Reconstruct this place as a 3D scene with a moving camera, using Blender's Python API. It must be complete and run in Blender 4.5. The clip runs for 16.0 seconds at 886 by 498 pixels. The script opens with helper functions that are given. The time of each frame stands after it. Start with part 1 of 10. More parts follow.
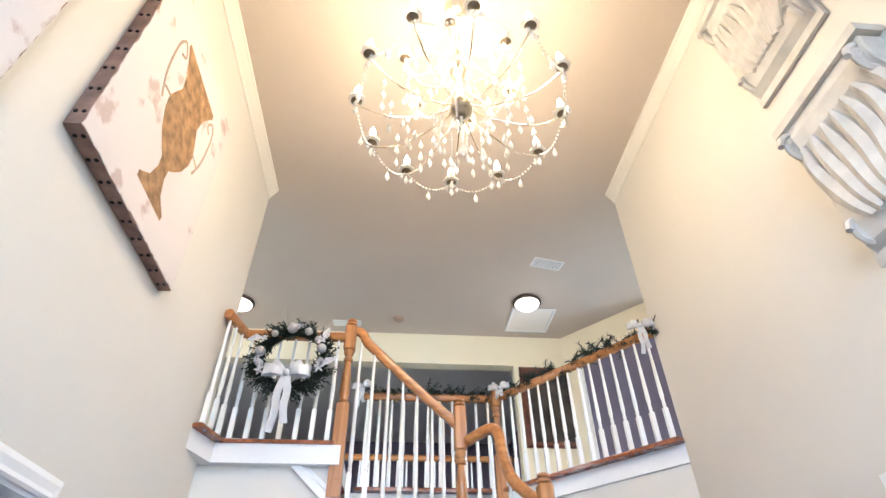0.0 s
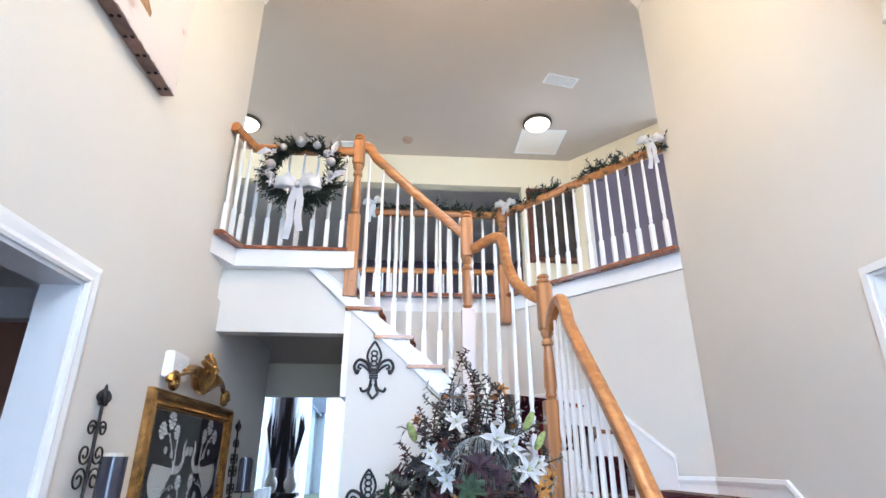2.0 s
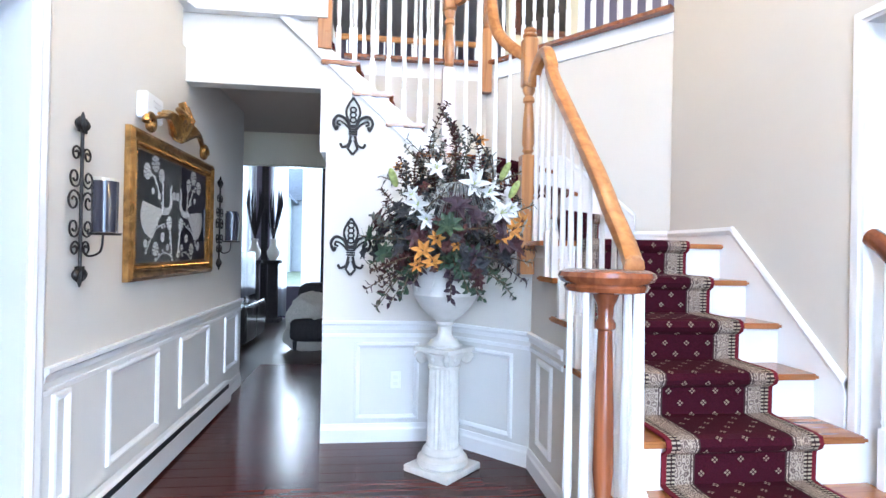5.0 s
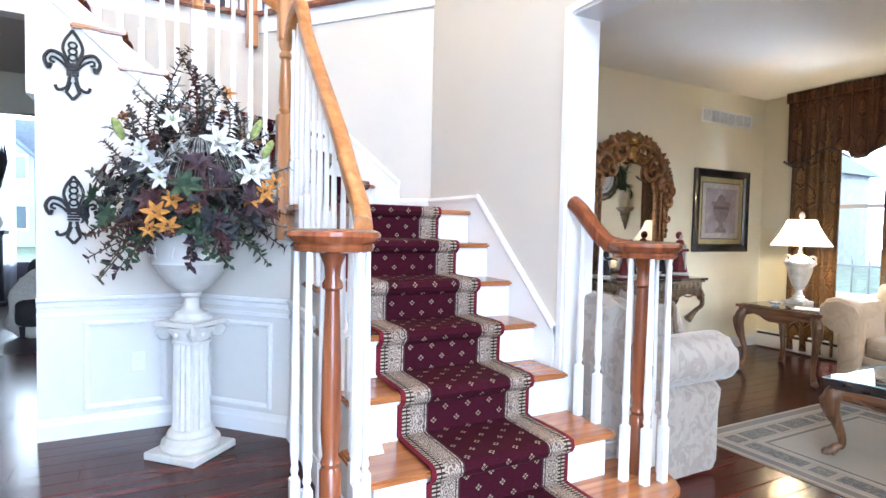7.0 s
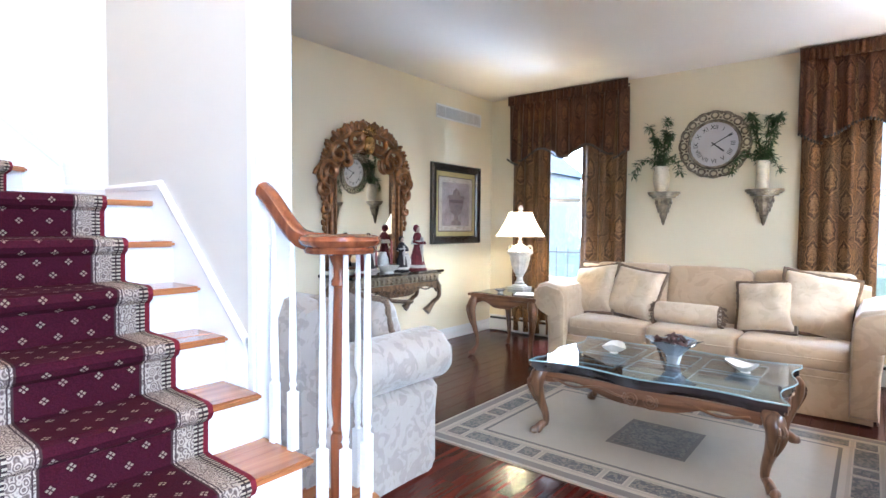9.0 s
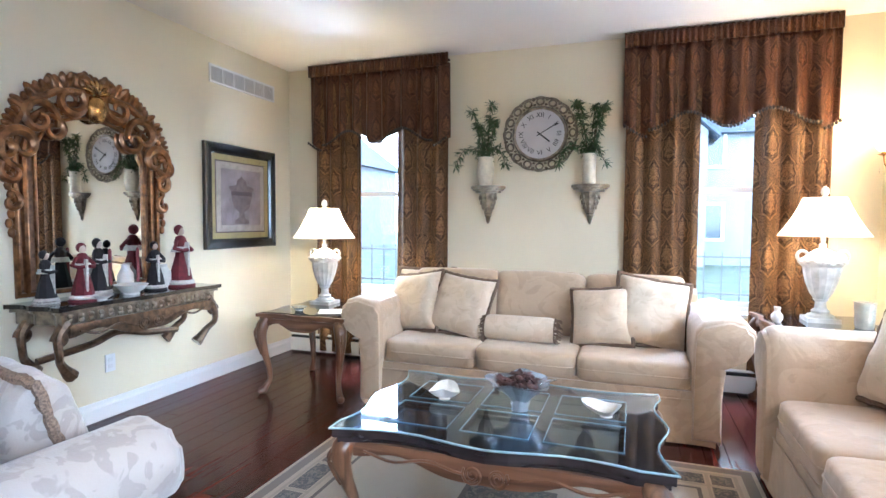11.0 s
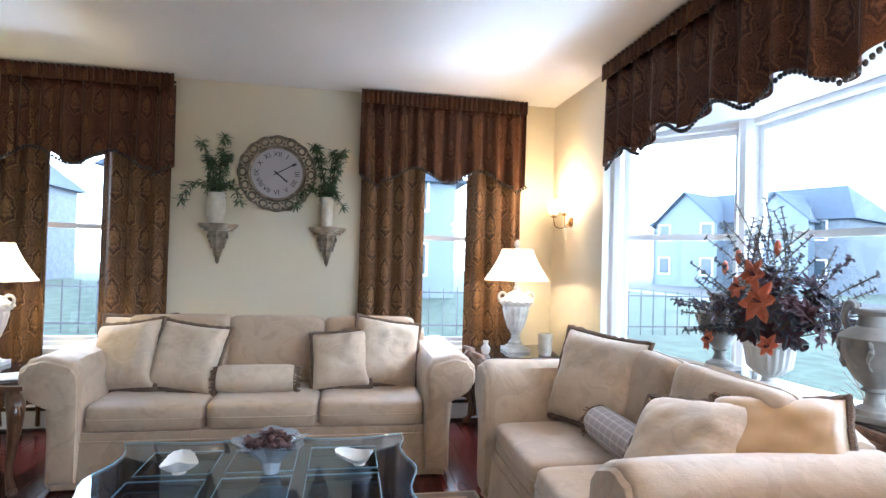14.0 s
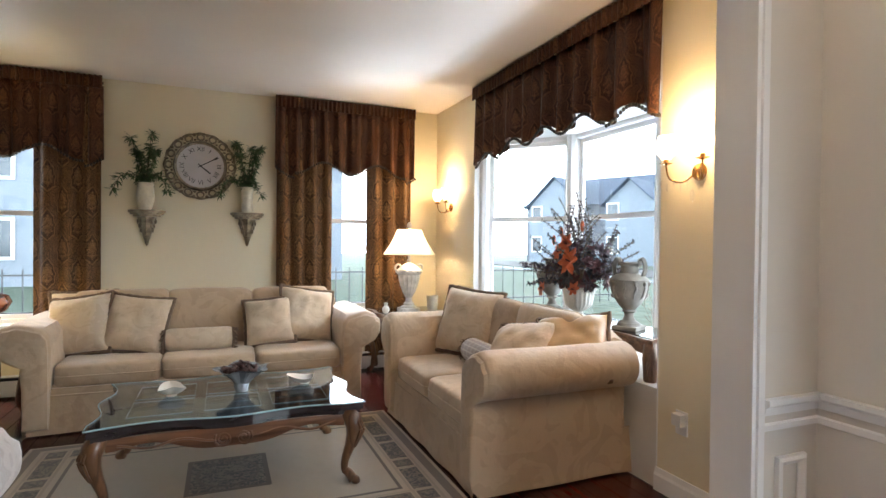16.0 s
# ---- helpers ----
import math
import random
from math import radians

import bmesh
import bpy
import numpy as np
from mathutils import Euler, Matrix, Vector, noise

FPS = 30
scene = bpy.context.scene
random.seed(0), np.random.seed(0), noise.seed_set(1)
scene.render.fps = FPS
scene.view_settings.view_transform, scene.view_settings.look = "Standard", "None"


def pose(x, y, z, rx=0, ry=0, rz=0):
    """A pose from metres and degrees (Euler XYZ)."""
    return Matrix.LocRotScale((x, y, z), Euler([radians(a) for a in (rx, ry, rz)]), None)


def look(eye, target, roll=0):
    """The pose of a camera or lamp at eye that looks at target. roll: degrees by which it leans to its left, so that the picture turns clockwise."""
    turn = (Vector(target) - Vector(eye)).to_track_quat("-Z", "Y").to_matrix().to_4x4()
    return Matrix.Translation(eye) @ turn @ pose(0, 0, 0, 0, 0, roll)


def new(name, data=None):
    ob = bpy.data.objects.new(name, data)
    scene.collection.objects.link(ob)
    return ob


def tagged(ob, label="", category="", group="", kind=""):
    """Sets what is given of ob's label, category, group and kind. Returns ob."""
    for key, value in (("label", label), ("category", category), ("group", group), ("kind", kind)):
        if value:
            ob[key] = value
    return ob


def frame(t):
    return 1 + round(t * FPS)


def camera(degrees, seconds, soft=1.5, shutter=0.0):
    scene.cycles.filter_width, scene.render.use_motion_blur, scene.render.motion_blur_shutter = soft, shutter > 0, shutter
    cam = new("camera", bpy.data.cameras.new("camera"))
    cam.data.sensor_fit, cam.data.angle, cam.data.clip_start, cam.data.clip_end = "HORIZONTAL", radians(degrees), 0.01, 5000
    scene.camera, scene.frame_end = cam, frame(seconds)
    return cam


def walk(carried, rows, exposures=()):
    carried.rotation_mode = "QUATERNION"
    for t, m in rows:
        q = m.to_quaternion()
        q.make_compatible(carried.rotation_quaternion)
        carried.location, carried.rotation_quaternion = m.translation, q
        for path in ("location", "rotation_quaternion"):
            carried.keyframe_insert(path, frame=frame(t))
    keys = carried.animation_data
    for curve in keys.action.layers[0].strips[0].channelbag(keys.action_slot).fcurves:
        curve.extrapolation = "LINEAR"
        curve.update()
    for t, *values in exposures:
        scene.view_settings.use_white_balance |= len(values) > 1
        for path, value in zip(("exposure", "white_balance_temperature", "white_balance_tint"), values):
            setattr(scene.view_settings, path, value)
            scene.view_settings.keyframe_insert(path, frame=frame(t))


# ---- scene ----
# camera and its walk
cam = camera(78.6, 16.0)
EXPO = [(0.0, -0.22, 6300, 10), (1.5, -0.15, 6100, 10), (3.0, 0.10, 5950, 10), (5.5, 0.42, 6150, 10), (8.0, 0.56, 6000, 10), (9.5, 0.76, 5600, 10), (12.0, 0.55, 5450, 10), (13.0, 0.22, 5450, 10), (15.0, -0.08, 5600, 10), (16.0, -0.3, 6700, 10)]
PATH = [
    (0, (1.302, 0.742, 1.68), (1.44, 2.285, 2.945), -0.7),
    (0.5, (1.303, 0.749, 1.665), (1.444, 2.361, 2.84), -0.3),
    (1, (1.32, 0.762, 1.63), (1.464, 2.453, 2.688), -0.6),
    (1.5, (1.32, 0.78, 1.589), (1.458, 2.555, 2.5), -0.4),
    (2, (1.322, 0.789, 1.558), (1.445, 2.645, 2.293), 0.1),
    (2.5, (1.318, 0.804, 1.526), (1.434, 2.719, 2.091), 0.5),
    (3, (1.305, 0.818, 1.49), (1.424, 2.769, 1.912), 0.7),
    (5.5, (1.278, 0.814, 1.287), (1.626, 2.783, 1.238), 1.4),
    (6, (1.317, 0.777, 1.283), (1.841, 2.705, 1.202), 2.2),
    (6.5, (1.376, 0.761, 1.285), (2.121, 2.615, 1.201), 2.1),
    (7, (1.525, 0.796, 1.272), (2.458, 2.563, 1.192), 1.2),
    (7.5, (1.668, 0.834, 1.268), (2.764, 2.504, 1.182), 0.6),
    (8, (1.796, 0.829, 1.253), (3.041, 2.392, 1.168), -0.0),
    (8.5, (1.889, 0.791, 1.267), (3.29, 2.215, 1.176), 0.0),
    (9, (2.038, 0.884, 1.264), (3.601, 2.129, 1.18), 0.5),
    (9.5, (2.328, 1.017, 1.259), (4.007, 2.1, 1.18), 0.4),
    (11.8, (3.194, 1.491, 1.335), (5.157, 1.87, 1.271), 1.0),
    (12, (3.232, 1.522, 1.308), (5.209, 1.816, 1.264), 1.2),
    (12.5, (3.266, 1.524, 1.329), (5.264, 1.611, 1.303), 1.5),
    (13, (3.247, 1.544, 1.341), (5.243, 1.424, 1.338), 1.5),
    (13.5, (3.141, 1.508, 1.371), (5.126, 1.257, 1.384), 1.6),
    (14, (2.981, 1.503, 1.385), (4.95, 1.153, 1.422), 1.6),
    (14.5, (2.783, 1.561, 1.387), (4.731, 1.112, 1.437), 1.5),
    (15, (2.547, 1.714, 1.394), (4.465, 1.15, 1.425), 1.3),
    (15.5, (2.269, 1.805, 1.373), (4.158, 1.148, 1.378), 0.8),
    (16, (1.99, 1.907, 1.346), (3.84, 1.148, 1.325), 0.6),
]
walk(cam, [(t, look(eye, target, roll)) for t, eye, target, roll in PATH], EXPO)

# world, sun and large lights
R = random.Random(7)
world = bpy.data.worlds.new("world")
scene.world = world
world.use_nodes = True
wn = world.node_tree.nodes
sky = wn.new("ShaderNodeTexSky")
sky.sky_type, sky.sun_disc = "NISHITA", False
sky.sun_elevation, sky.sun_rotation = radians(22), radians(250)
wn["Background"].inputs["Strength"].default_value = 0.15
world.node_tree.links.new(sky.outputs[0], wn["Background"].inputs["Color"])


def lamp(name, kind, m, energy, color, size=0.1, size_y=None):
    d = bpy.data.lights.new(name, kind)
    d.energy, d.color = energy, color
    if kind == "AREA":
        d.shape, d.size, d.size_y = "RECTANGLE", size, size_y or size
    elif kind == "SUN":
        d.angle = size
    else:
        d.shadow_soft_size = size
    ob = new(name, d)
    ob.matrix_world = m
    return ob


lamp("sun", "SUN", look((0, 0, 0), (0.55, 0.6, -0.5)), 1.0, (1, 0.95, 0.88), radians(12))
COOL, COOLER, WARM, PALE = (0.66, 0.80, 1.0), (0.50, 0.68, 1.0), (1.0, 0.70, 0.40), (1.0, 0.93, 0.84)
# daylight above the window openings and behind the camera
lamp("sky_bay", "AREA", look((5.5, -1.7, 3.3), (5.2, 3.2, 0.9)), 640, COOL, 2.4, 1.0)
lamp("sky_window_north", "AREA", look((8.5, 3.65, 3.2), (4.4, 3.65, 1.2)), 420, COOL, 1.0, 0.9)
lamp("sky_window_south", "AREA", look((8.5, 0.67, 3.2), (4.4, 0.67, 1.2)), 420, COOL, 1.0, 0.9)
# fill lamps added low outside the windows, standing in for daylight off the ground
lamp("ground_fill_bay", "AREA", look((5.4, -1.9, -0.2), (5.2, 2.8, 2.1)), 330, COOL, 2.2, 0.8)
lamp("ground_fill_north", "AREA", look((9.6, 3.6, -0.3), (4.4, 3.4, 2.0)), 260, COOL, 1.0, 0.8)
lamp("ground_fill_south", "AREA", look((9.6, 0.7, -0.3), (4.4, 1.3, 2.0)), 260, COOL, 1.0, 0.8)
lamp("sky_entry", "AREA", look((1.64, -0.3, 1.3), (1.64, 4, 1.2)), 41, COOLER, 1.6, 2.2).data.spread = radians(110)
lamp("sky_entry_high", "AREA", look((1.64, -0.3, 3.9), (1.64, 4, 1.9)), 27, COOLER, 1.6, 1.6).data.spread = radians(100)
lamp("sky_den", "AREA", look((-0.17, 12.2, 3.8), (0.0, 8.0, 0.0)), 85, COOL, 1.0, 1.0)
lamp("sky_den_west", "AREA", look((-1.85, 12.2, 3.8), (-0.5, 8.0, 0.0)), 70, COOL, 1.3, 1.0)
# lamps of the house
for k in range(5):
    a = 2 * math.pi * k / 5
    lamp("chandelier_bulbs", "POINT", pose(1.58 + 0.45 * math.cos(a), 2.6 + 0.45 * math.sin(a), 4.60), 25, (1.0, 0.80, 0.55), 0.12)
lamp("chandelier_core", "POINT", pose(1.58, 2.6, 4.60), 28, (1.0, 0.80, 0.55), 0.2)
for x, y in ((2.82, 6.22), (-0.68, 6.45)):
    lamp("flush_light_bulb", "POINT", pose(x, y, 5.40 - 0.2), 2.0, PALE, 0.1)

# materials
def mat(name, color, rough=0.5, metal=0.0, noise_scale=None, amount=0.1, bump=0.0, bump_scale=200.0, sheen=0.0, coat=0.0, emit=None, strength=0.0):
    m = bpy.data.materials.new(name)
    m.use_nodes = True
    nt = m.node_tree
    b = nt.nodes["Principled BSDF"]
    b.inputs["Base Color"].default_value = (*color, 1)
    b.inputs["Roughness"].default_value = rough
    b.inputs["Metallic"].default_value = metal
    b.inputs["Sheen Weight"].default_value = sheen
    b.inputs["Coat Weight"].default_value = coat
    if emit:
        b.inputs["Emission Color"].default_value = (*emit, 1)
        b.inputs["Emission Strength"].default_value = strength
    tc = nt.nodes.new("ShaderNodeTexCoord")
    if noise_scale:
        n = nt.nodes.new("ShaderNodeTexNoise")
        n.inputs["Scale"].default_value, n.inputs["Detail"].default_value = noise_scale, 5
        nt.links.new(tc.outputs["Object"], n.inputs["Vector"])
        r = nt.nodes.new("ShaderNodeMapRange")
        r.inputs["From Min"].default_value, r.inputs["From Max"].default_value = 0.3, 0.7
        r.inputs["To Min"].default_value, r.inputs["To Max"].default_value = 1 - amount, 1 + amount
        nt.links.new(n.outputs["Fac"], r.inputs["Value"])
        x = nt.nodes.new("ShaderNodeVectorMath")
        x.operation = "SCALE"
        x.inputs[0].default_value = color
        nt.links.new(r.outputs[0], x.inputs["Scale"])
        nt.links.new(x.outputs[0], b.inputs["Base Color"])
    if bump:
        n2 = nt.nodes.new("ShaderNodeTexNoise")
        n2.inputs["Scale"].default_value, n2.inputs["Detail"].default_value = bump_scale, 3
        nt.links.new(tc.outputs["Object"], n2.inputs["Vector"])
        bp = nt.nodes.new("ShaderNodeBump")
        bp.inputs["Strength"].default_value, bp.inputs["Distance"].default_value = bump, 0.002
        nt.links.new(n2.outputs["Fac"], bp.inputs["Height"])
        nt.links.new(bp.outputs[0], b.inputs["Normal"])
    return m


def nodes_of(m):
    return m.node_tree, m.node_tree.nodes["Principled BSDF"]


M_WALL = mat("cream_wall_paint", (0.66, 0.625, 0.575), 0.6, noise_scale=1.5, amount=0.02, bump=0.15, bump_scale=300)
M_WALL_LIV = mat("yellow_cream_wall_paint", (0.80, 0.72, 0.54), 0.6, noise_scale=1.5, amount=0.02, bump=0.15, bump_scale=300)
M_CEIL = mat("ceiling_paint", (0.83, 0.785, 0.73), 0.8, noise_scale=2, amount=0.02, bump=0.2, bump_scale=250)
# darker copy of the ceiling paint, with the shade put into its colour
M_CEILHI = mat("ceiling_paint_with_shade", (0.54, 0.465, 0.40), 0.8, noise_scale=2, amount=0.02, bump=0.2, bump_scale=250)
M_WHITE = mat("white_trim_paint", (0.80, 0.80, 0.80), 0.35, noise_scale=3, amount=0.02, bump=0.05, bump_scale=80)
M_DARKFLOOR = mat("floor_underlay", (0.03, 0.012, 0.008), 0.3)
M_PURPLE = mat("dark_purple_wall_paint", (0.14, 0.125, 0.19), 0.6, noise_scale=2, amount=0.05)
M_OAK = mat("honey_oak", (0.50, 0.22, 0.06), 0.3, noise_scale=18, amount=0.18, coat=0.3)
M_FABRIC = mat("cream_fabric", (0.55, 0.45, 0.34), 0.75, noise_scale=9, amount=0.1, bump=0.3, bump_scale=160, sheen=0.3)
M_DARKWOOD = mat("carved_brown_wood", (0.10, 0.05, 0.025), 0.3, noise_scale=14, amount=0.3, coat=0.4)
M_CURTAIN = mat("bronze_damask", (0.10, 0.045, 0.022), 0.4, noise_scale=9, amount=0.5, sheen=0.3)
M_RUG = mat("rug_field", (0.5, 0.42, 0.32), 0.95, noise_scale=8, amount=0.1)
M_CARPET = mat("burgundy_runner", (0.10, 0.012, 0.02), 0.95, noise_scale=300, amount=0.3)
M_STONE = mat("white_plaster", (0.62, 0.60, 0.56), 0.7, noise_scale=12, amount=0.08, bump=0.4, bump_scale=60)


# mesh helpers
def part(name, bm, material, parent=None, label="", smooth=False, cat="", group="", kind=""):
    me = bpy.data.meshes.new(name)
    bmesh.ops.recalc_face_normals(bm, faces=bm.faces)
    bm.to_mesh(me)
    bm.free()
    if smooth:
        me.shade_smooth()
        me.set_sharp_from_angle(angle=radians(40))
    for k in (material if isinstance(material, (list, tuple)) else [material]):
        me.materials.append(k)
    ob = new(name, me)
    if parent:
        ob.parent = parent
    return tagged(ob, label, cat, group, kind)


def thing(name, x, y, z, label, cat, rz=0, group=""):
    ob = new(name)
    ob.empty_display_size = 0.1
    ob.matrix_world = pose(x, y, z, 0, 0, rz)
    return tagged(ob, label, cat, group)


def box(bm, x0, x1, y0, y1, z0, z1, mi=0, m=None):
    co = [(x, y, z) for x in (x0, x1) for y in (y0, y1) for z in (z0, z1)]
    if m is not None:
        co = [m @ Vector(c) for c in co]
    v = [bm.verts.new(c) for c in co]
    for f in ((0, 1, 3, 2), (4, 6, 7, 5), (0, 4, 5, 1), (2, 3, 7, 6), (0, 2, 6, 4), (1, 5, 7, 3)):
        bm.faces.new([v[i] for i in f]).material_index = mi
    return v


def lathe(bm, prof, cx=0, cy=0, cz=0, seg=16, mi=0, m=None, flute=0.0, nf=0):
    """prof: list of (radius, z) from bottom to top."""
    rings = []
    for r, z in prof:
        ring = []
        for i in range(seg):
            a = 2 * math.pi * i / seg
            rr = r * (1 - flute * (0.5 + 0.5 * math.cos(nf * a))) if nf else r
            c = Vector((cx + rr * math.cos(a), cy + rr * math.sin(a), cz + z))
            ring.append(bm.verts.new(m @ c if m is not None else c))
        rings.append(ring)
    for a, b in zip(rings, rings[1:]):
        for i in range(seg):
            bm.faces.new((a[i], a[(i + 1) % seg], b[(i + 1) % seg], b[i])).material_index = mi
    bm.faces.new(rings[0][::-1]).material_index = mi
    bm.faces.new(rings[-1]).material_index = mi


def sweep(bm, path, sect, mi=0, up=Vector((0, 0, 1)), scale=None, closed=False):
    """Sweep the cross section [(side, up)] along the path."""
    pts = [Vector(p) for p in path]
    n = len(pts)
    rings = []
    last = None
    for i, p in enumerate(pts):
        a = pts[(i - 1) % n] if (closed or i) else p
        b = pts[(i + 1) % n] if (closed or i < n - 1) else p
        d = (b - a).normalized()
        s = d.cross(up)
        if s.length < 1e-3:
            s = last or Vector((1, 0, 0))
        s.normalize()
        if last and s.dot(last) < 0 and up == Vector((0, 0, 1)) and abs(d.z) > 0.98:
            s = -s
        last = s
        u = s.cross(d).normalized()
        k = scale[i] if scale else 1
        rings.append([bm.verts.new(p + s * (x * k) + u * (y * k)) for x, y in sect])
    m = len(sect)
    pairs = list(zip(rings, rings[1:])) + ([(rings[-1], rings[0])] if closed else [])
    for a, b in pairs:
        for i in range(m):
            bm.faces.new((a[i], a[(i + 1) % m], b[(i + 1) % m], b[i])).material_index = mi
    if not closed:
        bm.faces.new(rings[0][::-1]).material_index = mi
        bm.faces.new(rings[-1]).material_index = mi


def circ(r, n=8, ry=None):
    return [(r * math.cos(2 * math.pi * i / n), (ry or r) * math.sin(2 * math.pi * i / n)) for i in range(n)]


def prism(bm, pts, z0, z1, mi=0, m=None):
    """A flat outline in x and y, from z0 to z1."""
    f = (lambda c: m @ Vector(c)) if m is not None else (lambda c: c)
    lo = [bm.verts.new(f((x, y, z0))) for x, y in pts]
    hi = [bm.verts.new(f((x, y, z1))) for x, y in pts]
    n = len(pts)
    for i in range(n):
        bm.faces.new((lo[i], lo[(i + 1) % n], hi[(i + 1) % n], hi[i])).material_index = mi
    bm.faces.new(lo[::-1]).material_index = mi
    bm.faces.new(hi).material_index = mi


def sup(v, e):
    return math.copysign(abs(v) ** e, v)


def pillow(bm, sx, sy, sz, e1=0.45, e2=0.35, m=None, nu=20, nv=12, mi=0, lump=0.0, seed=0.0):
    """A soft block: a superellipsoid of half sizes sx, sy, sz."""
    rows = []
    for j in range(1, nv):
        v = -math.pi / 2 + math.pi * j / nv
        row = []
        for i in range(nu):
            u = 2 * math.pi * i / nu
            c = Vector((sx * sup(math.cos(v), e1) * sup(math.cos(u), e2), sy * sup(math.cos(v), e1) * sup(math.sin(u), e2), sz * sup(math.sin(v), e1)))
            if lump:
                c *= 1 + lump * noise.noise(c * 6 + Vector((seed, seed, 0)))
            row.append(bm.verts.new(m @ c if m is not None else c))
        rows.append(row)
    for a, b in zip(rows, rows[1:]):
        for i in range(nu):
            bm.faces.new((a[i], a[(i + 1) % nu], b[(i + 1) % nu], b[i])).material_index = mi
    for row, z in ((rows[0], -sz), (rows[-1], sz)):
        p = bm.verts.new(m @ Vector((0, 0, z)) if m is not None else (0, 0, z))
        for i in range(nu):
            bm.faces.new((row[i], row[(i + 1) % nu], p)).material_index = mi


def wall(name, axis, p0, p1, a0, a1, z0, z1, holes, material, label):
    """A wall across the axis ('x' or 'y') from p0 to p1, along the other one from a0 to a1, with holes (a0, a1, z0, z1)."""
    bm = bmesh.new()
    A = sorted({a0, a1, *[h[0] for h in holes], *[h[1] for h in holes]})
    Z = sorted({z0, z1, *[h[2] for h in holes], *[h[3] for h in holes]})
    A, Z = [a for a in A if a0 <= a <= a1], [z for z in Z if z0 <= z <= z1]
    solid = {(i, j) for i in range(len(A) - 1) for j in range(len(Z) - 1)
             if not any(h[0] < (A[i] + A[i + 1]) / 2 < h[1] and h[2] < (Z[j] + Z[j + 1]) / 2 < h[3] for h in holes)}
    vs = {}

    def v(i, j, p):
        if (i, j, p) not in vs:
            vs[i, j, p] = bm.verts.new((p, A[i], Z[j]) if axis == "x" else (A[i], p, Z[j]))
        return vs[i, j, p]
    for i, j in solid:
        for p in (p0, p1):
            bm.faces.new((v(i, j, p), v(i + 1, j, p), v(i + 1, j + 1, p), v(i, j + 1, p)))
        for di, dj, e in ((-1, 0, ((0, 0), (0, 1))), (1, 0, ((1, 0), (1, 1))), (0, -1, ((0, 0), (1, 0))), (0, 1, ((0, 1), (1, 1)))):
            if (i + di, j + dj) not in solid:
                (a, b), (c, d) = e
                bm.faces.new((v(i + a, j + b, p0), v(i + c, j + d, p0), v(i + c, j + d, p1), v(i + a, j + b, p1)))
    return part(name, bm, material, None, label, kind="structure")


M_WHITE2 = mat("cream_moulding_paint", (0.74, 0.71, 0.65), 0.4)
M_DADO = mat("soft_white_dado_paint", (0.70, 0.69, 0.67), 0.4, noise_scale=2, amount=0.02, bump=0.1, bump_scale=200)
# dining room brown, raised in colour where a lamp would light it
M_DINING = mat("brown_paint_with_light", (0.34, 0.17, 0.11), 0.6, noise_scale=2, amount=0.1)
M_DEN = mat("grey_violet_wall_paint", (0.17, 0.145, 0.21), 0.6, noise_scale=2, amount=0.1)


def glass(name, color=(1, 1, 1), rough=0.0, thin=True, ior=1.45):
    m = bpy.data.materials.new(name)
    m.use_nodes = True
    nt, b = nodes_of(m)
    if thin:
        t = nt.nodes.new("ShaderNodeBsdfTransparent")
        t.inputs[0].default_value = (*color, 1)
        g = nt.nodes.new("ShaderNodeBsdfGlossy")
        g.inputs["Roughness"].default_value = rough
        lw = nt.nodes.new("ShaderNodeLayerWeight")
        lw.inputs["Blend"].default_value = 0.5
        pw = nt.nodes.new("ShaderNodeMath")
        pw.operation = "POWER"
        pw.inputs[1].default_value = 4.0
        nt.links.new(lw.outputs["Facing"], pw.inputs[0])
        fr = nt.nodes.new("ShaderNodeMath")
        fr.operation = "MULTIPLY_ADD"
        f0 = ((ior - 1) / (ior + 1)) ** 2
        fr.inputs[1].default_value, fr.inputs[2].default_value = 0.85, f0
        nt.links.new(pw.outputs[0], fr.inputs[0])
        mx = nt.nodes.new("ShaderNodeMixShader")
        nt.links.new(fr.outputs[0], mx.inputs[0])
        nt.links.new(t.outputs[0], mx.inputs[1])
        nt.links.new(g.outputs[0], mx.inputs[2])
        nt.links.new(mx.outputs[0], nt.nodes["Material Output"].inputs["Surface"])
    else:
        b.inputs["Transmission Weight"].default_value = 1
        b.inputs["Base Color"].default_value = (*color, 1)
        b.inputs["Roughness"].default_value, b.inputs["IOR"].default_value = rough, ior
    return m


M_GLASS = glass("window_glass")


def tex(nt, kind, **kw):
    n = nt.nodes.new(kind)
    for k, v in kw.items():
        if k in n.inputs:
            n.inputs[k].default_value = v
    return n


def math_n(nt, op, a, b=None, c=None):
    n = nt.nodes.new("ShaderNodeMath")
    n.operation = op
    for i, v in enumerate((a, b, c)):
        if v is None:
            continue
        if isinstance(v, (int, float)):
            n.inputs[i].default_value = v
        else:
            nt.links.new(v, n.inputs[i])
    return n.outputs[0]


def mixc(nt, fac, a, b):
    n = nt.nodes.new("ShaderNodeMix")
    n.data_type = "RGBA"
    if isinstance(fac, (int, float)):
        n.inputs[0].default_value = fac
    else:
        nt.links.new(fac, n.inputs[0])
    for s, v in ((6, a), (7, b)):
        if isinstance(v, tuple):
            n.inputs[s].default_value = (*v, 1)
        else:
            nt.links.new(v, n.inputs[s])
    return n.outputs[2]


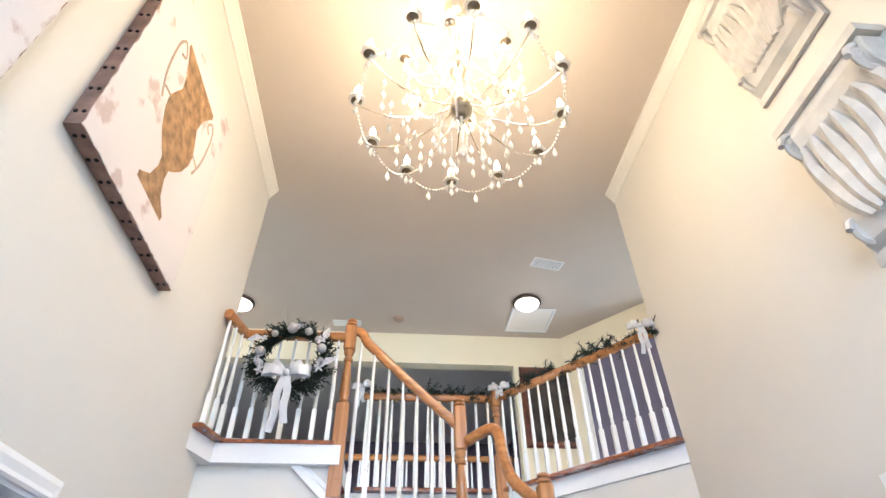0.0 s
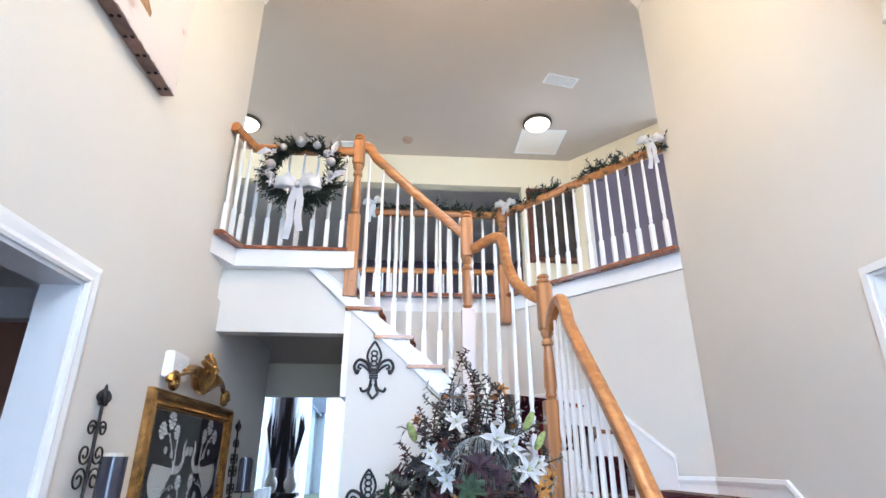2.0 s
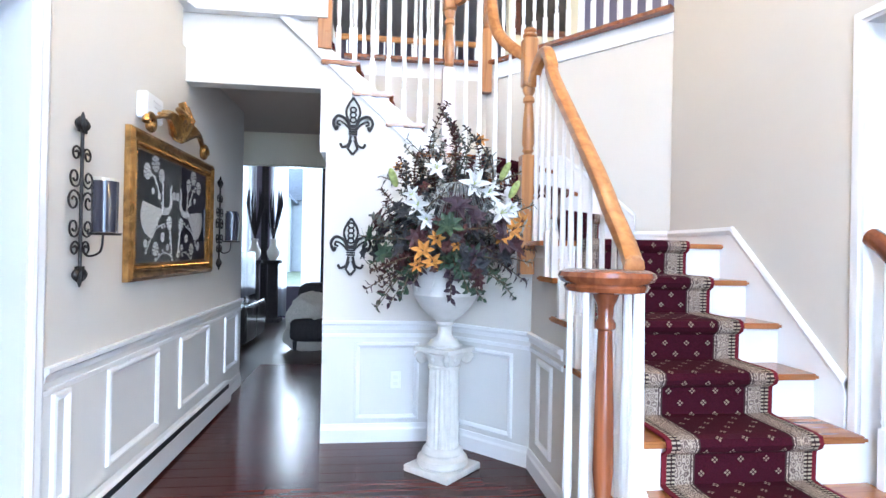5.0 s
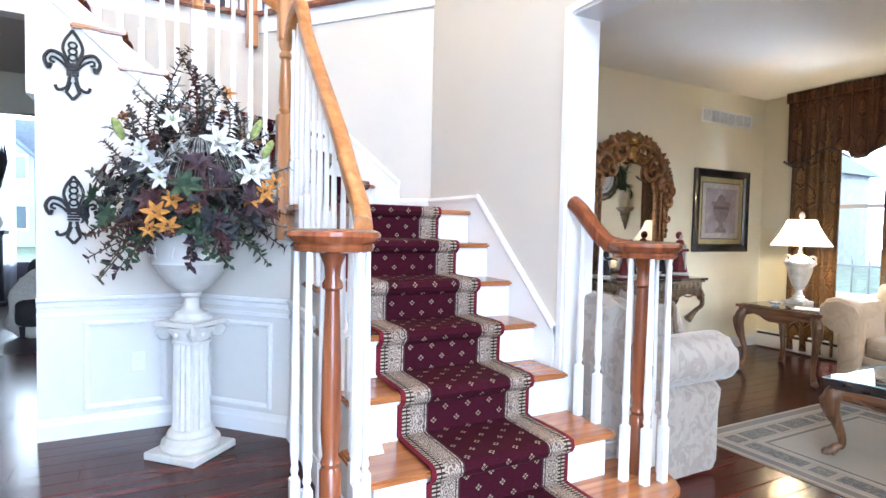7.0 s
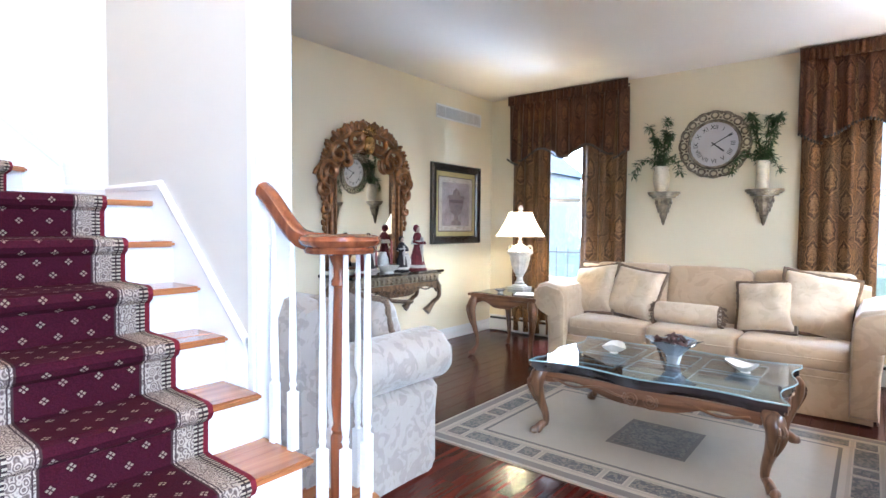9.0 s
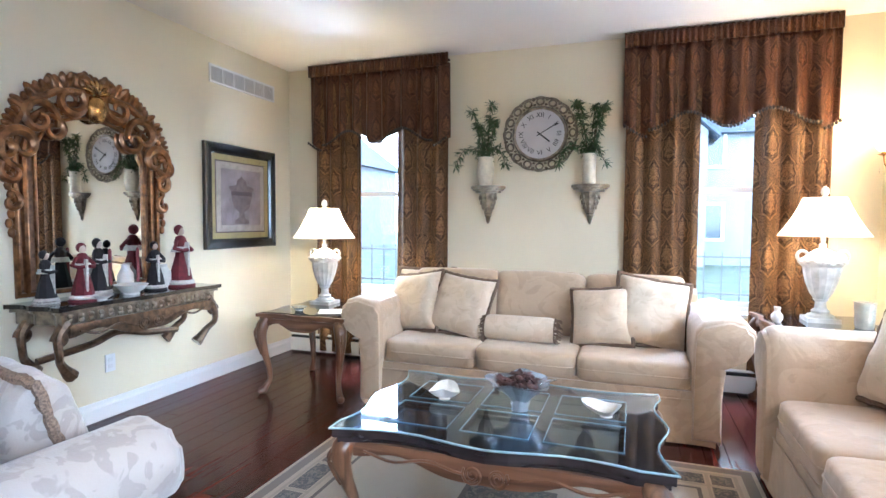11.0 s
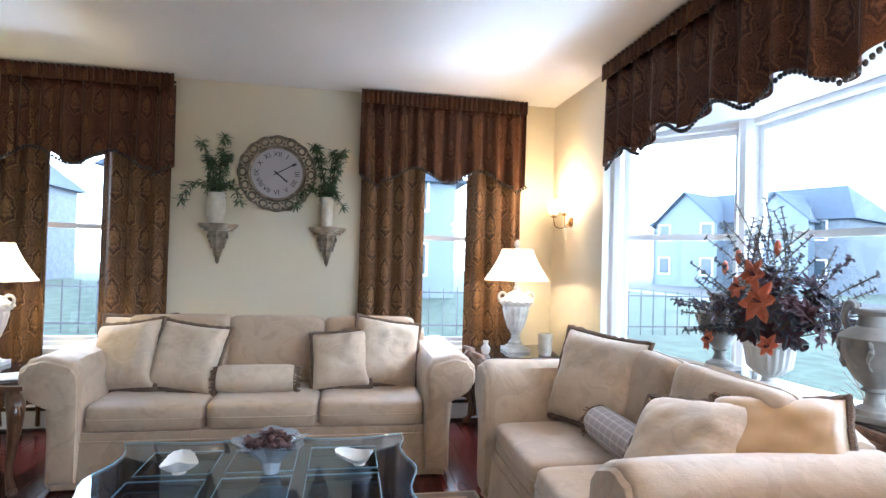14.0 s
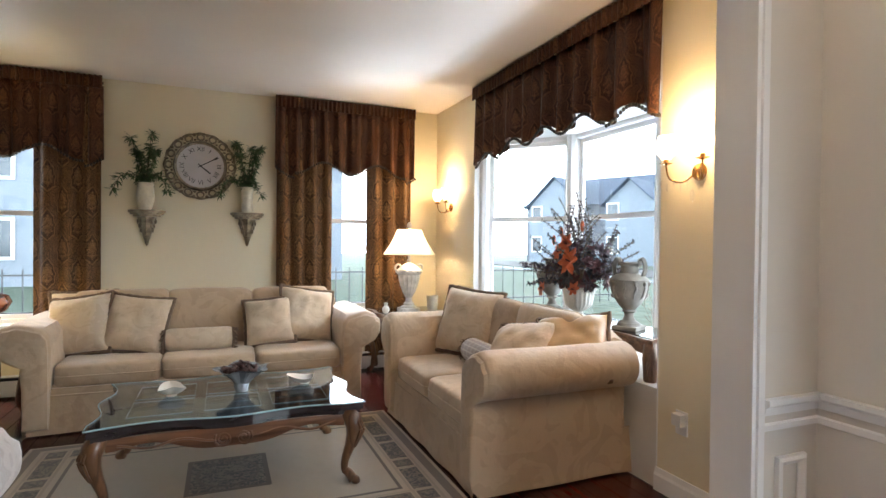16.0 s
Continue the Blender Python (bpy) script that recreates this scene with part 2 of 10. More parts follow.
def wood(name, dark, light, rough=0.25, axis=0, coat=0.3, rnd=0.0, scale=1.0):
    """Wood with grain along one axis of the object."""
    m = mat(name, light, rough, coat=coat)
    nt, b = nodes_of(m)
    tc = nt.nodes.new("ShaderNodeTexCoord")
    mp = nt.nodes.new("ShaderNodeMapping")
    s = [26 * scale] * 3
    s[axis] = 1.6 * scale
    mp.inputs["Scale"].default_value = s
    src = tc.outputs["Object"]
    if rnd:
        oi = nt.nodes.new("ShaderNodeObjectInfo")
        ad = nt.nodes.new("ShaderNodeVectorMath")
        ad.operation = "SCALE"
        ad.inputs[0].default_value = (37, 53, 11)
        nt.links.new(oi.outputs["Random"], ad.inputs["Scale"])
        a2 = nt.nodes.new("ShaderNodeVectorMath")
        nt.links.new(src, a2.inputs[0]), nt.links.new(ad.outputs[0], a2.inputs[1])
        src = a2.outputs[0]
    nt.links.new(src, mp.inputs[0])
    n = tex(nt, "ShaderNodeTexNoise", Scale=1.0, Detail=6.0, Distortion=0.6)
    nt.links.new(mp.outputs[0], n.inputs["Vector"])
    r = nt.nodes.new("ShaderNodeMapRange")
    r.inputs["From Min"].default_value, r.inputs["From Max"].default_value = 0.35, 0.68
    nt.links.new(n.outputs["Fac"], r.inputs["Value"])
    col = mixc(nt, r.outputs[0], dark, light)
    if rnd:
        k = math_n(nt, "MULTIPLY_ADD", oi.outputs["Random"], rnd, 1 - rnd / 2)
        hs = nt.nodes.new("ShaderNodeHueSaturation")
        nt.links.new(k, hs.inputs["Value"]), nt.links.new(col, hs.inputs["Color"])
        col = hs.outputs[0]
    nt.links.new(col, b.inputs["Base Color"])
    bp = nt.nodes.new("ShaderNodeBump")
    bp.inputs["Strength"].default_value, bp.inputs["Distance"].default_value = 0.12, 0.001
    nt.links.new(n.outputs["Fac"], bp.inputs["Height"])
    nt.links.new(bp.outputs[0], b.inputs["Normal"])
    return m


M_PLANK = wood("cherry_plank", (0.032, 0.006, 0.004), (0.095, 0.018, 0.013), 0.22, 0, coat=0.03, rnd=0.45)
M_PLANK.node_tree.nodes["Principled BSDF"].inputs["Specular IOR Level"].default_value = 0.22
M_OAK = wood("honey_oak_x", (0.33, 0.12, 0.035), (0.52, 0.23, 0.075), 0.28, 0)
M_OAKY = wood("honey_oak_y", (0.33, 0.12, 0.035), (0.52, 0.23, 0.075), 0.28, 1)
M_OAKZ = wood("honey_oak_z", (0.30, 0.12, 0.04), (0.50, 0.23, 0.085), 0.3, 2)
M_TREAD = wood("amber_oak_tread", (0.28, 0.09, 0.03), (0.44, 0.17, 0.055), 0.25, 0, rnd=0.2)


def runner_mat():
    """Burgundy stair runner: u across in metres, v along in metres."""
    m = mat("burgundy_runner", (0.10, 0.012, 0.02), 0.95)
    nt, b = nodes_of(m)
    b.inputs["Specular IOR Level"].default_value = 0.1
    uv = nt.nodes.new("ShaderNodeUVMap")
    sp = nt.nodes.new("ShaderNodeSeparateXYZ")
    nt.links.new(uv.outputs[0], sp.inputs[0])
    u, v = sp.outputs[0], sp.outputs[1]
    au = math_n(nt, "ABSOLUTE", u)
    # small diamonds with four petals in staggered rows
    def cell(off):
        cu = math_n(nt, "SUBTRACT", math_n(nt, "MULTIPLY", math_n(nt, "FRACT", math_n(nt, "MULTIPLY_ADD", u, 1 / 0.11, off)), 0.11), 0.055)
        cv = math_n(nt, "SUBTRACT", math_n(nt, "MULTIPLY", math_n(nt, "FRACT", math_n(nt, "MULTIPLY_ADD", v, 1 / 0.11, off)), 0.11), 0.055)
        a, c = math_n(nt, "ABSOLUTE", cu), math_n(nt, "ABSOLUTE", cv)
        s = math_n(nt, "ADD", a, c)
        k = math_n(nt, "ABSOLUTE", math_n(nt, "SUBTRACT", a, c))
        d = math_n(nt, "LESS_THAN", s, 0.0145)
        hole = math_n(nt, "GREATER_THAN", k, 0.0028)
        return math_n(nt, "MULTIPLY", d, hole)
    dots = math_n(nt, "MAXIMUM", cell(0.0), cell(0.5))
    nz = tex(nt, "ShaderNodeTexNoise", Scale=220.0, Detail=2.0)
    tc = nt.nodes.new("ShaderNodeTexCoord")
    nt.links.new(tc.outputs["Object"], nz.inputs["Vector"])
    field = mixc(nt, nz.outputs["Fac"], (0.012, 0.002, 0.005), (0.060, 0.006, 0.014))
    c = mixc(nt, dots, field, (0.22, 0.175, 0.125))
    # border: pale band with scrolling leaves, dark pinstripes, outer ladder
    vo = tex(nt, "ShaderNodeTexVoronoi", Scale=34.0)
    cmb = nt.nodes.new("ShaderNodeCombineXYZ")
    nt.links.new(math_n(nt, "MULTIPLY", au, 1.3), cmb.inputs[0]), nt.links.new(v, cmb.inputs[1])
    nt.links.new(cmb.outputs[0], vo.inputs["Vector"])
    sc = math_n(nt, "MULTIPLY_ADD", math_n(nt, "SINE", math_n(nt, "MULTIPLY", vo.outputs["Distance"], 22.0)), 0.5, 0.5)
    pale = mixc(nt, sc, (0.10, 0.07, 0.06), (0.40, 0.32, 0.26))
    def band(lo, hi):
        return math_n(nt, "MULTIPLY", math_n(nt, "GREATER_THAN", au, lo), math_n(nt, "LESS_THAN", au, hi))
    c = mixc(nt, band(0.198, 0.275), c, pale)
    c = mixc(nt, band(0.192, 0.200), c, (0.04, 0.02, 0.02))
    c = mixc(nt, band(0.207, 0.212), c, (0.05, 0.03, 0.03))
    lad = math_n(nt, "GREATER_THAN", math_n(nt, "FRACT", math_n(nt, "MULTIPLY", v, 60.0)), 0.5)
    c = mixc(nt, band(0.275, 0.310), c, mixc(nt, lad, (0.03, 0.02, 0.02), (0.34, 0.28, 0.21)))
    c = mixc(nt, band(0.288, 0.293), c, (0.03, 0.015, 0.015))
    c = mixc(nt, band(0.310, 0.36), c, (0.13, 0.012, 0.02))
    nt.links.new(c, b.inputs["Base Color"])
    bp = nt.nodes.new("ShaderNodeBump")
    bp.inputs["Strength"].default_value, bp.inputs["Distance"].default_value = 0.5, 0.002
    nt.links.new(nz.outputs["Fac"], bp.inputs["Height"]), nt.links.new(bp.outputs[0], b.inputs["Normal"])
    return m


M_RUNNER = runner_mat()
M_BAL = mat("white_baluster_paint", (0.80, 0.80, 0.79), 0.3)
M_VOL = wood("reddish_oak", (0.17, 0.045, 0.018), (0.32, 0.095, 0.035), 0.22, 2)
M_PINKW = mat("primed_post_paint", (0.66, 0.58, 0.56), 0.5)
def plane_m(o, u, n):
    """A frame with u along the wall, z up it and n out of it, at the point o."""
    u, n = Vector(u), Vector(n)
    m = Matrix((u, Vector((0, 0, 1)), n)).transposed().to_4x4()
    return Matrix.Translation(o) @ m


def ring(bm, m, w, h, prof, mi=0, cap=False):
    """A mitred frame w by h from the lower corner; prof: (inset, proud) from outside in."""
    rows = []
    for i, d in prof:
        rows.append([bm.verts.new(m @ Vector(c)) for c in ((i, i, d), (w - i, i, d), (w - i, h - i, d), (i, h - i, d))])
    for a, b in zip(rows, rows[1:]):
        for k in range(4):
            bm.faces.new((a[k], a[(k + 1) % 4], b[(k + 1) % 4], b[k])).material_index = mi
    if cap:
        bm.faces.new(rows[-1]).material_index = mi


# structure: floors and walls
def slab(name, pts, z0, z1, material, label):
    bm = bmesh.new()
    prism(bm, pts, z0, z1)
    return part(name, bm, material, None, label, kind="structure")


UP = 2.99          # upper floor
HI = 5.40          # high ceiling
LC = 2.79          # living room ceiling
FR = -0.33         # inner face of the living room's front wall
slab("floor", [(-6, -1.3), (7.9, -1.3), (7.9, 13), (-6, 13)], -0.2, -0.014, M_DARKFLOOR, "dark reddish brown hardwood floor")
wall("wall_foyer_west", "x", -0.16, 0, -0.09, 6.15, 0, 2.62, [(0.9, 2.99, 0, 2.24)], M_WALL, "cream painted foyer wall with a cased opening")
wall("wall_foyer_west_upper", "x", -0.16, 0, -0.09, 4.50, 2.62, HI, [], M_WALL, "cream painted two storey foyer wall")
wall("wall_foyer_east", "x", 3.28, 3.44, -0.09, 4.33, 0, HI, [(0.225, 2.85, 0, 2.31)], M_WALL, "cream painted foyer wall with a wide cased opening")
wall("wall_entry", "y", -0.25, -0.09, -0.16, 3.28, 0, HI, [(0.84, 2.44, 0, 2.4), (0.84, 2.44, 2.9, 4.5)], M_WALL, "cream painted entry wall")
wall("wall_living_front", "y", FR - 0.16, FR, 3.28, 7.81, 0, LC + 0.1, [(4.30, 6.66, 0.0, 2.5)], M_WALL_LIV, "yellow cream living room wall with a bay window")
wall("wall_living_back", "x", 7.65, 7.81, FR, 4.76, 0, LC + 0.1, [(0.22, 1.13, 0.62, 2.40), (3.22, 4.08, 0.62, 2.40)], M_WALL_LIV, "yellow cream living room wall with two windows")
wall("wall_living_north", "y", 4.60, 4.76, 3.444, 7.65, 0, LC + 0.1, [], M_WALL_LIV, "yellow cream living room wall")
wall("wall_living_west", "x", 3.44, 3.444, 2.87, 4.60, 0, LC, [], M_WALL_LIV, "yellow cream side of the partition wall")
wall("wall_living_southwest", "x", 3.28, 3.44, FR, -0.09, 0, LC, [], M_WALL_LIV, "short cream wall beside the opening")
slab("ceiling_living", [(3.44, FR - 1.2), (7.9, FR - 1.2), (7.9, 4.8), (3.44, 4.8)], LC, LC + 0.1, M_CEIL, "flat white living room ceiling")
# high and hallway ceilings take the copy darkened for shade
slab("ceiling_high", [(-4, -0.3), (6, -0.3), (6, 7.3), (-4, 7.3)], HI, HI + 0.1, M_CEILHI, "flat high ceiling over foyer and upper hall, shade put into its paint")
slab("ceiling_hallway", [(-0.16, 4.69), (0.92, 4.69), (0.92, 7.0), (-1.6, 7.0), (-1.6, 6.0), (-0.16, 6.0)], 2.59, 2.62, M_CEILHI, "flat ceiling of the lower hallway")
wall("wall_hallway_lintel", "y", 4.57, 4.69, 0, 0.92, 2.40, 2.62, [], M_WALL, "cream lintel at the mouth of the hallway")
slab("floor_upper_hall", [(-4, 4.55), (0.0, 4.55), (0.0, 4.23), (0.08, 4.50), (0.92, 4.50), (0.92, 5.66), (2.21, 5.66), (3.28, 4.33), (6, 4.33), (6, 7.1), (-4, 7.1)], 2.86, UP, M_WHITE, "white trimmed edge of the upper hall floor")
slab("floor_upper_structure", [(-4, 4.57), (0.92, 4.57), (0.92, 5.74), (2.24, 5.74), (3.38, 4.40), (3.44, 4.40), (3.44, 4.77), (6, 4.77), (6, 7.1), (-4, 7.1)], 2.62, 2.86, M_WALL, "cream painted face below the upper hall")
wall("wall_hall_upper", "y", 7.1, 7.26, -4, 6, 0, HI, [(-0.62, 2.2, 0, 2.25), (-1.6, 2.78, UP, 4.97)], M_WALL_LIV, "cream wall of the hall with wide openings")
wall("wall_hall_upper_west", "x", -4.1, -4, 4.5, 7.1, UP, HI, [], M_WALL_LIV, "cream side wall of the upper hall")
bm = bmesh.new()
prism(bm, [(3.46, 7.1), (4.5, 5.9), (4.6, 6.0), (3.56, 7.2)], UP, HI)
part("wall_hall_upper_angled", bm, M_WALL_LIV, None, "angled cream wall at the end of the upper hall", kind="structure")
wall("wall_entry_upper_east", "y", 4.25, 4.33, 3.44, 6, UP, HI, [], M_WALL, "wall at the side of the upper hall")
wall("wall_hallway_east", "x", 0.92, 1.0, 4.63, 7.1, 0, 2.62, [], M_WALL, "cream wall of the lower hallway")
wall("wall_hallway_west", "x", -1.6, -1.5, 6.0, 7.1, 0, 2.62, [], M_WALL, "cream wall at the turn of the hallway")
wall("wall_hallway_nook", "y", 6.15, 6.2, -1.5, -0.16, 0, 2.62, [], M_WALL, "cream wall at the turn of the hallway")
# walls beneath the stairs
bm = bmesh.new()
f = [bm.verts.new(c) for c in ((0.92, 4.55, 0), (1.72, 4.55, 0), (1.72, 4.55, 1.95), (0.92, 4.55, 2.65))]
g = [bm.verts.new((v.co.x, 4.63, v.co.z)) for v in f]
bm.faces.new(f), bm.faces.new(g[::-1])
for k in range(4):
    bm.faces.new((f[k], g[k], g[(k + 1) % 4], f[(k + 1) % 4]))
part("wall_stair_front", bm, M_WALL, None, "cream wall beneath the upper stair flight", kind="structure")
bm = bmesh.new()
prism(bm, [(1.72, 4.55), (2.22, 4.03), (2.30, 4.09), (1.78, 4.63)], 0, 1.6)
part("wall_stair_diagonal", bm, M_WALL, None, "diagonal cream wall beneath the landing", kind="structure")
bm = bmesh.new()
f = [bm.verts.new(c) for c in ((2.22, 2.55, 0), (2.22, 4.03, 0), (2.22, 4.03, 1.28), (2.22, 3.73, 1.28), (2.22, 2.55, 0.25))]
g = [bm.verts.new((2.30, v.co.y, v.co.z)) for v in f]
bm.faces.new(f), bm.faces.new(g[::-1])
for k in range(5):
    bm.faces.new((f[k], g[k], g[(k + 1) % 5], f[(k + 1) % 5]))
part("wall_stair_side", bm, M_WALL, None, "cream wall beneath the lower stair flight", kind="structure")
bm = bmesh.new()
prism(bm, [(2.24, 5.66), (3.30, 4.335), (3.42, 4.43), (2.3, 5.78)], 0, 2.86)
prism(bm, [(0.92, 5.66), (2.24, 5.66), (2.3, 5.78), (0.92, 5.78)], 0, 2.86)
part("wall_stairwell", bm, M_WALL, None, "cream wall behind the staircase", kind="structure")

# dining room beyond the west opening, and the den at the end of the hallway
wall("wall_dining", "x", -3.6, -3.5, -0.5, 6.0, 0, 2.7, [], M_DINING, "brown dining room wall, lamp light put into its paint")
wall("wall_dining_north", "y", 4.4, 4.5, -3.5, -0.16, 0, 2.7, [], M_DINING, "brown dining room wall, lamp light put into its paint")
wall("wall_dining_south", "y", -0.2, -0.1, -3.5, -0.16, 0, 2.7, [], M_DINING, "brown dining room wall, lamp light put into its paint")
slab("ceiling_dining", [(-3.5, -0.1), (-0.16, -0.1), (-0.16, 4.4), (-3.5, 4.4)], 2.6, 2.7, M_CEIL, "dining room ceiling")
bm = bmesh.new()
box(bm, -3.5, -0.2, 4.28, 4.4, 2.40, 2.6)
box(bm, -3.5, -3.38, -0.1, 4.28, 2.40, 2.6)
part("trim_dining_crown", bm, M_WHITE, None, "white crown moulding of the dining room", kind="structure")
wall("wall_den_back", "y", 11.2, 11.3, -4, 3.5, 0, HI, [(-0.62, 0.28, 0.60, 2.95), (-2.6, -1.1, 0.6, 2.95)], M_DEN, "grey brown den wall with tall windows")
wall("wall_den_east", "x", 3.5, 3.6, 7.26, 11.3, 0, HI, [], M_PURPLE, "dark purple den wall")
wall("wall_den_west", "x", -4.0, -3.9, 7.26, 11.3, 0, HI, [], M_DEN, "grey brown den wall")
slab("ceiling_den", [(-4, 7.26), (3.6, 7.26), (3.6, 11.3), (-4, 11.3)], HI, HI + 0.1, M_CEIL, "high den ceiling")

# mouldings
BASEB, BASEB_T = 0.12, 0.018


def runs(name, segs, z, sect, material, label):
    """Straight mouldings: (x0, y0, x1, y1) with the room on the right hand; sect in (out, up)."""
    bm = bmesh.new()
    for x0, y0, x1, y1 in segs:
        sweep(bm, [(x0, y0, z), (x1, y1, z)], sect)
    return part(name, bm, material, None, label, kind="structure")


BASE = [(0, 0), (0.018, 0), (0.018, 0.085), (0.012, 0.10), (0.008, 0.125), (0, 0.125)]
RAILS = [(0, 0), (0.012, 0.004), (0.016, 0.03), (0.03, 0.042), (0.03, 0.06), (0, 0.06)]
RAIL2 = [(0, -0.055), (0.010, -0.05), (0.010, -0.03), (0, -0.025)]
FOY = [(0, 3.08, 0, 6.15), (0, -0.09, 0, 0.82), (0.92, 4.55, 1.72, 4.55), (1.72, 4.55, 2.22, 4.03), (2.22, 4.03, 2.22, 2.6), (3.28, 0.195, 3.28, -0.09), (3.28, -0.09, 2.5, -0.09)]
runs("baseboard_foyer", FOY, 0.0, BASE, M_WHITE, "white painted baseboard in the foyer")
RAILSEG = FOY[:4] + [(2.22, 4.03, 2.22, 3.45)] + FOY[5:]
runs("trim_chair_rail", RAILSEG, 0.765, RAILS, M_WHITE, "white moulded chair rail")
runs("trim_chair_rail_lower", RAILSEG, 0.765, RAIL2, M_WHITE, "thin white moulding under the chair rail")
# white painted dado between baseboard and chair rail
bm = bmesh.new()
for x0, y0, x1, y1 in FOY[:4]:
    sweep(bm, [(x0, y0, 0), (x1, y1, 0)], [(0, 0.12), (0.003, 0.12), (0.003, 0.765), (0, 0.765)])
part("trim_dado", bm, M_DADO, None, "white painted dado below the chair rail", kind="structure")
runs("baseboard_living", [(3.444, 4.60, 7.65, 4.60), (7.65, 4.60, 7.65, FR), (7.65, FR, 6.66, FR), (4.30, FR, 3.44, FR), (3.444, 2.87, 3.444, 4.6)], 0.0, BASE, M_WHITE, "white painted baseboard in the living room")
CROWN = [(0, 0), (0.012, -0.0), (0.022, 0.03), (0.06, 0.085), (0.07, 0.09), (0.07, 0.12), (0, 0.12)]
runs("trim_crown_foyer", [(0, 0, 0, 4.50), (3.28, 4.33, 3.28, 0)], HI - 0.12, CROWN, M_WHITE2, "painted crown moulding along the foyer ceiling")
PAN = [(0, 0), (0.004, 0.014), (0.016, 0.018), (0.026, 0.012), (0.034, 0.006), (0.036, 0)]
bm = bmesh.new()
for y0, y1 in ((3.14, 3.27), (3.59, 4.20), (4.55, 5.15), (5.60, 6.0)):
    ring(bm, plane_m((0.003, y0, 0.24), (0, 1, 0), (1, 0, 0)), y1 - y0, 0.47, PAN)
ring(bm, plane_m((1.14, 4.547, 0.15), (1, 0, 0), (0, -1, 0)), 0.44, 0.53, PAN)
dv = Vector((2.22 - 1.72, 4.03 - 4.55, 0)).normalized()
ring(bm, plane_m(Vector((1.72, 4.55, 0.15)) + dv * 0.12 + Vector((-0.002, -0.002, 0)), dv, (dv.y, -dv.x, 0)), 0.48, 0.53, PAN)
ring(bm, plane_m((2.217, 3.86, 0.2), (0, -1, 0), (-1, 0, 0)), 0.26, 0.5, PAN)
ring(bm, plane_m((3.277, 0.13, 0.15), (0, -1, 0), (-1, 0, 0)), 0.15, 0.47, PAN)
part("trim_wall_panels", bm, M_WHITE, None, "white applied picture frame mouldings on the dado", kind="structure")
# door casings
CAS = [(0, 0), (0, 0.016), (0.012, 0.022), (0.03, 0.016), (0.06, 0.02), (0.085, 0.012), (0.09, 0)]


def casing(name, m, w, h, label):
    """Three sided casing round an opening w wide and h high; m at the opening's lower corner."""
    bm = bmesh.new()
    c = [(-a, b) for a, b in CAS]
    rows = []
    for a, d in CAS:
        rows.append([bm.verts.new(m @ Vector(p)) for p in ((-a, 0, d), (-a, h + a, d), (w + a, h + a, d), (w + a, 0, d))])
    for a, b in zip(rows, rows[1:]):
        for k in range(3):
            bm.faces.new((a[k], a[k + 1], b[k + 1], b[k]))
    return part(name, bm, M_WHITE, None, label, kind="structure")


casing("trim_casing_west", plane_m((0, 0.9, 0), (0, 1, 0), (1, 0, 0)), 2.09, 2.24, "white moulded casing of the dining room opening")
bm = bmesh.new()
for x0, x1 in ((3.268, 3.28), (3.444, 3.456)):
    box(bm, x0, x1, 0.195, 0.225, 0, 2.31), box(bm, x0, x1, 2.85, 2.885, 0, 2.31), box(bm, x0, x1, 0.195, 2.885, 2.31, 2.345)
part("trim_casing_east", bm, M_WHITE, None, "narrow flat white casing of the living room opening", kind="structure")
bm = bmesh.new()
box(bm, -0.162, 0.002, 2.972, 2.99, 0, 2.24), box(bm, -0.162, 0.002, 0.9, 0.918, 0, 2.24), box(bm, -0.162, 0.002, 0.918, 2.972, 2.225, 2.24)
box(bm, 3.278, 3.446, 2.832, 2.85, 0, 2.31), box(bm, 3.278, 3.446, 0.225, 0.243, 0, 2.31), box(bm, 3.278, 3.446, 0.243, 2.832, 2.295, 2.31)
part("trim_jambs", bm, M_WHITE, None, "white painted jambs of the cased openings", kind="structure")

# hardwood planks
def planks(x0, x1, y0, y1, w, seed, cut=None):
    rr = random.Random(seed)
    cache = {}
    y = y0
    while y < y1 - 0.01:
        x = x0 - rr.uniform(0, 1.2)
        while x < x1:
            ln = rr.choice((1.2, 1.5, 1.8))
            a, b = max(x, x0), min(x + ln, x1)
            x += ln
            if b - a < 0.03:
                continue
            ya, yb = y, min(y + w, y1)
            if cut and cut(a, b, ya, yb):
                continue
            key = (round(b - a, 2), round(yb - ya, 3))
            if key not in cache:
                bm = bmesh.new()
                L, W = key
                vs = box(bm, 0.0006, L - 0.0006, 0.0008, W - 0.0008, -0.014, 0)
                for v in vs:
                    if v.co.z == 0:
                        v.co.x += 0.0012 if v.co.x < L / 2 else -0.0012
                        v.co.y += 0.0014 if v.co.y < W / 2 else -0.0014
                        v.co.z = 0
                    else:
                        v.co.z = -0.014
                me = bpy.data.meshes.new("plank")
                bm.to_mesh(me), bm.free()
                me.materials.append(M_PLANK)
                cache[key] = me
            ob = new("plank", cache[key])
            ob.location = (a, ya, -0.0002 * rr.random())
            ob.parent = FLOOR
        y += w


FLOOR = bpy.data.objects["floor"]

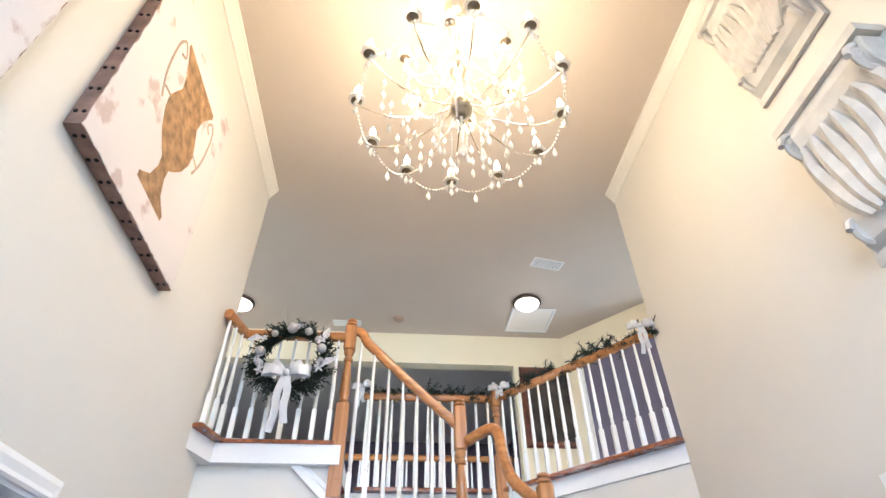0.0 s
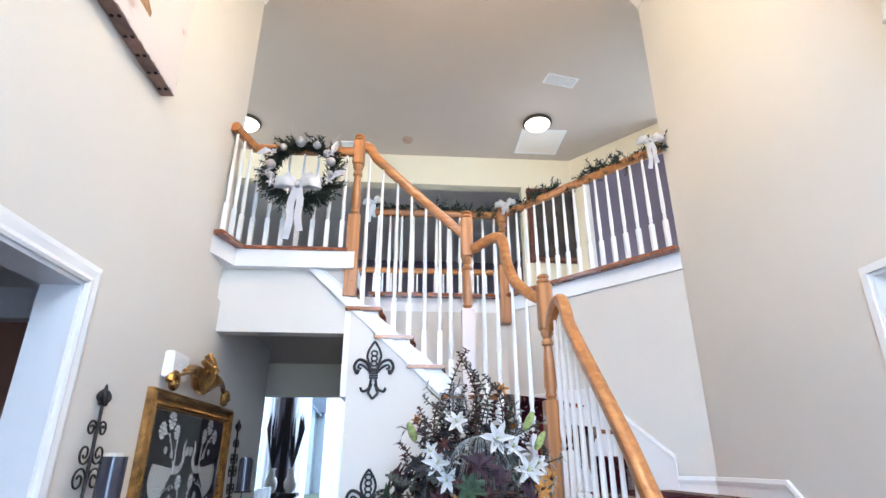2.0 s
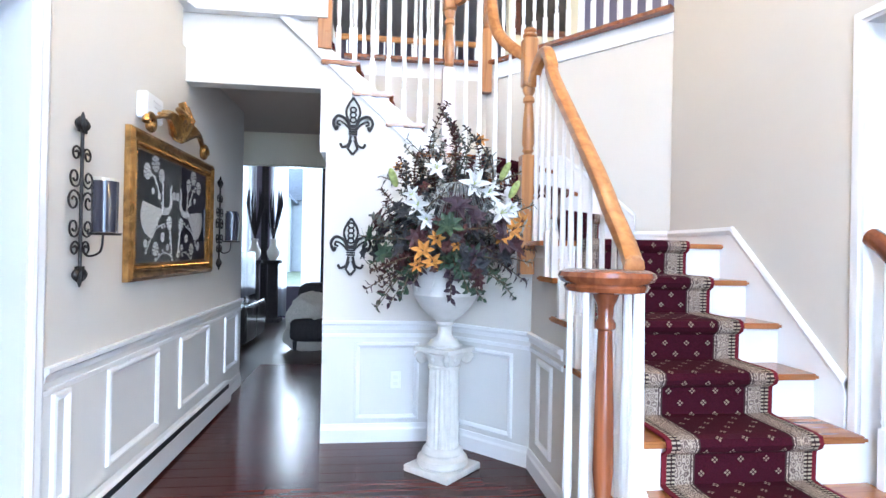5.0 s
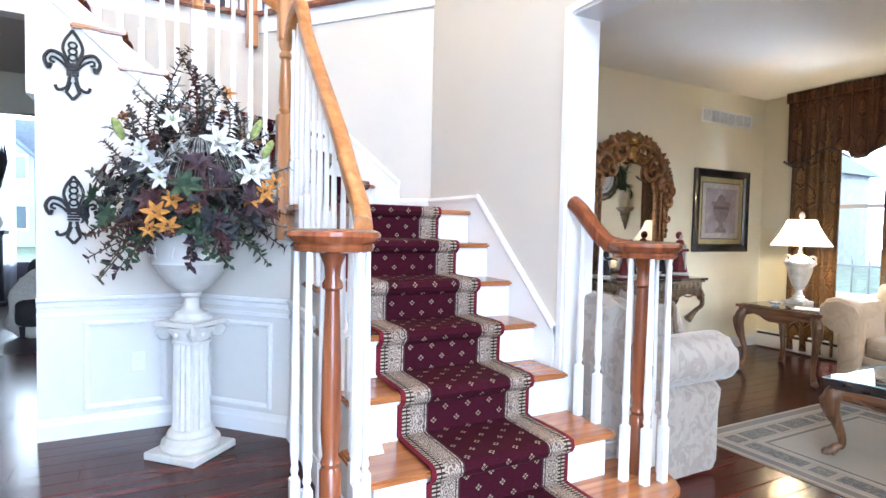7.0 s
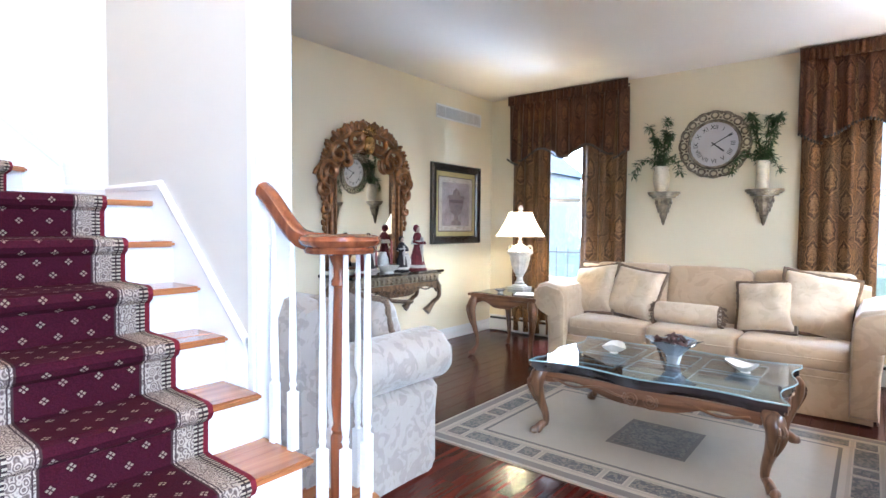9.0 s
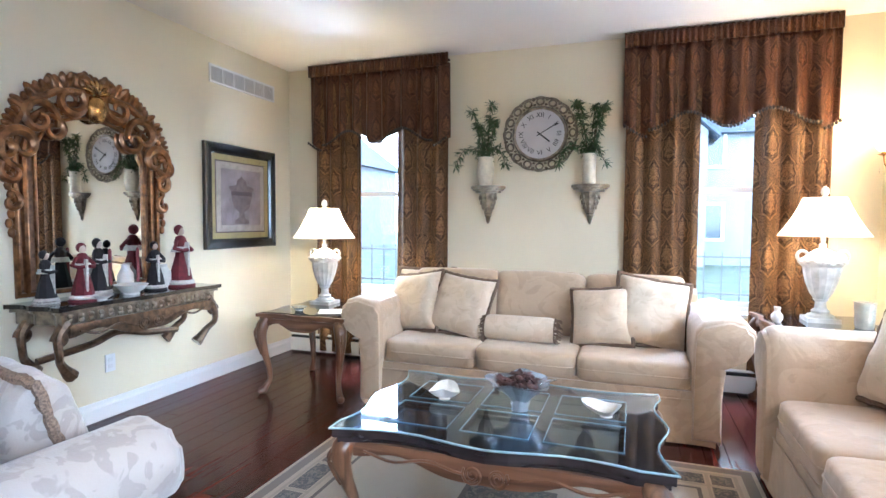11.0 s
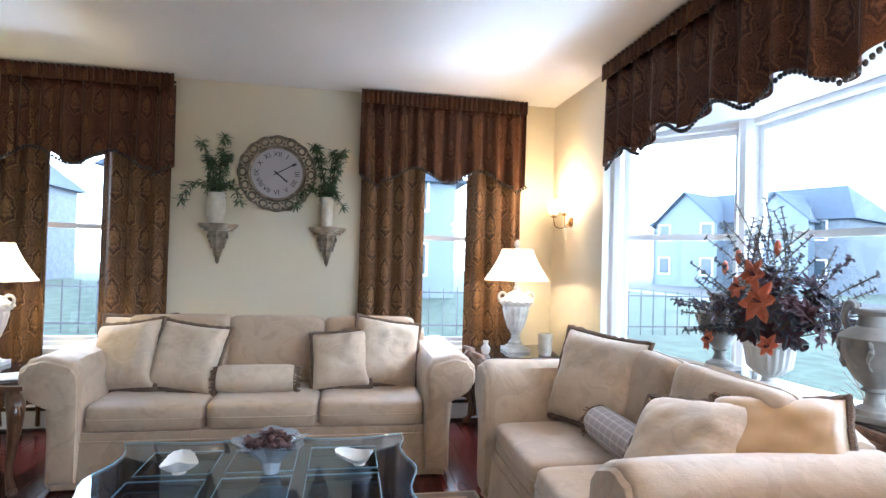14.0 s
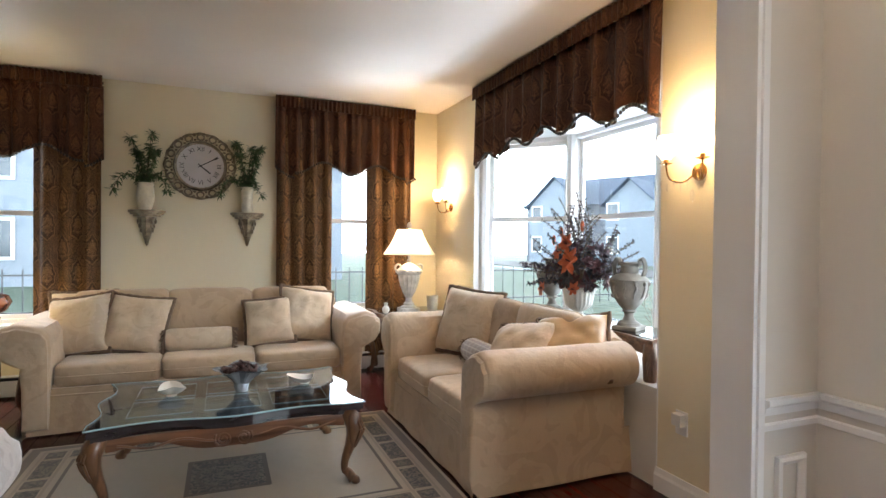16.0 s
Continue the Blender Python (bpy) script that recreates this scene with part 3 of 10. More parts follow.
# windows
def sash_window(name, m, w, h, meet, label, blind=False):
    """A double hung window filling an opening w by h; m: its lower corner, with z out into the room."""
    ob = new(name)
    ob.matrix_world = m
    tagged(ob, label, "", "", "structure")
    I = Matrix.Identity(4)
    bm = bmesh.new()
    ring(bm, I, w, h, [(0, -0.10), (0, -0.01), (0.035, -0.01), (0.035, -0.10), (0, -0.10)])
    part("window_frame", bm, M_WHITE, ob)
    for nm, z0, z1, d in (("lower_sash", 0.03, meet + 0.02, -0.05), ("upper_sash", meet - 0.02, h - 0.03, -0.075)):
        bm = bmesh.new()
        ring(bm, Matrix.Translation((0.035, z0, d)), w - 0.07, z1 - z0, [(0, -0.012), (0, 0.012), (0.042, 0.012), (0.042, -0.012), (0, -0.012)])
        part(nm, bm, M_WHITE, ob)
        bm = bmesh.new()
        box(bm, 0.07, w - 0.07, z0 + 0.03, z1 - 0.03, d - 0.003, d + 0.003)
        g = part("pane", bm, M_GLASS, ob)
        g.visible_shadow = False
    return ob


def sill(name, pts, z0, z1):
    return slab(name, pts, z0, z1, M_WHITE, "white painted window sill")


for nm, y0, y1 in (("window_back_south", 0.22, 1.13), ("window_back_north", 3.22, 4.08)):
    sash_window(nm, plane_m((7.69, y1, 0.62), (0, -1, 0), (-1, 0, 0)), y1 - y0, 1.78, 0.95, "white double hung window")
    sill("window_sill_back", [(7.60, y0 - 0.05), (7.70, y0 - 0.05), (7.70, y1 + 0.05), (7.60, y1 + 0.05)], 0.585, 0.615)
    casing("trim_window_casing", plane_m((7.65, y1, 0.62), (0, -1, 0), (-1, 0, 0)), y1 - y0, 1.78, "white window casing")
# bay: an angled pane on each side and two in the middle
BX0, BX1, BY = 4.95, 6.02, -0.98
BAYP = [(4.30, FR - 0.10), (BX0, BY), (BX1, BY), (6.66, FR - 0.10)]
for k, ((xa, ya), (xb, yb)) in enumerate(zip(BAYP, BAYP[1:])):
    u = Vector((xb - xa, yb - ya, 0))
    L = u.length
    u.normalize()
    sash_window("window_bay", plane_m((xa, ya, 0.55), u, (-u.y, u.x, 0)), L, 1.77, 1.03, "white double hung window of the bay")
bm = bmesh.new()
for x, y in BAYP:
    lathe(bm, [(0.05, 0.0), (0.05, 2.5)], x, y, 0, 8)
part("trim_bay_posts", bm, M_WHITE, None, "white painted posts between the bay windows", kind="structure")
slab("window_bay_seat", [(4.305, FR - 0.01), (4.305, FR - 0.15), (BX0, BY - 0.1), (BX1, BY - 0.1), (6.655, FR - 0.15), (6.655, FR - 0.01)], 0.0, 0.55, M_WALL, "cream painted base of the bay window")
slab("window_bay_head", [(4.31, FR - 0.163), (BX0, BY - 0.1), (BX1, BY - 0.1), (6.65, FR - 0.163)], 2.32, 2.78, M_WHITE, "white head of the bay window")
bm = bmesh.new()
box(bm, 4.292, 4.302, FR - 0.14, FR + 0.001, 0, 2.5), box(bm, 6.658, 6.668, FR - 0.14, FR + 0.001, 0, 2.5)
part("trim_bay_jamb", bm, M_WHITE, None, "white jambs of the bay window", kind="structure")
# staircase
R1, R2 = 0.197, 0.2012
stair = thing("staircase", 2.7, 3.2, 0, "open staircase with white risers and amber oak treads", "staircase")


def local(ob, pt):
    return Vector(pt) - ob.location


def sub(name, bm, material, parent, label="", smooth=False):
    """A part built in world coordinates, moved into its parent's frame."""
    bmesh.ops.translate(bm, vec=-parent.matrix_world.translation, verts=bm.verts)
    return part(name, bm, material, parent, label, smooth)


def tread(pts, z, t=0.028):
    bm = bmesh.new()
    prism(bm, pts, z - t, z)
    bmesh.ops.bevel(bm, geom=[e for e in bm.edges if abs(e.verts[0].co.z - e.verts[1].co.z) < 1e-5], offset=0.008, segments=2, affect="EDGES")
    return sub("tread", bm, M_TREAD, stair)


def body(pts, z0, z1):
    bm = bmesh.new()
    prism(bm, pts, z0, z1)
    return sub("riser", bm, M_WHITE, stair)


NOSE = {3: 2.78, 4: 3.03, 5: 3.26, 6: 3.50, 7: 3.73}
for k in range(3, 8):
    yn = NOSE[k]
    z = R1 * k
    y2 = NOSE.get(k + 1, 4.1)
    body([(2.225, yn + 0.03), (3.265, yn + 0.03), (3.265, y2 + 0.04), (2.225, y2 + 0.04)], 0.02 if k < 5 else z - 0.5, z - 0.028)
    if k < 7:
        tread([(2.17, yn), (3.262, yn), (3.262, y2 + 0.04), (2.17, y2 + 0.04)], z)
tread([(2.17, 3.73), (3.275, 3.73), (3.275, 4.34), (2.24, 5.62), (2.24, 4.10), (2.17, 4.03)], R1 * 7)
body([(2.24, 4.05), (3.275, 4.05), (3.275, 4.34), (2.24, 5.62)], 1.0, R1 * 7 - 0.029)
# second step
tread([(2.15, 2.50), (3.30, 2.50), (3.30, 2.82), (2.15, 2.82)], 2 * R1)
body([(2.19, 2.53), (3.27, 2.53), (3.27, 2.82), (2.19, 2.82)], R1, 2 * R1 - 0.028)


def bull(g):
    """The starting step's outline, rounded at both ends, smaller by g all round."""
    pts = []
    for cx, cy, a0, a1 in ((2.12, 2.52, 90, 270), (3.34, 2.46, 270, 450)):
        r = 0.27 - g if cx < 3 else 0.21 - g
        for i in range(13):
            a = radians(a0 + (a1 - a0) * i / 12)
            pts.append((cx + r * math.cos(a), cy + r * math.sin(a)))
    return pts


tread(bull(0), R1)
body(bull(0.035), 0, R1 - 0.028)
# upper flight: winders, then straight steps
DW = Vector((-0.6175, 0.7866, 0))          # the way up, along the slanting wall


def diag(a, off=0.0):
    """A point a metres along the slanting wall, off metres out of it."""
    return (3.28 - 0.6175 * a - 0.787 * off, 4.335 + 0.7866 * a - 0.617 * off)


ZU = lambda k: 7 * R1 + (k - 7) * R2
body([(2.235, 4.04), diag(0.485, 0.002), diag(1.65, 0.002), (1.7, 5.6), (1.73, 4.56), (2.0, 4.29)], 1.0, ZU(8) - 0.028)
tread([(2.23, 3.99), diag(0.455, 0.016), diag(0.72, 0.016), (2.0, 4.30)], ZU(8))
body([(2.01, 4.27), diag(0.70, 0.002), diag(1.65, 0.002), (1.7, 5.6), (1.72, 4.555)], ZU(8), ZU(9) - 0.028)
tread([(2.0, 4.23), diag(0.67, 0.016), diag(0.97, 0.016), (1.80, 4.53), (1.80, 4.43)], ZU(9))
body([(1.82, 4.50), diag(0.95, 0.002), diag(1.65, 0.002), (1.54, 5.62), (1.54, 4.552), (1.75, 4.552)], ZU(9), ZU(10) - 0.028)
tread([(1.82, 4.44), diag(0.92, 0.016), diag(1.65, 0.016), (1.54, 5.62), (1.54, 4.515), (1.74, 4.515)], ZU(10))
NX = {10: 1.78, 11: 1.59, 12: 1.37, 13: 1.14, 14: 0.93, 15: 0.72}
for k in range(11, 15):
    xn, x2 = NX[k], NX[k + 1]
    z = ZU(k)
    xa = x2 - 0.05 if k < 14 else 0.90
    body([(xa, 4.552), (xn - 0.03, 4.552), (xn - 0.03, 5.62), (xa, 5.62)], z - 0.62 if k > 11 else z - 0.45, z - 0.028)
    tread([(xa, 4.515), (xn, 4.515), (xn, 5.62), (xa, 5.62)], z)
# stringer board and its moulding under the upper flight
bm = bmesh.new()
sweep(bm, [(0.55, 4.55, 2.90), (1.74, 4.55, 1.81)], [(0.0, 0.0), (0.018, 0.0), (0.018, 0.05), (0.0, 0.06)])
sweep(bm, [(1.74, 4.55, 1.81), (2.22, 4.03, 1.33)], [(0.0, 0.0), (0.018, 0.0), (0.018, 0.05), (0.0, 0.06)])
sub("string_moulding", bm, M_WHITE, stair, "white stringer moulding")
bm = bmesh.new()
f = [bm.verts.new((x, 4.548, z)) for x, z in ((0.60, 2.87), (1.74, 1.83), (1.74, 2.0), (0.70, 2.87))]
g = [bm.verts.new((v.co.x, 4.62, v.co.z)) for v in f]
bm.faces.new(f), bm.faces.new(g[::-1])
for k in range(4):
    bm.faces.new((f[k], g[k], g[(k + 1) % 4], f[(k + 1) % 4]))
sub("stringer", bm, M_WHITE, stair, "white stringer board")
# skirt boards along the walls, with a moulded cap
def skirt(pts, nrm, drop, label="white skirt board along the wall"):
    """pts: (x, y, z) along the top edge; nrm: out of the wall."""
    n = Vector((*nrm, 0))
    bm = bmesh.new()
    rows = []
    for p in pts:
        p = Vector(p)
        lo = p - Vector((0, 0, drop))
        rows.append([bm.verts.new(q) for q in (lo, lo + n * 0.014, p + n * 0.014, p)])
    for a, b in zip(rows, rows[1:]):
        for i in range(4):
            bm.faces.new((a[i], a[(i + 1) % 4], b[(i + 1) % 4], b[i]))
    bm.faces.new(rows[0]), bm.faces.new(rows[-1][::-1])
    sub("skirt_board", bm, M_WHITE, stair, label)
    bm = bmesh.new()
    rows = []
    for p in pts:
        p = Vector(p)
        rows.append([bm.verts.new(p + n * a + Vector((0, 0, b))) for a, b in ((0.0, -0.034), (0.019, -0.034), (0.024, -0.012), (0.017, 0.008), (0.0, 0.010))])
    for a, b in zip(rows, rows[1:]):
        for i in range(5):
            bm.faces.new((a[i], a[(i + 1) % 5], b[(i + 1) % 5], b[i]))
    bm.faces.new(rows[0]), bm.faces.new(rows[-1][::-1])
    sub("skirt_cap", bm, M_WHITE, stair, "white moulded cap of the skirt board")


skirt([(3.28, 2.90, 0.79), (3.28, 3.66, 1.47), (3.28, 4.328, 1.47)], (-1, 0), 0.55)
D2 = (-0.787, -0.617)
skirt([(*diag(0.0), 1.47), (*diag(0.248), 1.47)], D2, 0.14)
skirt([(*diag(0.250), 1.60), (*diag(0.85), 2.09), (*diag(1.675), 2.09)], D2, 0.55)
skirt([(2.235, 5.66, 2.09), (1.72, 5.66, 2.09), (0.98, 5.66, 2.86)], (0, -1), 0.45)

# the runner
def runner(name, path, across, width, label):
    """A carpet strip along the path, with its nap 9 mm thick; across: unit vector."""
    bm = bmesh.new()
    uvl = bm.loops.layers.uv.new("UVMap")
    a = Vector(across)
    n = 14
    rows = []
    s = 0.0
    prev = None
    for p in path:
        p = Vector(p)
        if prev is not None:
            s += (p - prev).length
        prev = p
        rows.append((s, [bm.verts.new(p + a * (width * (i / n - 0.5))) for i in range(n + 1)]))
    for (s0, r0), (s1, r1) in zip(rows, rows[1:]):
        for i in range(n):
            fc = bm.faces.new((r0[i], r0[i + 1], r1[i + 1], r1[i]))
            for lp, (uu, vv) in zip(fc.loops, ((i, s0), (i + 1, s0), (i + 1, s1), (i, s1))):
                lp[uvl].uv = (width * (uu / n - 0.5), vv)
    ob = part(name, bm, M_RUNNER, None, label, smooth=False, cat="stair carpet")
    sol = ob.modifiers.new("nap", "SOLIDIFY")
    sol.thickness, sol.offset = 0.009, 0.0
    return ob


path = []
zs = {1: R1, 2: 2 * R1}
ys = {1: 2.25, 2: 2.50, **NOSE}
ys[1] = 2.252
for k in range(1, 8):
    z, y = R1 * k, ys[k]
    z0 = R1 * (k - 1)
    path += [(2.72, y + 0.024, z0 + 0.02), (2.72, y + 0.022, z - 0.055), (2.72, y - 0.006, z - 0.036), (2.72, y - 0.016, z - 0.016), (2.72, y - 0.008, z + 0.008), (2.72, y + 0.02, z + 0.014)]
    path += [(2.72, ys.get(k + 1, 4.3) - 0.005, z + 0.014)] if k < 7 else [(2.72, 4.5, z + 0.014)]
runner("stair_runner", path, (1, 0, 0), 0.66, "burgundy patterned stair runner with cream scroll borders laid down the steps")
path = []
for k, c in ((8, (2.615, 4.34)), (9, (2.433, 4.546)), (10, (2.266, 4.75))):
    c, z = Vector((*c, 0)), ZU(k)
    if k == 8:
        path.append(c - DW * 0.25 + Vector((0, 0, z - R2 + 0.010)))
    path += [c + DW * a + Vector((0, 0, z + b)) for a, b in ((0.024, -R2 + 0.018), (0.022, -0.055), (-0.006, -0.036), (-0.016, -0.016), (-0.008, 0.008), (0.02, 0.013))]
path.append(Vector((2.266, 4.75, ZU(10) + 0.011)) + DW * 0.45)
runner("winder_stair_runner", path, (0.7866, 0.6175, 0), 0.66, "burgundy patterned stair runner on the three slanting steps")
path = [(2.12, 5.1, ZU(10) + 0.016)]
for k in range(11, 15):
    xn, z = NX[k], ZU(k)
    path += [(xn - 0.022, 5.1, z - R2 + 0.02), (xn - 0.02, 5.1, z - 0.05), (xn + 0.008, 5.1, z - 0.03), (xn + 0.014, 5.1, z - 0.012), (xn, 5.1, z + 0.010), (xn - 0.03, 5.1, z + 0.014)]
    path += [(NX[k + 1] + 0.005, 5.1, z + 0.014)]
runner("stair_runner_upper", path, (0, -1, 0), 0.66, "burgundy patterned stair runner on the upper flight")

# balustrades
BAL = {}


def baluster_mesh(h):
    h = round(h, 2)
    if h not in BAL:
        bm = bmesh.new()
        b = 0.016
        hb = min(0.24, h * 0.28)
        box(bm, -b, b, -b, b, 0, hb)
        prof = [(0.0155, hb), (0.010, hb + 0.012), (0.0155, hb + 0.028), (0.011, hb + 0.045), (0.0165, hb + 0.09), (0.0150, hb + 0.2), (0.009, h)]
        lathe(bm, prof, seg=8)
        me = bpy.data.meshes.new("baluster")
        bmesh.ops.recalc_face_normals(bm, faces=bm.faces)
        bm.to_mesh(me), bm.free()
        me.shade_smooth(), me.set_sharp_from_angle(angle=radians(40))
        me.materials.append(M_BAL)
        BAL[h] = me
    return BAL[h]


def baluster(parent, x, y, z0, z1):
    ob = new("baluster", baluster_mesh(z1 - z0))
    ob.location = Vector((x, y, z0)) - parent.location
    ob.parent = parent


HR = [(-0.028, 0.0), (-0.034, 0.022), (-0.030, 0.045), (-0.014, 0.058), (0.014, 0.058), (0.030, 0.045), (0.034, 0.022), (0.028, 0.0), (0.018, -0.012), (-0.018, -0.012)]


def handrail(parent, pts, m=None, name="handrail"):
    bm = bmesh.new()
    sweep(bm, smooth_path(pts), HR)
    return sub(name, bm, m or M_OAK, parent, smooth=True)


def smooth_path(pts, n=5):
    p = [Vector(q) for q in pts]
    out = []
    for i in range(len(p) - 1):
        a, b, c, d = p[max(i - 1, 0)], p[i], p[i + 1], p[min(i + 2, len(p) - 1)]
        for k in range(n):
            t = k / n
            out.append(0.5 * ((2 * b) + (c - a) * t + (2 * a - 5 * b + 4 * c - d) * t * t + (3 * b - a - 3 * c + d) * t ** 3))
    out.append(p[-1])
    return out


def newel(parent, x, y, z0, z1, zb, zt, base_m=None, ball=True, s=0.045):
    """Square foot to zb, a turned shaft to zt, a square block above and a cap."""
    ob = new("newel_post")
    ob.location = Vector((x, y, z0)) - parent.location
    ob.parent = parent
    bm = bmesh.new()
    box(bm, -s, s, -s, s, 0, zb - z0)
    part("newel_foot", bm, base_m or M_OAKZ, ob)
    bm = bmesh.new()
    L = zt - zb
    prof = [(0.034, 0), (0.024, 0.012), (0.036, 0.03), (0.030, 0.045), (0.038, 0.08), (0.034, L * 0.5), (0.025, L - 0.10), (0.036, L - 0.09), (0.036, L - 0.07), (0.024, L - 0.055), (0.040, L - 0.02), (0.036, L)]
    lathe(bm, prof, 0, 0, zb - z0, 16)
    part("newel_shaft", bm, M_OAKZ, ob, smooth=True)
    bm = bmesh.new()
    box(bm, -s, s, -s, s, zt - z0, z1 - z0 - 0.06)
    bmesh.ops.bevel(bm, geom=list(bm.edges), offset=0.012, segments=1, affect="EDGES")
    if ball:
        lathe(bm, [(0.03, 0), (0.045, 0.012), (0.045, 0.022), (0.028, 0.032), (0.040, 0.045), (0.036, 0.058), (0.015, 0.068)], 0, 0, z1 - z0 - 0.062, 14)
    part("newel_cap", bm, M_OAKZ, ob, smooth=True)
    return ob


rail = thing("stair_railing", 2.15, 3.3, 0, "honey oak handrail on white turned balusters beside the stairs", "stair railing")
handrail(rail, [(2.19, 3.97, 2.31), (2.19, 3.88, 2.38), (2.20, 3.78, 2.42), (2.20, 3.70, 2.34), (2.20, 3.62, 2.21), (2.195, 3.04, 1.65), (2.185, 2.83, 1.44), (2.18, 2.70, 1.32), (2.165, 2.62, 1.262), (2.15, 2.57, 1.245)], M_OAKY)


def volute(parent, cx, cy, zt, z0):
    """The round end of a handrail on a turned newel, ringed by balusters."""
    bm = bmesh.new()
    lathe(bm, [(0.118, -0.030), (0.132, -0.026), (0.138, -0.012), (0.132, -0.004), (0.150, 0.006), (0.158, 0.022), (0.152, 0.036), (0.13, 0.044), (0.04, 0.046)], cx, cy, zt, 40)
    sub("volute", bm, M_VOL, parent, "reddish oak volute", smooth=True)
    bm = bmesh.new()
    L = zt - z0 - 0.028
    lathe(bm, [(0.036, 0), (0.036, 0.26 * L), (0.028, 0.275 * L), (0.034, 0.29 * L), (0.026, 0.31 * L), (0.034, 0.40 * L), (0.032, 0.6 * L), (0.024, L - 0.13), (0.034, L - 0.122), (0.034, L - 0.105), (0.025, L - 0.09), (0.028, L - 0.05), (0.044, L - 0.01), (0.046, L)], cx, cy, z0, 20)
    sub("newel_post", bm, M_VOL, parent, "turned oak newel", smooth=True)


VL, VR = (2.035, 2.535), (3.415, 2.485)
volute(rail, *VL, 1.215, R1)
for a in (165, 215, 300, 345, 30, 90):
    baluster(rail, VL[0] + 0.115 * math.cos(radians(a)), VL[1] + 0.115 * math.sin(radians(a)), R1, 1.195)
for k in range(2, 8):
    yn = {2: 2.50}.get(k) or NOSE[k]
    for dy in (0.05, 0.165):
        y = yn + dy
        if k == 2:
            y = 2.66 + dy * 0.7
        if y > 3.93:
            continue
        zr = 1.32 + (y - 2.70) * 0.99 if y > 2.7 else 1.25
        zr = min(zr, 2.36)
        baluster(rail, 2.195, y, R1 * k, zr - 0.01)
newel(rail, 2.18, 4.035, 1.18, 2.68, 1.90, 2.32)

mid = thing("upper_stair_railing", 1.3, 4.58, 2.0, "honey oak handrail on white turned balusters beside the upper flight", "stair railing")
handrail(mid, [(2.17, 4.07, 2.50), (2.10, 4.13, 2.56), (2.02, 4.22, 2.68), (1.985, 4.26, 2.80), (1.965, 4.285, 2.96), (1.94, 4.31, 3.03), (1.86, 4.39, 3.02), (1.79, 4.47, 3.0)])
handrail(mid, [(1.72, 4.56, 3.15), (1.4, 4.57, 3.44), (1.1, 4.57, 3.73), (1.02, 4.57, 3.81), (0.98, 4.57, 3.88), (0.95, 4.57, 3.90), (0.92, 4.57, 3.90)])
newel(mid, 1.75, 4.55, ZU(9), 3.36, 2.58, 2.98, M_PINKW)
newel(mid, 0.90, 4.56, 2.66, 4.02, 3.30, 3.74)
for k in range(10, 15):
    xn = NX[k]
    for dx in (0.04, 0.15):
        x = xn - dx
        if 0.97 < x < 1.70:
            baluster(mid, x, 4.57, ZU(k), min(3.15 + (1.72 - x) * 0.93, 3.86) - 0.01)
for x, y, z in ((2.09, 4.16, ZU(8)), (2.02, 4.25, ZU(8)), (1.93, 4.33, ZU(9)), (1.85, 4.42, ZU(9))):
    baluster(mid, x, y, z, {2.09: 2.56, 2.02: 2.68}.get(x, 3.0))


def gallery(name, pts, label, shoe=True, skip=()):
    """A level railing along the floor's edge of the upper hall."""
    g = thing(name, pts[0][0], pts[0][1], UP, label, "gallery railing")
    bm = bmesh.new()
    for (xa, ya), (xb, yb) in zip(pts, pts[1:]):
        sweep(bm, [(xa, ya, UP), (xb, yb, UP)], [(-0.04, 0), (0.045, 0), (0.045, 0.022), (0.03, 0.032), (-0.03, 0.032), (-0.04, 0.022)])
    sub("shoe_rail", bm, M_VOL, g, "reddish oak shoe rail")
    bm = bmesh.new()
    for (xa, ya), (xb, yb) in zip(pts, pts[1:]):
        sweep(bm, [(xa, ya, UP + 0.83), (xb, yb, UP + 0.83)], HR)
    sub("handrail", bm, M_OAK, g, smooth=True)
    for (xa, ya), (xb, yb) in zip(pts, pts[1:]):
        L = math.hypot(xb - xa, yb - ya)
        n = max(1, round(L / 0.112))
        for i in range(n):
            f = (i + 0.5) / n
            baluster(g, xa + (xb - xa) * f, ya + (yb - ya) * f, UP + 0.03, UP + 0.825)
    return g


gallery("gallery_railing", [(0.03, 4.23), (0.10, 4.53), (0.87, 4.53)], "oak topped gallery railing with white balusters hung with a wreath")
gr = gallery("gallery_railing", [(3.25, 4.30), (2.24, 5.60)], "oak topped gallery railing with white balusters and a pine garland")
gallery("gallery_railing", [(2.20, 5.62), (0.96, 5.62)], "oak topped gallery railing with white balusters across the stairwell")
newel(gr, 2.22, 5.60, 2.74, 3.98, 3.30, 3.75)
# balustrade of the right-hand side
rr_ = thing("short_stair_railing", 3.35, 2.6, 0.2, "short oak handrail with white balusters at the foot of the stairs", "stair railing")
handrail(rr_, [(3.30, 2.832, 1.385), (3.30, 2.78, 1.35), (3.305, 2.69, 1.262), (3.31, 2.62, 1.205), (3.32, 2.56, 1.183), (3.34, 2.50, 1.177)], M_VOL)
volute(rr_, *VR, 1.185, R1)
for x, y, z, t in ((3.295, 2.74, 2 * R1, 1.30), (3.295, 2.62, 2 * R1, 1.2), (3.305, 2.455, R1, 1.17), (3.355, 2.385, R1, 1.17), (3.45, 2.375, R1, 1.17), (3.515, 2.435, R1, 1.17), (3.53, 2.51, R1, 1.17), (3.46, 2.59, R1, 1.17)):
    baluster(rr_, x, y, z, t)
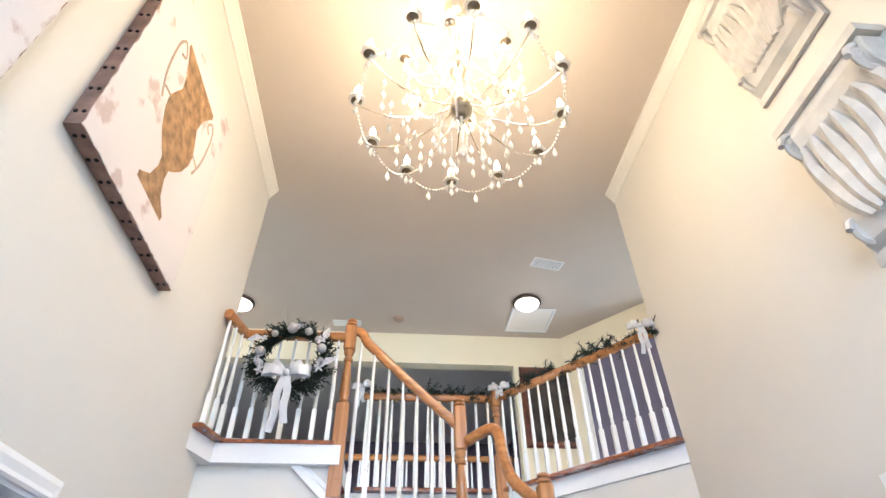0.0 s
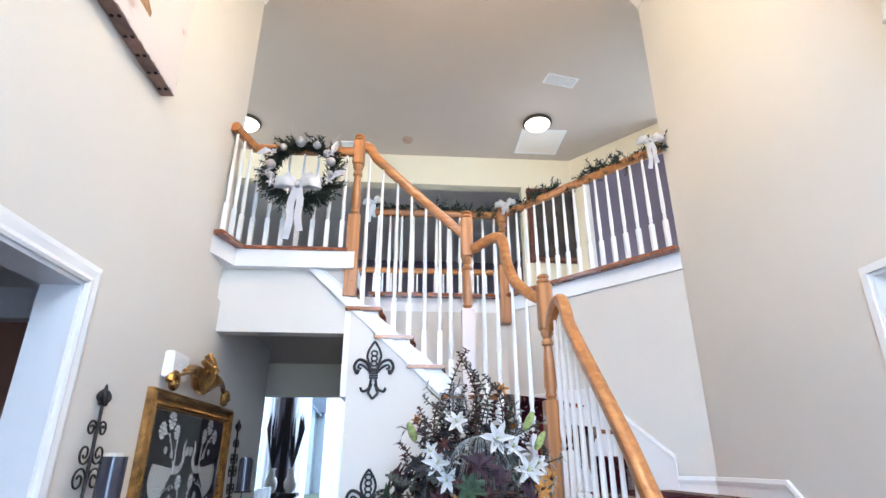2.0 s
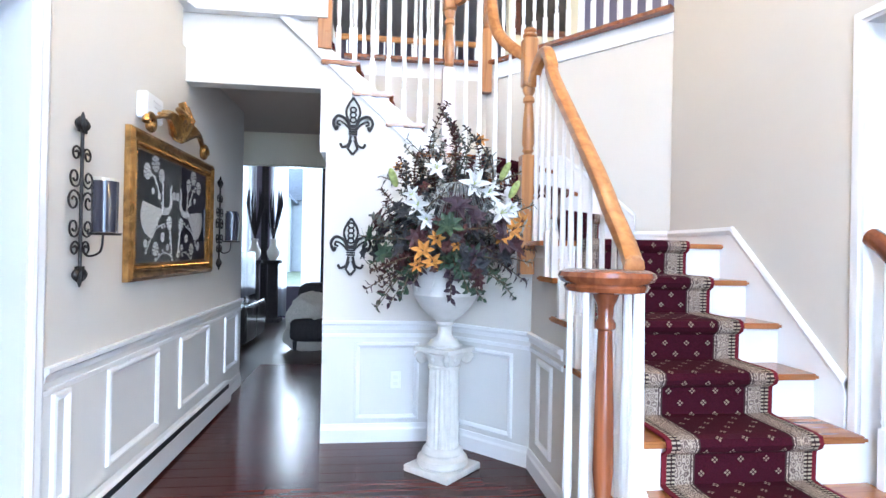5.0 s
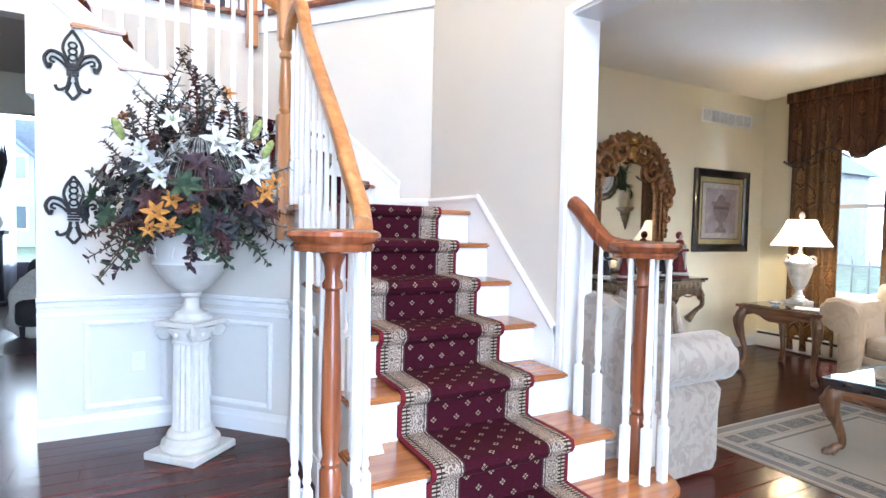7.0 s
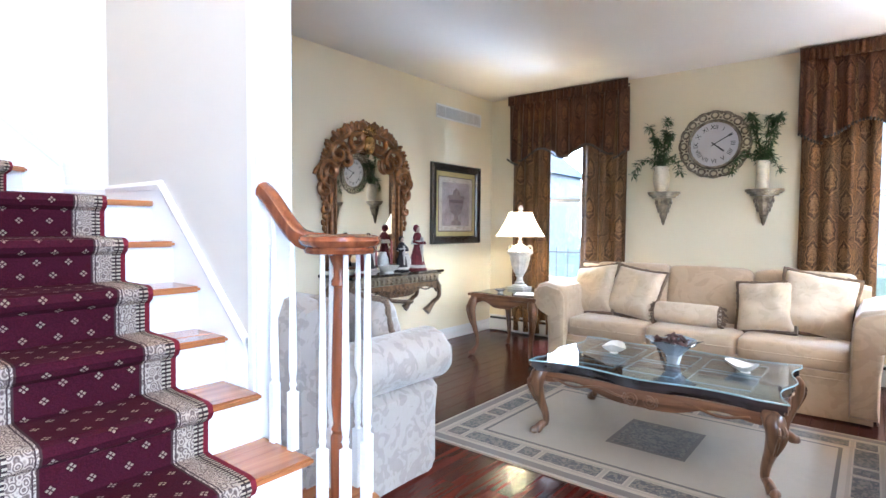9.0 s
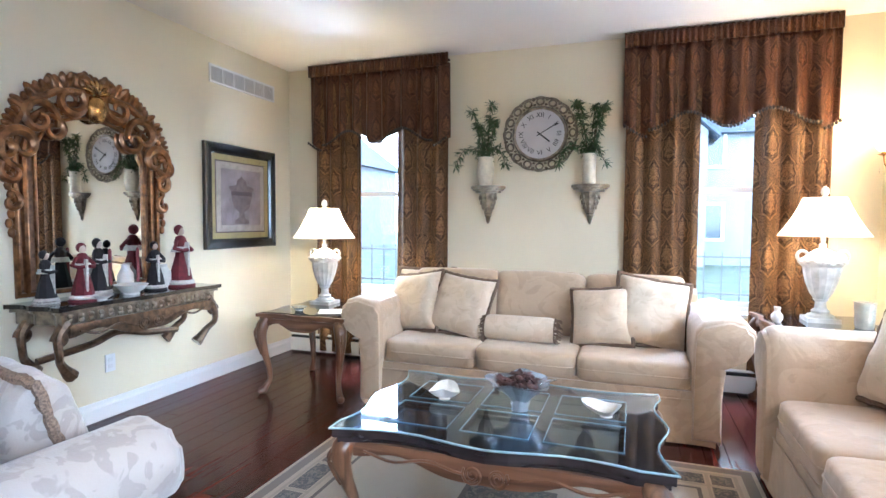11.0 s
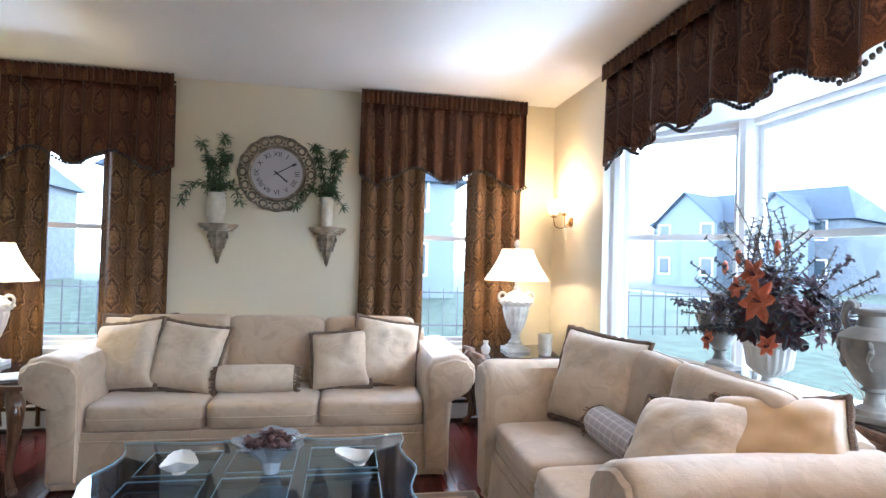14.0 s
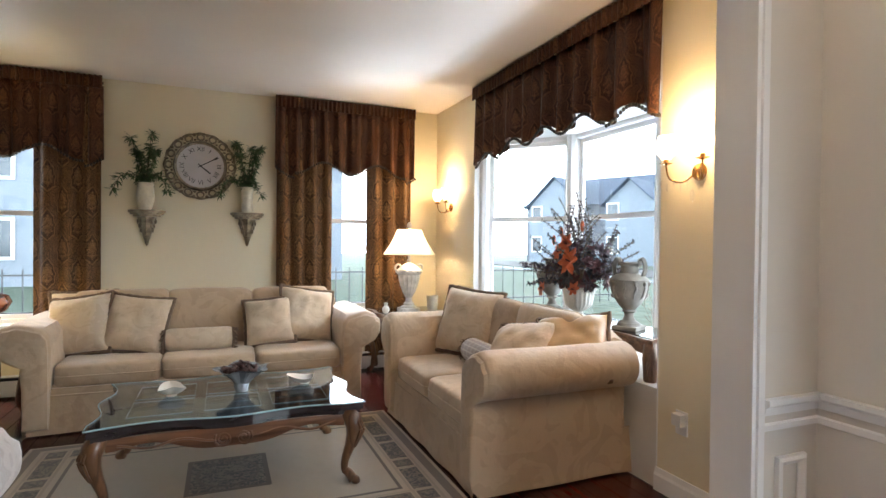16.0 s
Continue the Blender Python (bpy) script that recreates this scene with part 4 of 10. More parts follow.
# railing of the den's upper edge
gallery("far_gallery_railing", [(2.7, 7.35), (-1.5, 7.35)], "dark oak gallery railing beyond the upper hall opening")
def damask(name, dark, light, w, h, rough=0.45, sheen=0.3, contrast=1.0, soft=False, metal=0.0):
    """Woven medallions in staggered rows, on the cloth's own coordinates in metres."""
    m = mat(name, dark, rough, metal, sheen=sheen)
    nt, b = nodes_of(m)
    uv = nt.nodes.new("ShaderNodeUVMap")
    wn_ = tex(nt, "ShaderNodeTexNoise", Scale=9.0, Detail=3.0)
    nt.links.new(uv.outputs[0], wn_.inputs["Vector"])
    sp = nt.nodes.new("ShaderNodeSeparateXYZ")
    nt.links.new(uv.outputs[0], sp.inputs[0])
    u = math_n(nt, "ADD", sp.outputs[0], math_n(nt, "MULTIPLY_ADD", wn_.outputs["Fac"], 0.016, -0.008))
    v = math_n(nt, "ADD", sp.outputs[1], math_n(nt, "MULTIPLY_ADD", wn_.outputs["Fac"], -0.012, 0.006))

    def cell(offu, offv):
        cu = math_n(nt, "ABSOLUTE", math_n(nt, "SUBTRACT", math_n(nt, "FRACT", math_n(nt, "MULTIPLY_ADD", u, 1 / w, offu)), 0.5))
        cv = math_n(nt, "SUBTRACT", math_n(nt, "FRACT", math_n(nt, "MULTIPLY_ADD", v, 1 / h, offv)), 0.5)
        # a pointed oval, narrowing upwards, filled with mirrored filigree
        wd = math_n(nt, "MULTIPLY_ADD", cv, 0.9, 1.35)
        x = math_n(nt, "MULTIPLY", cu, wd)
        r = math_n(nt, "SQRT", math_n(nt, "ADD", math_n(nt, "MULTIPLY", x, x), math_n(nt, "MULTIPLY", cv, cv)))
        a = math_n(nt, "ARCTAN2", cv, cu)
        rr = math_n(nt, "MULTIPLY_ADD", math_n(nt, "ABSOLUTE", math_n(nt, "SINE", math_n(nt, "MULTIPLY", a, 4.0))), 0.05, r)

        def step(lo, hi):
            q = nt.nodes.new("ShaderNodeMapRange")
            q.inputs["From Min"].default_value, q.inputs["From Max"].default_value = lo, hi
            nt.links.new(rr, q.inputs["Value"])
            return q.outputs[0]
        cmb = nt.nodes.new("ShaderNodeCombineXYZ")
        nt.links.new(cu, cmb.inputs[0]), nt.links.new(math_n(nt, "MULTIPLY", cv, h / w), cmb.inputs[1])
        fn = tex(nt, "ShaderNodeTexNoise", Scale=11.0, Detail=1.5, Distortion=1.4)
        nt.links.new(cmb.outputs[0], fn.inputs["Vector"])
        fil = math_n(nt, "GREATER_THAN", math_n(nt, "ABSOLUTE", math_n(nt, "SUBTRACT", math_n(nt, "FRACT", math_n(nt, "MULTIPLY", fn.outputs["Fac"], 7.0)), 0.5)), 0.24)
        core = math_n(nt, "MULTIPLY", math_n(nt, "MULTIPLY_ADD", fil, 0.75, 0.12), step(0.235, 0.220))
        rim = math_n(nt, "MULTIPLY", math_n(nt, "MULTIPLY", step(0.300, 0.310), step(0.350, 0.340)), 0.6)
        rest = math_n(nt, "MULTIPLY", math_n(nt, "MULTIPLY", fil, 0.45), step(0.355, 0.365))
        return math_n(nt, "MAXIMUM", math_n(nt, "MAXIMUM", core, rim), rest)
    p = math_n(nt, "MULTIPLY", math_n(nt, "ADD", cell(0.0, 0.0), cell(0.5, 0.5)), 0.75)
    b.inputs["Specular IOR Level"].default_value = 0.15
    vn = tex(nt, "ShaderNodeTexNoise", Scale=24.0, Detail=3.0, Distortion=2.5)
    nt.links.new(uv.outputs[0], vn.inputs["Vector"])
    vine = math_n(nt, "LESS_THAN", math_n(nt, "ABSOLUTE", math_n(nt, "SUBTRACT", vn.outputs["Fac"], 0.5)), 0.022)
    p = math_n(nt, "MAXIMUM", p, math_n(nt, "MULTIPLY", vine, 0.25))
    if contrast != 1.0:
        p = math_n(nt, "MULTIPLY", p, contrast)
    fine = tex(nt, "ShaderNodeTexNoise", Scale=420.0, Detail=1.0)
    nt.links.new(uv.outputs[0], fine.inputs["Vector"])
    p2 = math_n(nt, "MULTIPLY", p, math_n(nt, "MULTIPLY_ADD", fine.outputs["Fac"], 0.8, 0.6))
    nt.links.new(mixc(nt, p2, dark, light), b.inputs["Base Color"])
    bp = nt.nodes.new("ShaderNodeBump")
    bp.inputs["Strength"].default_value, bp.inputs["Distance"].default_value = 0.35, 0.0015
    nt.links.new(p2, bp.inputs["Height"]), nt.links.new(bp.outputs[0], b.inputs["Normal"])
    rgh = math_n(nt, "MULTIPLY_ADD", p, -0.15, rough)
    nt.links.new(rgh, b.inputs["Roughness"])
    return m


def brocade(name, dark, light, scale=5.0, amount=0.5, rough=0.7):
    """Cream upholstery with large soft leaf shapes woven in, and fine weave."""
    m = mat(name, light, rough, sheen=0.35)
    nt, b = nodes_of(m)
    tc = nt.nodes.new("ShaderNodeTexCoord")
    n1 = tex(nt, "ShaderNodeTexNoise", Scale=scale, Detail=2.5, Distortion=1.6)
    n2 = tex(nt, "ShaderNodeTexNoise", Scale=260.0, Detail=2.0)
    n3 = tex(nt, "ShaderNodeTexNoise", Scale=14.0, Detail=4.0)
    for n in (n1, n2, n3):
        nt.links.new(tc.outputs["Object"], n.inputs["Vector"])
    r = nt.nodes.new("ShaderNodeMapRange")
    r.inputs["From Min"].default_value, r.inputs["From Max"].default_value = 0.50, 0.54
    nt.links.new(n1.outputs["Fac"], r.inputs["Value"])
    f = math_n(nt, "MULTIPLY", r.outputs[0], amount)
    f = math_n(nt, "ADD", f, math_n(nt, "MULTIPLY_ADD", n2.outputs["Fac"], 0.25, -0.12))
    f = math_n(nt, "ADD", f, math_n(nt, "MULTIPLY_ADD", n3.outputs["Fac"], 0.3, -0.15))
    nt.links.new(mixc(nt, f, light, dark), b.inputs["Base Color"])
    hgt = math_n(nt, "ADD", math_n(nt, "MULTIPLY", n3.outputs["Fac"], 3.0), math_n(nt, "MULTIPLY", n2.outputs["Fac"], 0.35))
    bp = nt.nodes.new("ShaderNodeBump")
    bp.inputs["Strength"].default_value, bp.inputs["Distance"].default_value = 0.45, 0.004
    nt.links.new(hgt, bp.inputs["Height"]), nt.links.new(bp.outputs[0], b.inputs["Normal"])
    return m


M_DAMASK = damask("bronze_damask", (0.016, 0.006, 0.005), (0.34, 0.19, 0.09), 0.27, 0.42, 0.5, 0.0)
M_DAMASKV = damask("bronze_damask_valance", (0.018, 0.006, 0.006), (0.26, 0.12, 0.06), 0.24, 0.36, 0.45, 0.0, 0.7)
M_SOFA = brocade("cream_brocade", (0.37, 0.26, 0.165), (0.54, 0.40, 0.27), 5.0, 0.34)
M_PILLOW = brocade("ivory_brocade", (0.50, 0.37, 0.25), (0.65, 0.52, 0.38), 9.0, 0.36)
M_GOLDPIL = mat("gold_satin", (0.52, 0.33, 0.15), 0.4, noise_scale=7, amount=0.15, bump=0.4, bump_scale=12, sheen=0.4)
M_ARMCH = brocade("silver_brocade", (0.23, 0.195, 0.175), (0.35, 0.305, 0.275), 11.0, 0.6)
M_FRINGE = mat("taupe_fringe", (0.17, 0.115, 0.08), 0.9, noise_scale=160, amount=0.5, bump=0.8, bump_scale=200)
M_STRIPE = mat("striped_linen", (0.46, 0.40, 0.36), 0.8, noise_scale=80, amount=0.25)
M_CARVED = wood("walnut_carved", (0.07, 0.030, 0.014), (0.21, 0.105, 0.055), 0.3, 2, coat=0.3)
M_CARVEX = wood("walnut_carved_x", (0.08, 0.032, 0.016), (0.23, 0.11, 0.058), 0.3, 1, coat=0.3)
M_BLACKW = wood("dark_table_frame", (0.012, 0.010, 0.010), (0.06, 0.05, 0.052), 0.15, 1, coat=0.6, scale=0.6)
M_TGLASS = glass("table_glass", (0.80, 0.86, 0.92), 0.004)
M_GLEDGE = mat("glass_edge", (0.35, 0.55, 0.62), 0.08, coat=1.0)
M_CONSOLE = mat("antique_bronze_gilt", (0.12, 0.075, 0.045), 0.32, 0.45, noise_scale=30, amount=0.6, bump=0.7, bump_scale=60)
M_BLACKMARBLE = mat("black_marble", (0.012, 0.011, 0.012), 0.06, noise_scale=6, amount=0.6, coat=0.5)

PIL = [0]


def cushion(name, parent, m, sx, sy, sz, material, label="", e1=0.5, e2=0.28, lump=0.05, piping=None):
    """A stuffed block; m is its pose in the parent's frame."""
    PIL[0] += 1
    bm = bmesh.new()
    pillow(bm, sx, sy, sz, e1, e2, None, 28, 16, lump=lump, seed=PIL[0] * 1.7)
    ob = part(name, bm, material, parent, label, smooth=True)
    ob.matrix_basis = m
    if piping:
        bm = bmesh.new()
        pts = [Vector((sx * 1.0 * sup(math.cos(t), e2), sy * 1.0 * sup(math.sin(t), e2), 0)) for t in [2 * math.pi * i / 40 for i in range(40)]]
        pts = [p * (1 + lump * noise.noise(p * 6 + Vector((PIL[0] * 1.7, PIL[0] * 1.7, 0)))) for p in pts]
        sweep(bm, pts, circ(piping[0], 6), closed=True)
        if piping[0] > 0.008:
            for v in bm.verts:
                v.co += Vector((noise.noise(v.co * 60), noise.noise(v.co * 60 + Vector((9, 0, 0))), noise.noise(v.co * 70 + Vector((0, 5, 0))))) * 0.012
        part("piping" if piping[0] < 0.008 else "fringe", bm, piping[1], ob, piping[2], smooth=True)
    return ob


def throw_pillow(x, y, z, size, tilt, yaw, roll, label, material=None, fr=0.013, squash=0.11):
    """A square pillow leaning on a sofa, with its fringe. Stands on its edge."""
    t = new("throw_pillow")
    t.matrix_world = pose(x, y, z, 0, 0, yaw) @ pose(0, 0, 0, 90 - tilt, 0, 0) @ pose(0, 0, 0, 0, 0, roll)
    tagged(t, label, "pillow", "throw pillows on the sofas")
    PIL[0] += 1
    bm = bmesh.new()
    h, n = size / 2, 22
    sd = Vector((PIL[0] * 1.7, PIL[0] * 0.9, 0))

    def edge(u, v):
        return Vector((h * u * (1 - 0.06 * (1 - v * v)), h * v * (1 - 0.06 * (1 - u * u)), 0))
    g = {}
    for sg in (-1, 1):
        for i in range(n + 1):
            for j in range(n + 1):
                u, v = -1 + 2 * i / n, -1 + 2 * j / n
                rim = i in (0, n) or j in (0, n)
                p = edge(u, v)
                th = squash * (max(0, 1 - u ** 4) * max(0, 1 - v ** 4)) ** 0.55
                wr = 0.012 * noise.noise(p * 14 + sd) + 0.016 * noise.noise(Vector((p.x * 5, p.y * 5, sg)) + sd)
                p.z = sg * (th + (0 if rim else wr * min(1, th / 0.04)))
                if rim and sg == 1:
                    g[sg, i, j] = g[-1, i, j]
                else:
                    g[sg, i, j] = bm.verts.new(p)
        for i in range(n):
            for j in range(n):
                bm.faces.new((g[sg, i, j], g[sg, i + 1, j], g[sg, i + 1, j + 1], g[sg, i, j + 1]))
    part("pillow_cover", bm, material or M_PILLOW, t, smooth=True)
    bm = bmesh.new()
    loop = [(-1 + k / 12, -1) for k in range(24)] + [(1, -1 + k / 12) for k in range(24)] + [(1 - k / 12, 1) for k in range(24)] + [(-1, 1 - k / 12) for k in range(24)]
    pts = [edge(u, v) * 1.02 for u, v in loop]
    pts = [p + Vector((noise.noise(p * 60), noise.noise(p * 60 + Vector((7, 0, 0))), noise.noise(p * 60 + Vector((0, 7, 0))))) * 0.007 for p in pts]
    sweep(bm, pts, circ(fr * 1.15, 7), closed=True, scale=[1 + 0.35 * noise.noise(p * 90) for p in pts])
    part("fringe", bm, M_FRINGE, t, "taupe brush fringe", smooth=True)
    return t


def arm_outline(w, h, out):
    """Section of a rolled arm, x outward and z up."""
    r = 0.128
    cx, cz = out - r, h - r
    pts = [(0, 0.02), (0, 0.30), (0, h - 0.17), (0.012, h - 0.09), (0.05, h - 0.03)]
    pts += [(cx + r * math.cos(radians(a)), cz + r * math.sin(radians(a))) for a in range(100, -111, -15)]
    return pts + [(w + 0.012, h - 2 * r - 0.06), (w, 0.30), (w, 0.02)]


def sofa(name, x, y, rz, W, D, seats, m_fab, label, armw=0.16, roll=0.30, h_arm=0.76, h_back=0.86, camel=0.0, seat_z=0.47, group="", n_back=None, backcush=True):
    """Front edge along local x from 0 to W between the arms' outer faces; the back is at y = D."""
    t = thing(name, x, y, 0, label, "sofa", rz, group)
    # skirted base
    bm = bmesh.new()
    n = 40
    for (xa, ya), (xb, yb) in (((0.03, 0.02), (W - 0.03, 0.02)), ((W - 0.03, 0.02), (W - 0.03, D)), ((W - 0.03, D), (0.03, D)), ((0.03, D), (0.03, 0.02))):
        rows = []
        L = math.hypot(xb - xa, yb - ya)
        k = int(L * 24)
        ux, uy = (xb - xa) / L, (yb - ya) / L
        for i in range(k + 1):
            f = i / k
            wv = 0.006 * math.sin(f * L * 14) + 0.012 * max(0, 1 - min(f, 1 - f) * L / 0.05)
            col = []
            for z, o in ((0.012, 0.012 + wv), (0.15, 0.006 + wv * 0.5), (0.27, 0.0)):
                col.append(bm.verts.new((xa + ux * f * L + uy * o, ya + uy * f * L - ux * o, z)))
            rows.append(col)
        for a, b in zip(rows, rows[1:]):
            for j in range(2):
                bm.faces.new((a[j], b[j], b[j + 1], a[j + 1]))
    part("skirt", bm, m_fab, t, "gathered fabric skirt", smooth=True)
    bm = bmesh.new()
    box(bm, 0.04, W - 0.04, 0.03, D - 0.01, 0.05, seat_z - 0.13)
    bmesh.ops.bevel(bm, geom=list(bm.edges), offset=0.02, segments=2, affect="EDGES")
    part("base", bm, m_fab, t)
    bm = bmesh.new()
    for (xa, ya), (xb, yb) in (((0.03, 0.018), (W - 0.03, 0.018)), ((0.028, 0.02), (0.028, D)), ((W - 0.028, 0.02), (W - 0.028, D))):
        sweep(bm, [(xa, ya, 0.272), (xb, yb, 0.272)], circ(0.006, 6))
    part("welt", bm, m_fab, t, "corded welt above the skirt")
    # arms
    for side in (0, 1):
        bm = bmesh.new()
        pts = arm_outline(armw, h_arm, roll)
        rows = []
        ys = [(0.0, 0.93), (0.012, 0.975), (0.04, 1.0), (0.07, 1.0), (0.11, 1.0)] + [(0.11 + (D - 0.19) * i / 10, 1.0) for i in range(1, 11)]
        cx, cz = armw * 0.6, 0.45
        for yy, s in ys:
            row = []
            for i, (px, pz) in enumerate(pts):
                # inner face at x = armw, roll outwards to x = armw - roll
                s_ = s * (1 + 0.022 * math.exp(-yy / 0.10) * math.sin(i * 2.6) + 0.006 * math.sin(i * 1.3 + yy * 9))
                qx, qz = cx + (px - cx) * s_, cz + (pz - cz) * s_
                X = armw - qx
                row.append(bm.verts.new((X if side == 0 else W - X, yy, qz)))
            rows.append(row)
        for a, b in zip(rows, rows[1:]):
            for i in range(len(pts) - 1):
                bm.faces.new((a[i], a[i + 1], b[i + 1], b[i]))
        bm.faces.new(rows[0]), bm.faces.new(rows[-1][::-1])
        ob = part("arm", bm, m_fab, t, smooth=True)
        # padded scroll front with gathers
        bm = bmesh.new()
        rows = []
        for s, dy in ((0.93, 0.0), (0.9, -0.018), (0.75, -0.028), (0.45, -0.03)):
            row = []
            for i, (px, pz) in enumerate(pts):
                g = 1 + 0.022 * math.sin(i * 2.6)
                qx, qz = cx + (px - cx) * s * g, cz + (pz - cz) * s * g
                X = armw - qx
                row.append(bm.verts.new((X if side == 0 else W - X, dy, qz)))
            rows.append(row)
        m_ = len(pts)
        for a, b in zip(rows, rows[1:]):
            for i in range(m_):
                bm.faces.new((a[i], a[(i + 1) % m_], b[(i + 1) % m_], b[i]))
        bm.faces.new(rows[-1])
        part("arm_front", bm, m_fab, t, "gathered scroll arm front", smooth=True)
    # back
    bm = bmesh.new()
    rows = []
    k = 24
    for i in range(k + 1):
        f = i / k
        xx = armw * 0.4 + (W - armw * 0.8) * f
        zt = h_back + camel * math.sin(math.pi * f) ** 1.2 - (0.05 * (1 - min(1, min(f, 1 - f) * 12)))
        row = [bm.verts.new((xx, yy, zz)) for yy, zz in ((D - 0.02, 0.1), (D, zt - 0.10), (D - 0.03, zt - 0.02), (D - 0.09, zt), (D - 0.16, zt - 0.03), (D - 0.20, zt - 0.12), (D - 0.22, 0.35))]
        rows.append(row)
    for a, b in zip(rows, rows[1:]):
        for i in range(6):
            bm.faces.new((a[i], a[i + 1], b[i + 1], b[i]))
    bm.faces.new(rows[0]), bm.faces.new(rows[-1][::-1])
    part("back", bm, m_fab, t, smooth=True)
    iw = W - 2 * armw
    cw = iw / seats
    for i in range(seats):
        cxx = armw + cw * (i + 0.5)
        cushion("seat_cushion", t, pose(cxx, 0.03 + (D - 0.24) / 2, seat_z - 0.075), cw / 2 + 0.002, (D - 0.22) / 2, 0.088, m_fab, "", 0.28, 0.16, 0.02, (0.005, m_fab, "corded piping"))
    if backcush:
        for i in range(n_back or seats):
            c2 = iw / (n_back or seats)
            cxx = armw + c2 * (i + 0.5)
            cushion("back_cushion", t, pose(cxx, D - 0.28, seat_z + 0.22, 78, 0, R.uniform(-1.5, 1.5)), c2 / 2 + 0.004, 0.245, 0.11, m_fab, "", 0.5, 0.2, 0.05, (0.005, m_fab, "corded piping"))
    return t


sofa("sofa", 6.40, 3.14, -90, 2.32, 0.98, 3, M_SOFA, "cream brocade three seat sofa with rolled arms and a fabric skirt", armw=0.16, roll=0.33, h_arm=0.77, h_back=0.88)
sofa("loveseat", 6.12, 0.68, 180, 1.62, 1.02, 2, M_SOFA, "cream brocade loveseat with rolled arms before the bay window", armw=0.16, roll=0.30, h_arm=0.79, h_back=0.85, camel=0.06)
sofa("armchair", 4.155, 2.62, 90, 1.38, 0.78, 1, M_ARMCH, "silver grey brocade armchair with rolled arms beside the stairs", armw=0.16, roll=0.28, h_arm=0.76, h_back=0.97)

SL = "ivory brocade square throw pillow with brush fringe"
throw_pillow(6.86, 2.90, 0.690, 0.46, 20, -112, 9, SL)
throw_pillow(6.80, 2.51, 0.690, 0.45, 22, -98, -7, SL)
throw_pillow(7.12, 2.92, 0.70, 0.46, 16, -80, 0, "pale ivory throw pillow tucked behind the others")
throw_pillow(6.83, 1.52, 0.665, 0.40, 22, -97, 6, SL)
throw_pillow(6.90, 1.20, 0.700, 0.48, 22, -78, -10, SL)
def bolster(x, y, z, yaw, L, r, label, material):
    t = new("bolster_pillow")
    t.matrix_world = pose(x, y, z, 0, 0, yaw)
    tagged(t, label, "pillow", "throw pillows on the sofas")
    bm = bmesh.new()
    prof = [(r * 0.3, -L / 2), (r * 0.9, -L / 2 + 0.01), (r, -L / 2 + 0.04), (r * 1.02, 0), (r, L / 2 - 0.04), (r * 0.9, L / 2 - 0.01), (r * 0.3, L / 2)]
    lathe(bm, prof, seg=22, m=pose(0, 0, 0, 0, 90, 0))
    part("bolster_cover", bm, material, t, smooth=True)
    for s in (-1, 1):
        bm = bmesh.new()
        rr = random.Random(3)
        for i in range(60):
            a = 2 * math.pi * i / 60
            y0, z0 = r * 0.95 * math.cos(a), r * 0.95 * math.sin(a)
            x0 = s * (L / 2 - 0.01)
            d = Vector((s * rr.uniform(0.02, 0.05), rr.uniform(-0.015, 0.015), -rr.uniform(0.0, 0.035)))
            sweep(bm, [(x0, y0, z0), Vector((x0, y0, z0)) + d], circ(0.0035, 4))
        part("fringe", bm, M_FRINGE, t, "taupe brush fringe")
    return t


bolster(6.72, 2.06, 0.565, 90, 0.50, 0.088, "cream brocade bolster pillow with fringed ends on the sofa", M_PILLOW)
def stripes(m):
    nt, b = nodes_of(m)
    tc = nt.nodes.new("ShaderNodeTexCoord")
    sp = nt.nodes.new("ShaderNodeSeparateXYZ")
    nt.links.new(tc.outputs["Object"], sp.inputs[0])
    an = math_n(nt, "ARCTAN2", sp.outputs[1], sp.outputs[2])
    f = math_n(nt, "FRACT", math_n(nt, "MULTIPLY", an, 2.2))
    g = math_n(nt, "FRACT", math_n(nt, "MULTIPLY", sp.outputs[0], 16.0))
    k = math_n(nt, "MULTIPLY_ADD", math_n(nt, "GREATER_THAN", f, 0.78), 0.65, math_n(nt, "MULTIPLY", math_n(nt, "GREATER_THAN", g, 0.8), 0.4))
    nt.links.new(mixc(nt, k, (0.40, 0.35, 0.33), (0.64, 0.59, 0.54)), b.inputs["Base Color"])


stripes(M_STRIPE)
bolster(5.35, 0.20, 0.565, 178, 0.55, 0.088, "grey and cream striped bolster pillow on the loveseat", M_STRIPE)
throw_pillow(5.80, 0.12, 0.735, 0.52, 20, 212, -4, "ivory throw pillow with taupe fringe on the loveseat")
throw_pillow(4.86, 0.20, 0.665, 0.50, 46, 195, 14, "ivory patterned pillow with shaggy fringe lying on the loveseat", fr=0.02)
throw_pillow(4.66, -0.02, 0.73, 0.44, 40, 215, 12, "gold satin pillow with a white fringe on the loveseat", M_GOLDPIL)
throw_pillow(4.02, 2.95, 0.72, 0.42, 20, 80, 6, "silver brocade throw pillow on the armchair", M_ARMCH)
bolster(3.98, 3.35, 0.58, 75, 0.42, 0.10, "striped bolster pillow on the armchair", M_STRIPE)


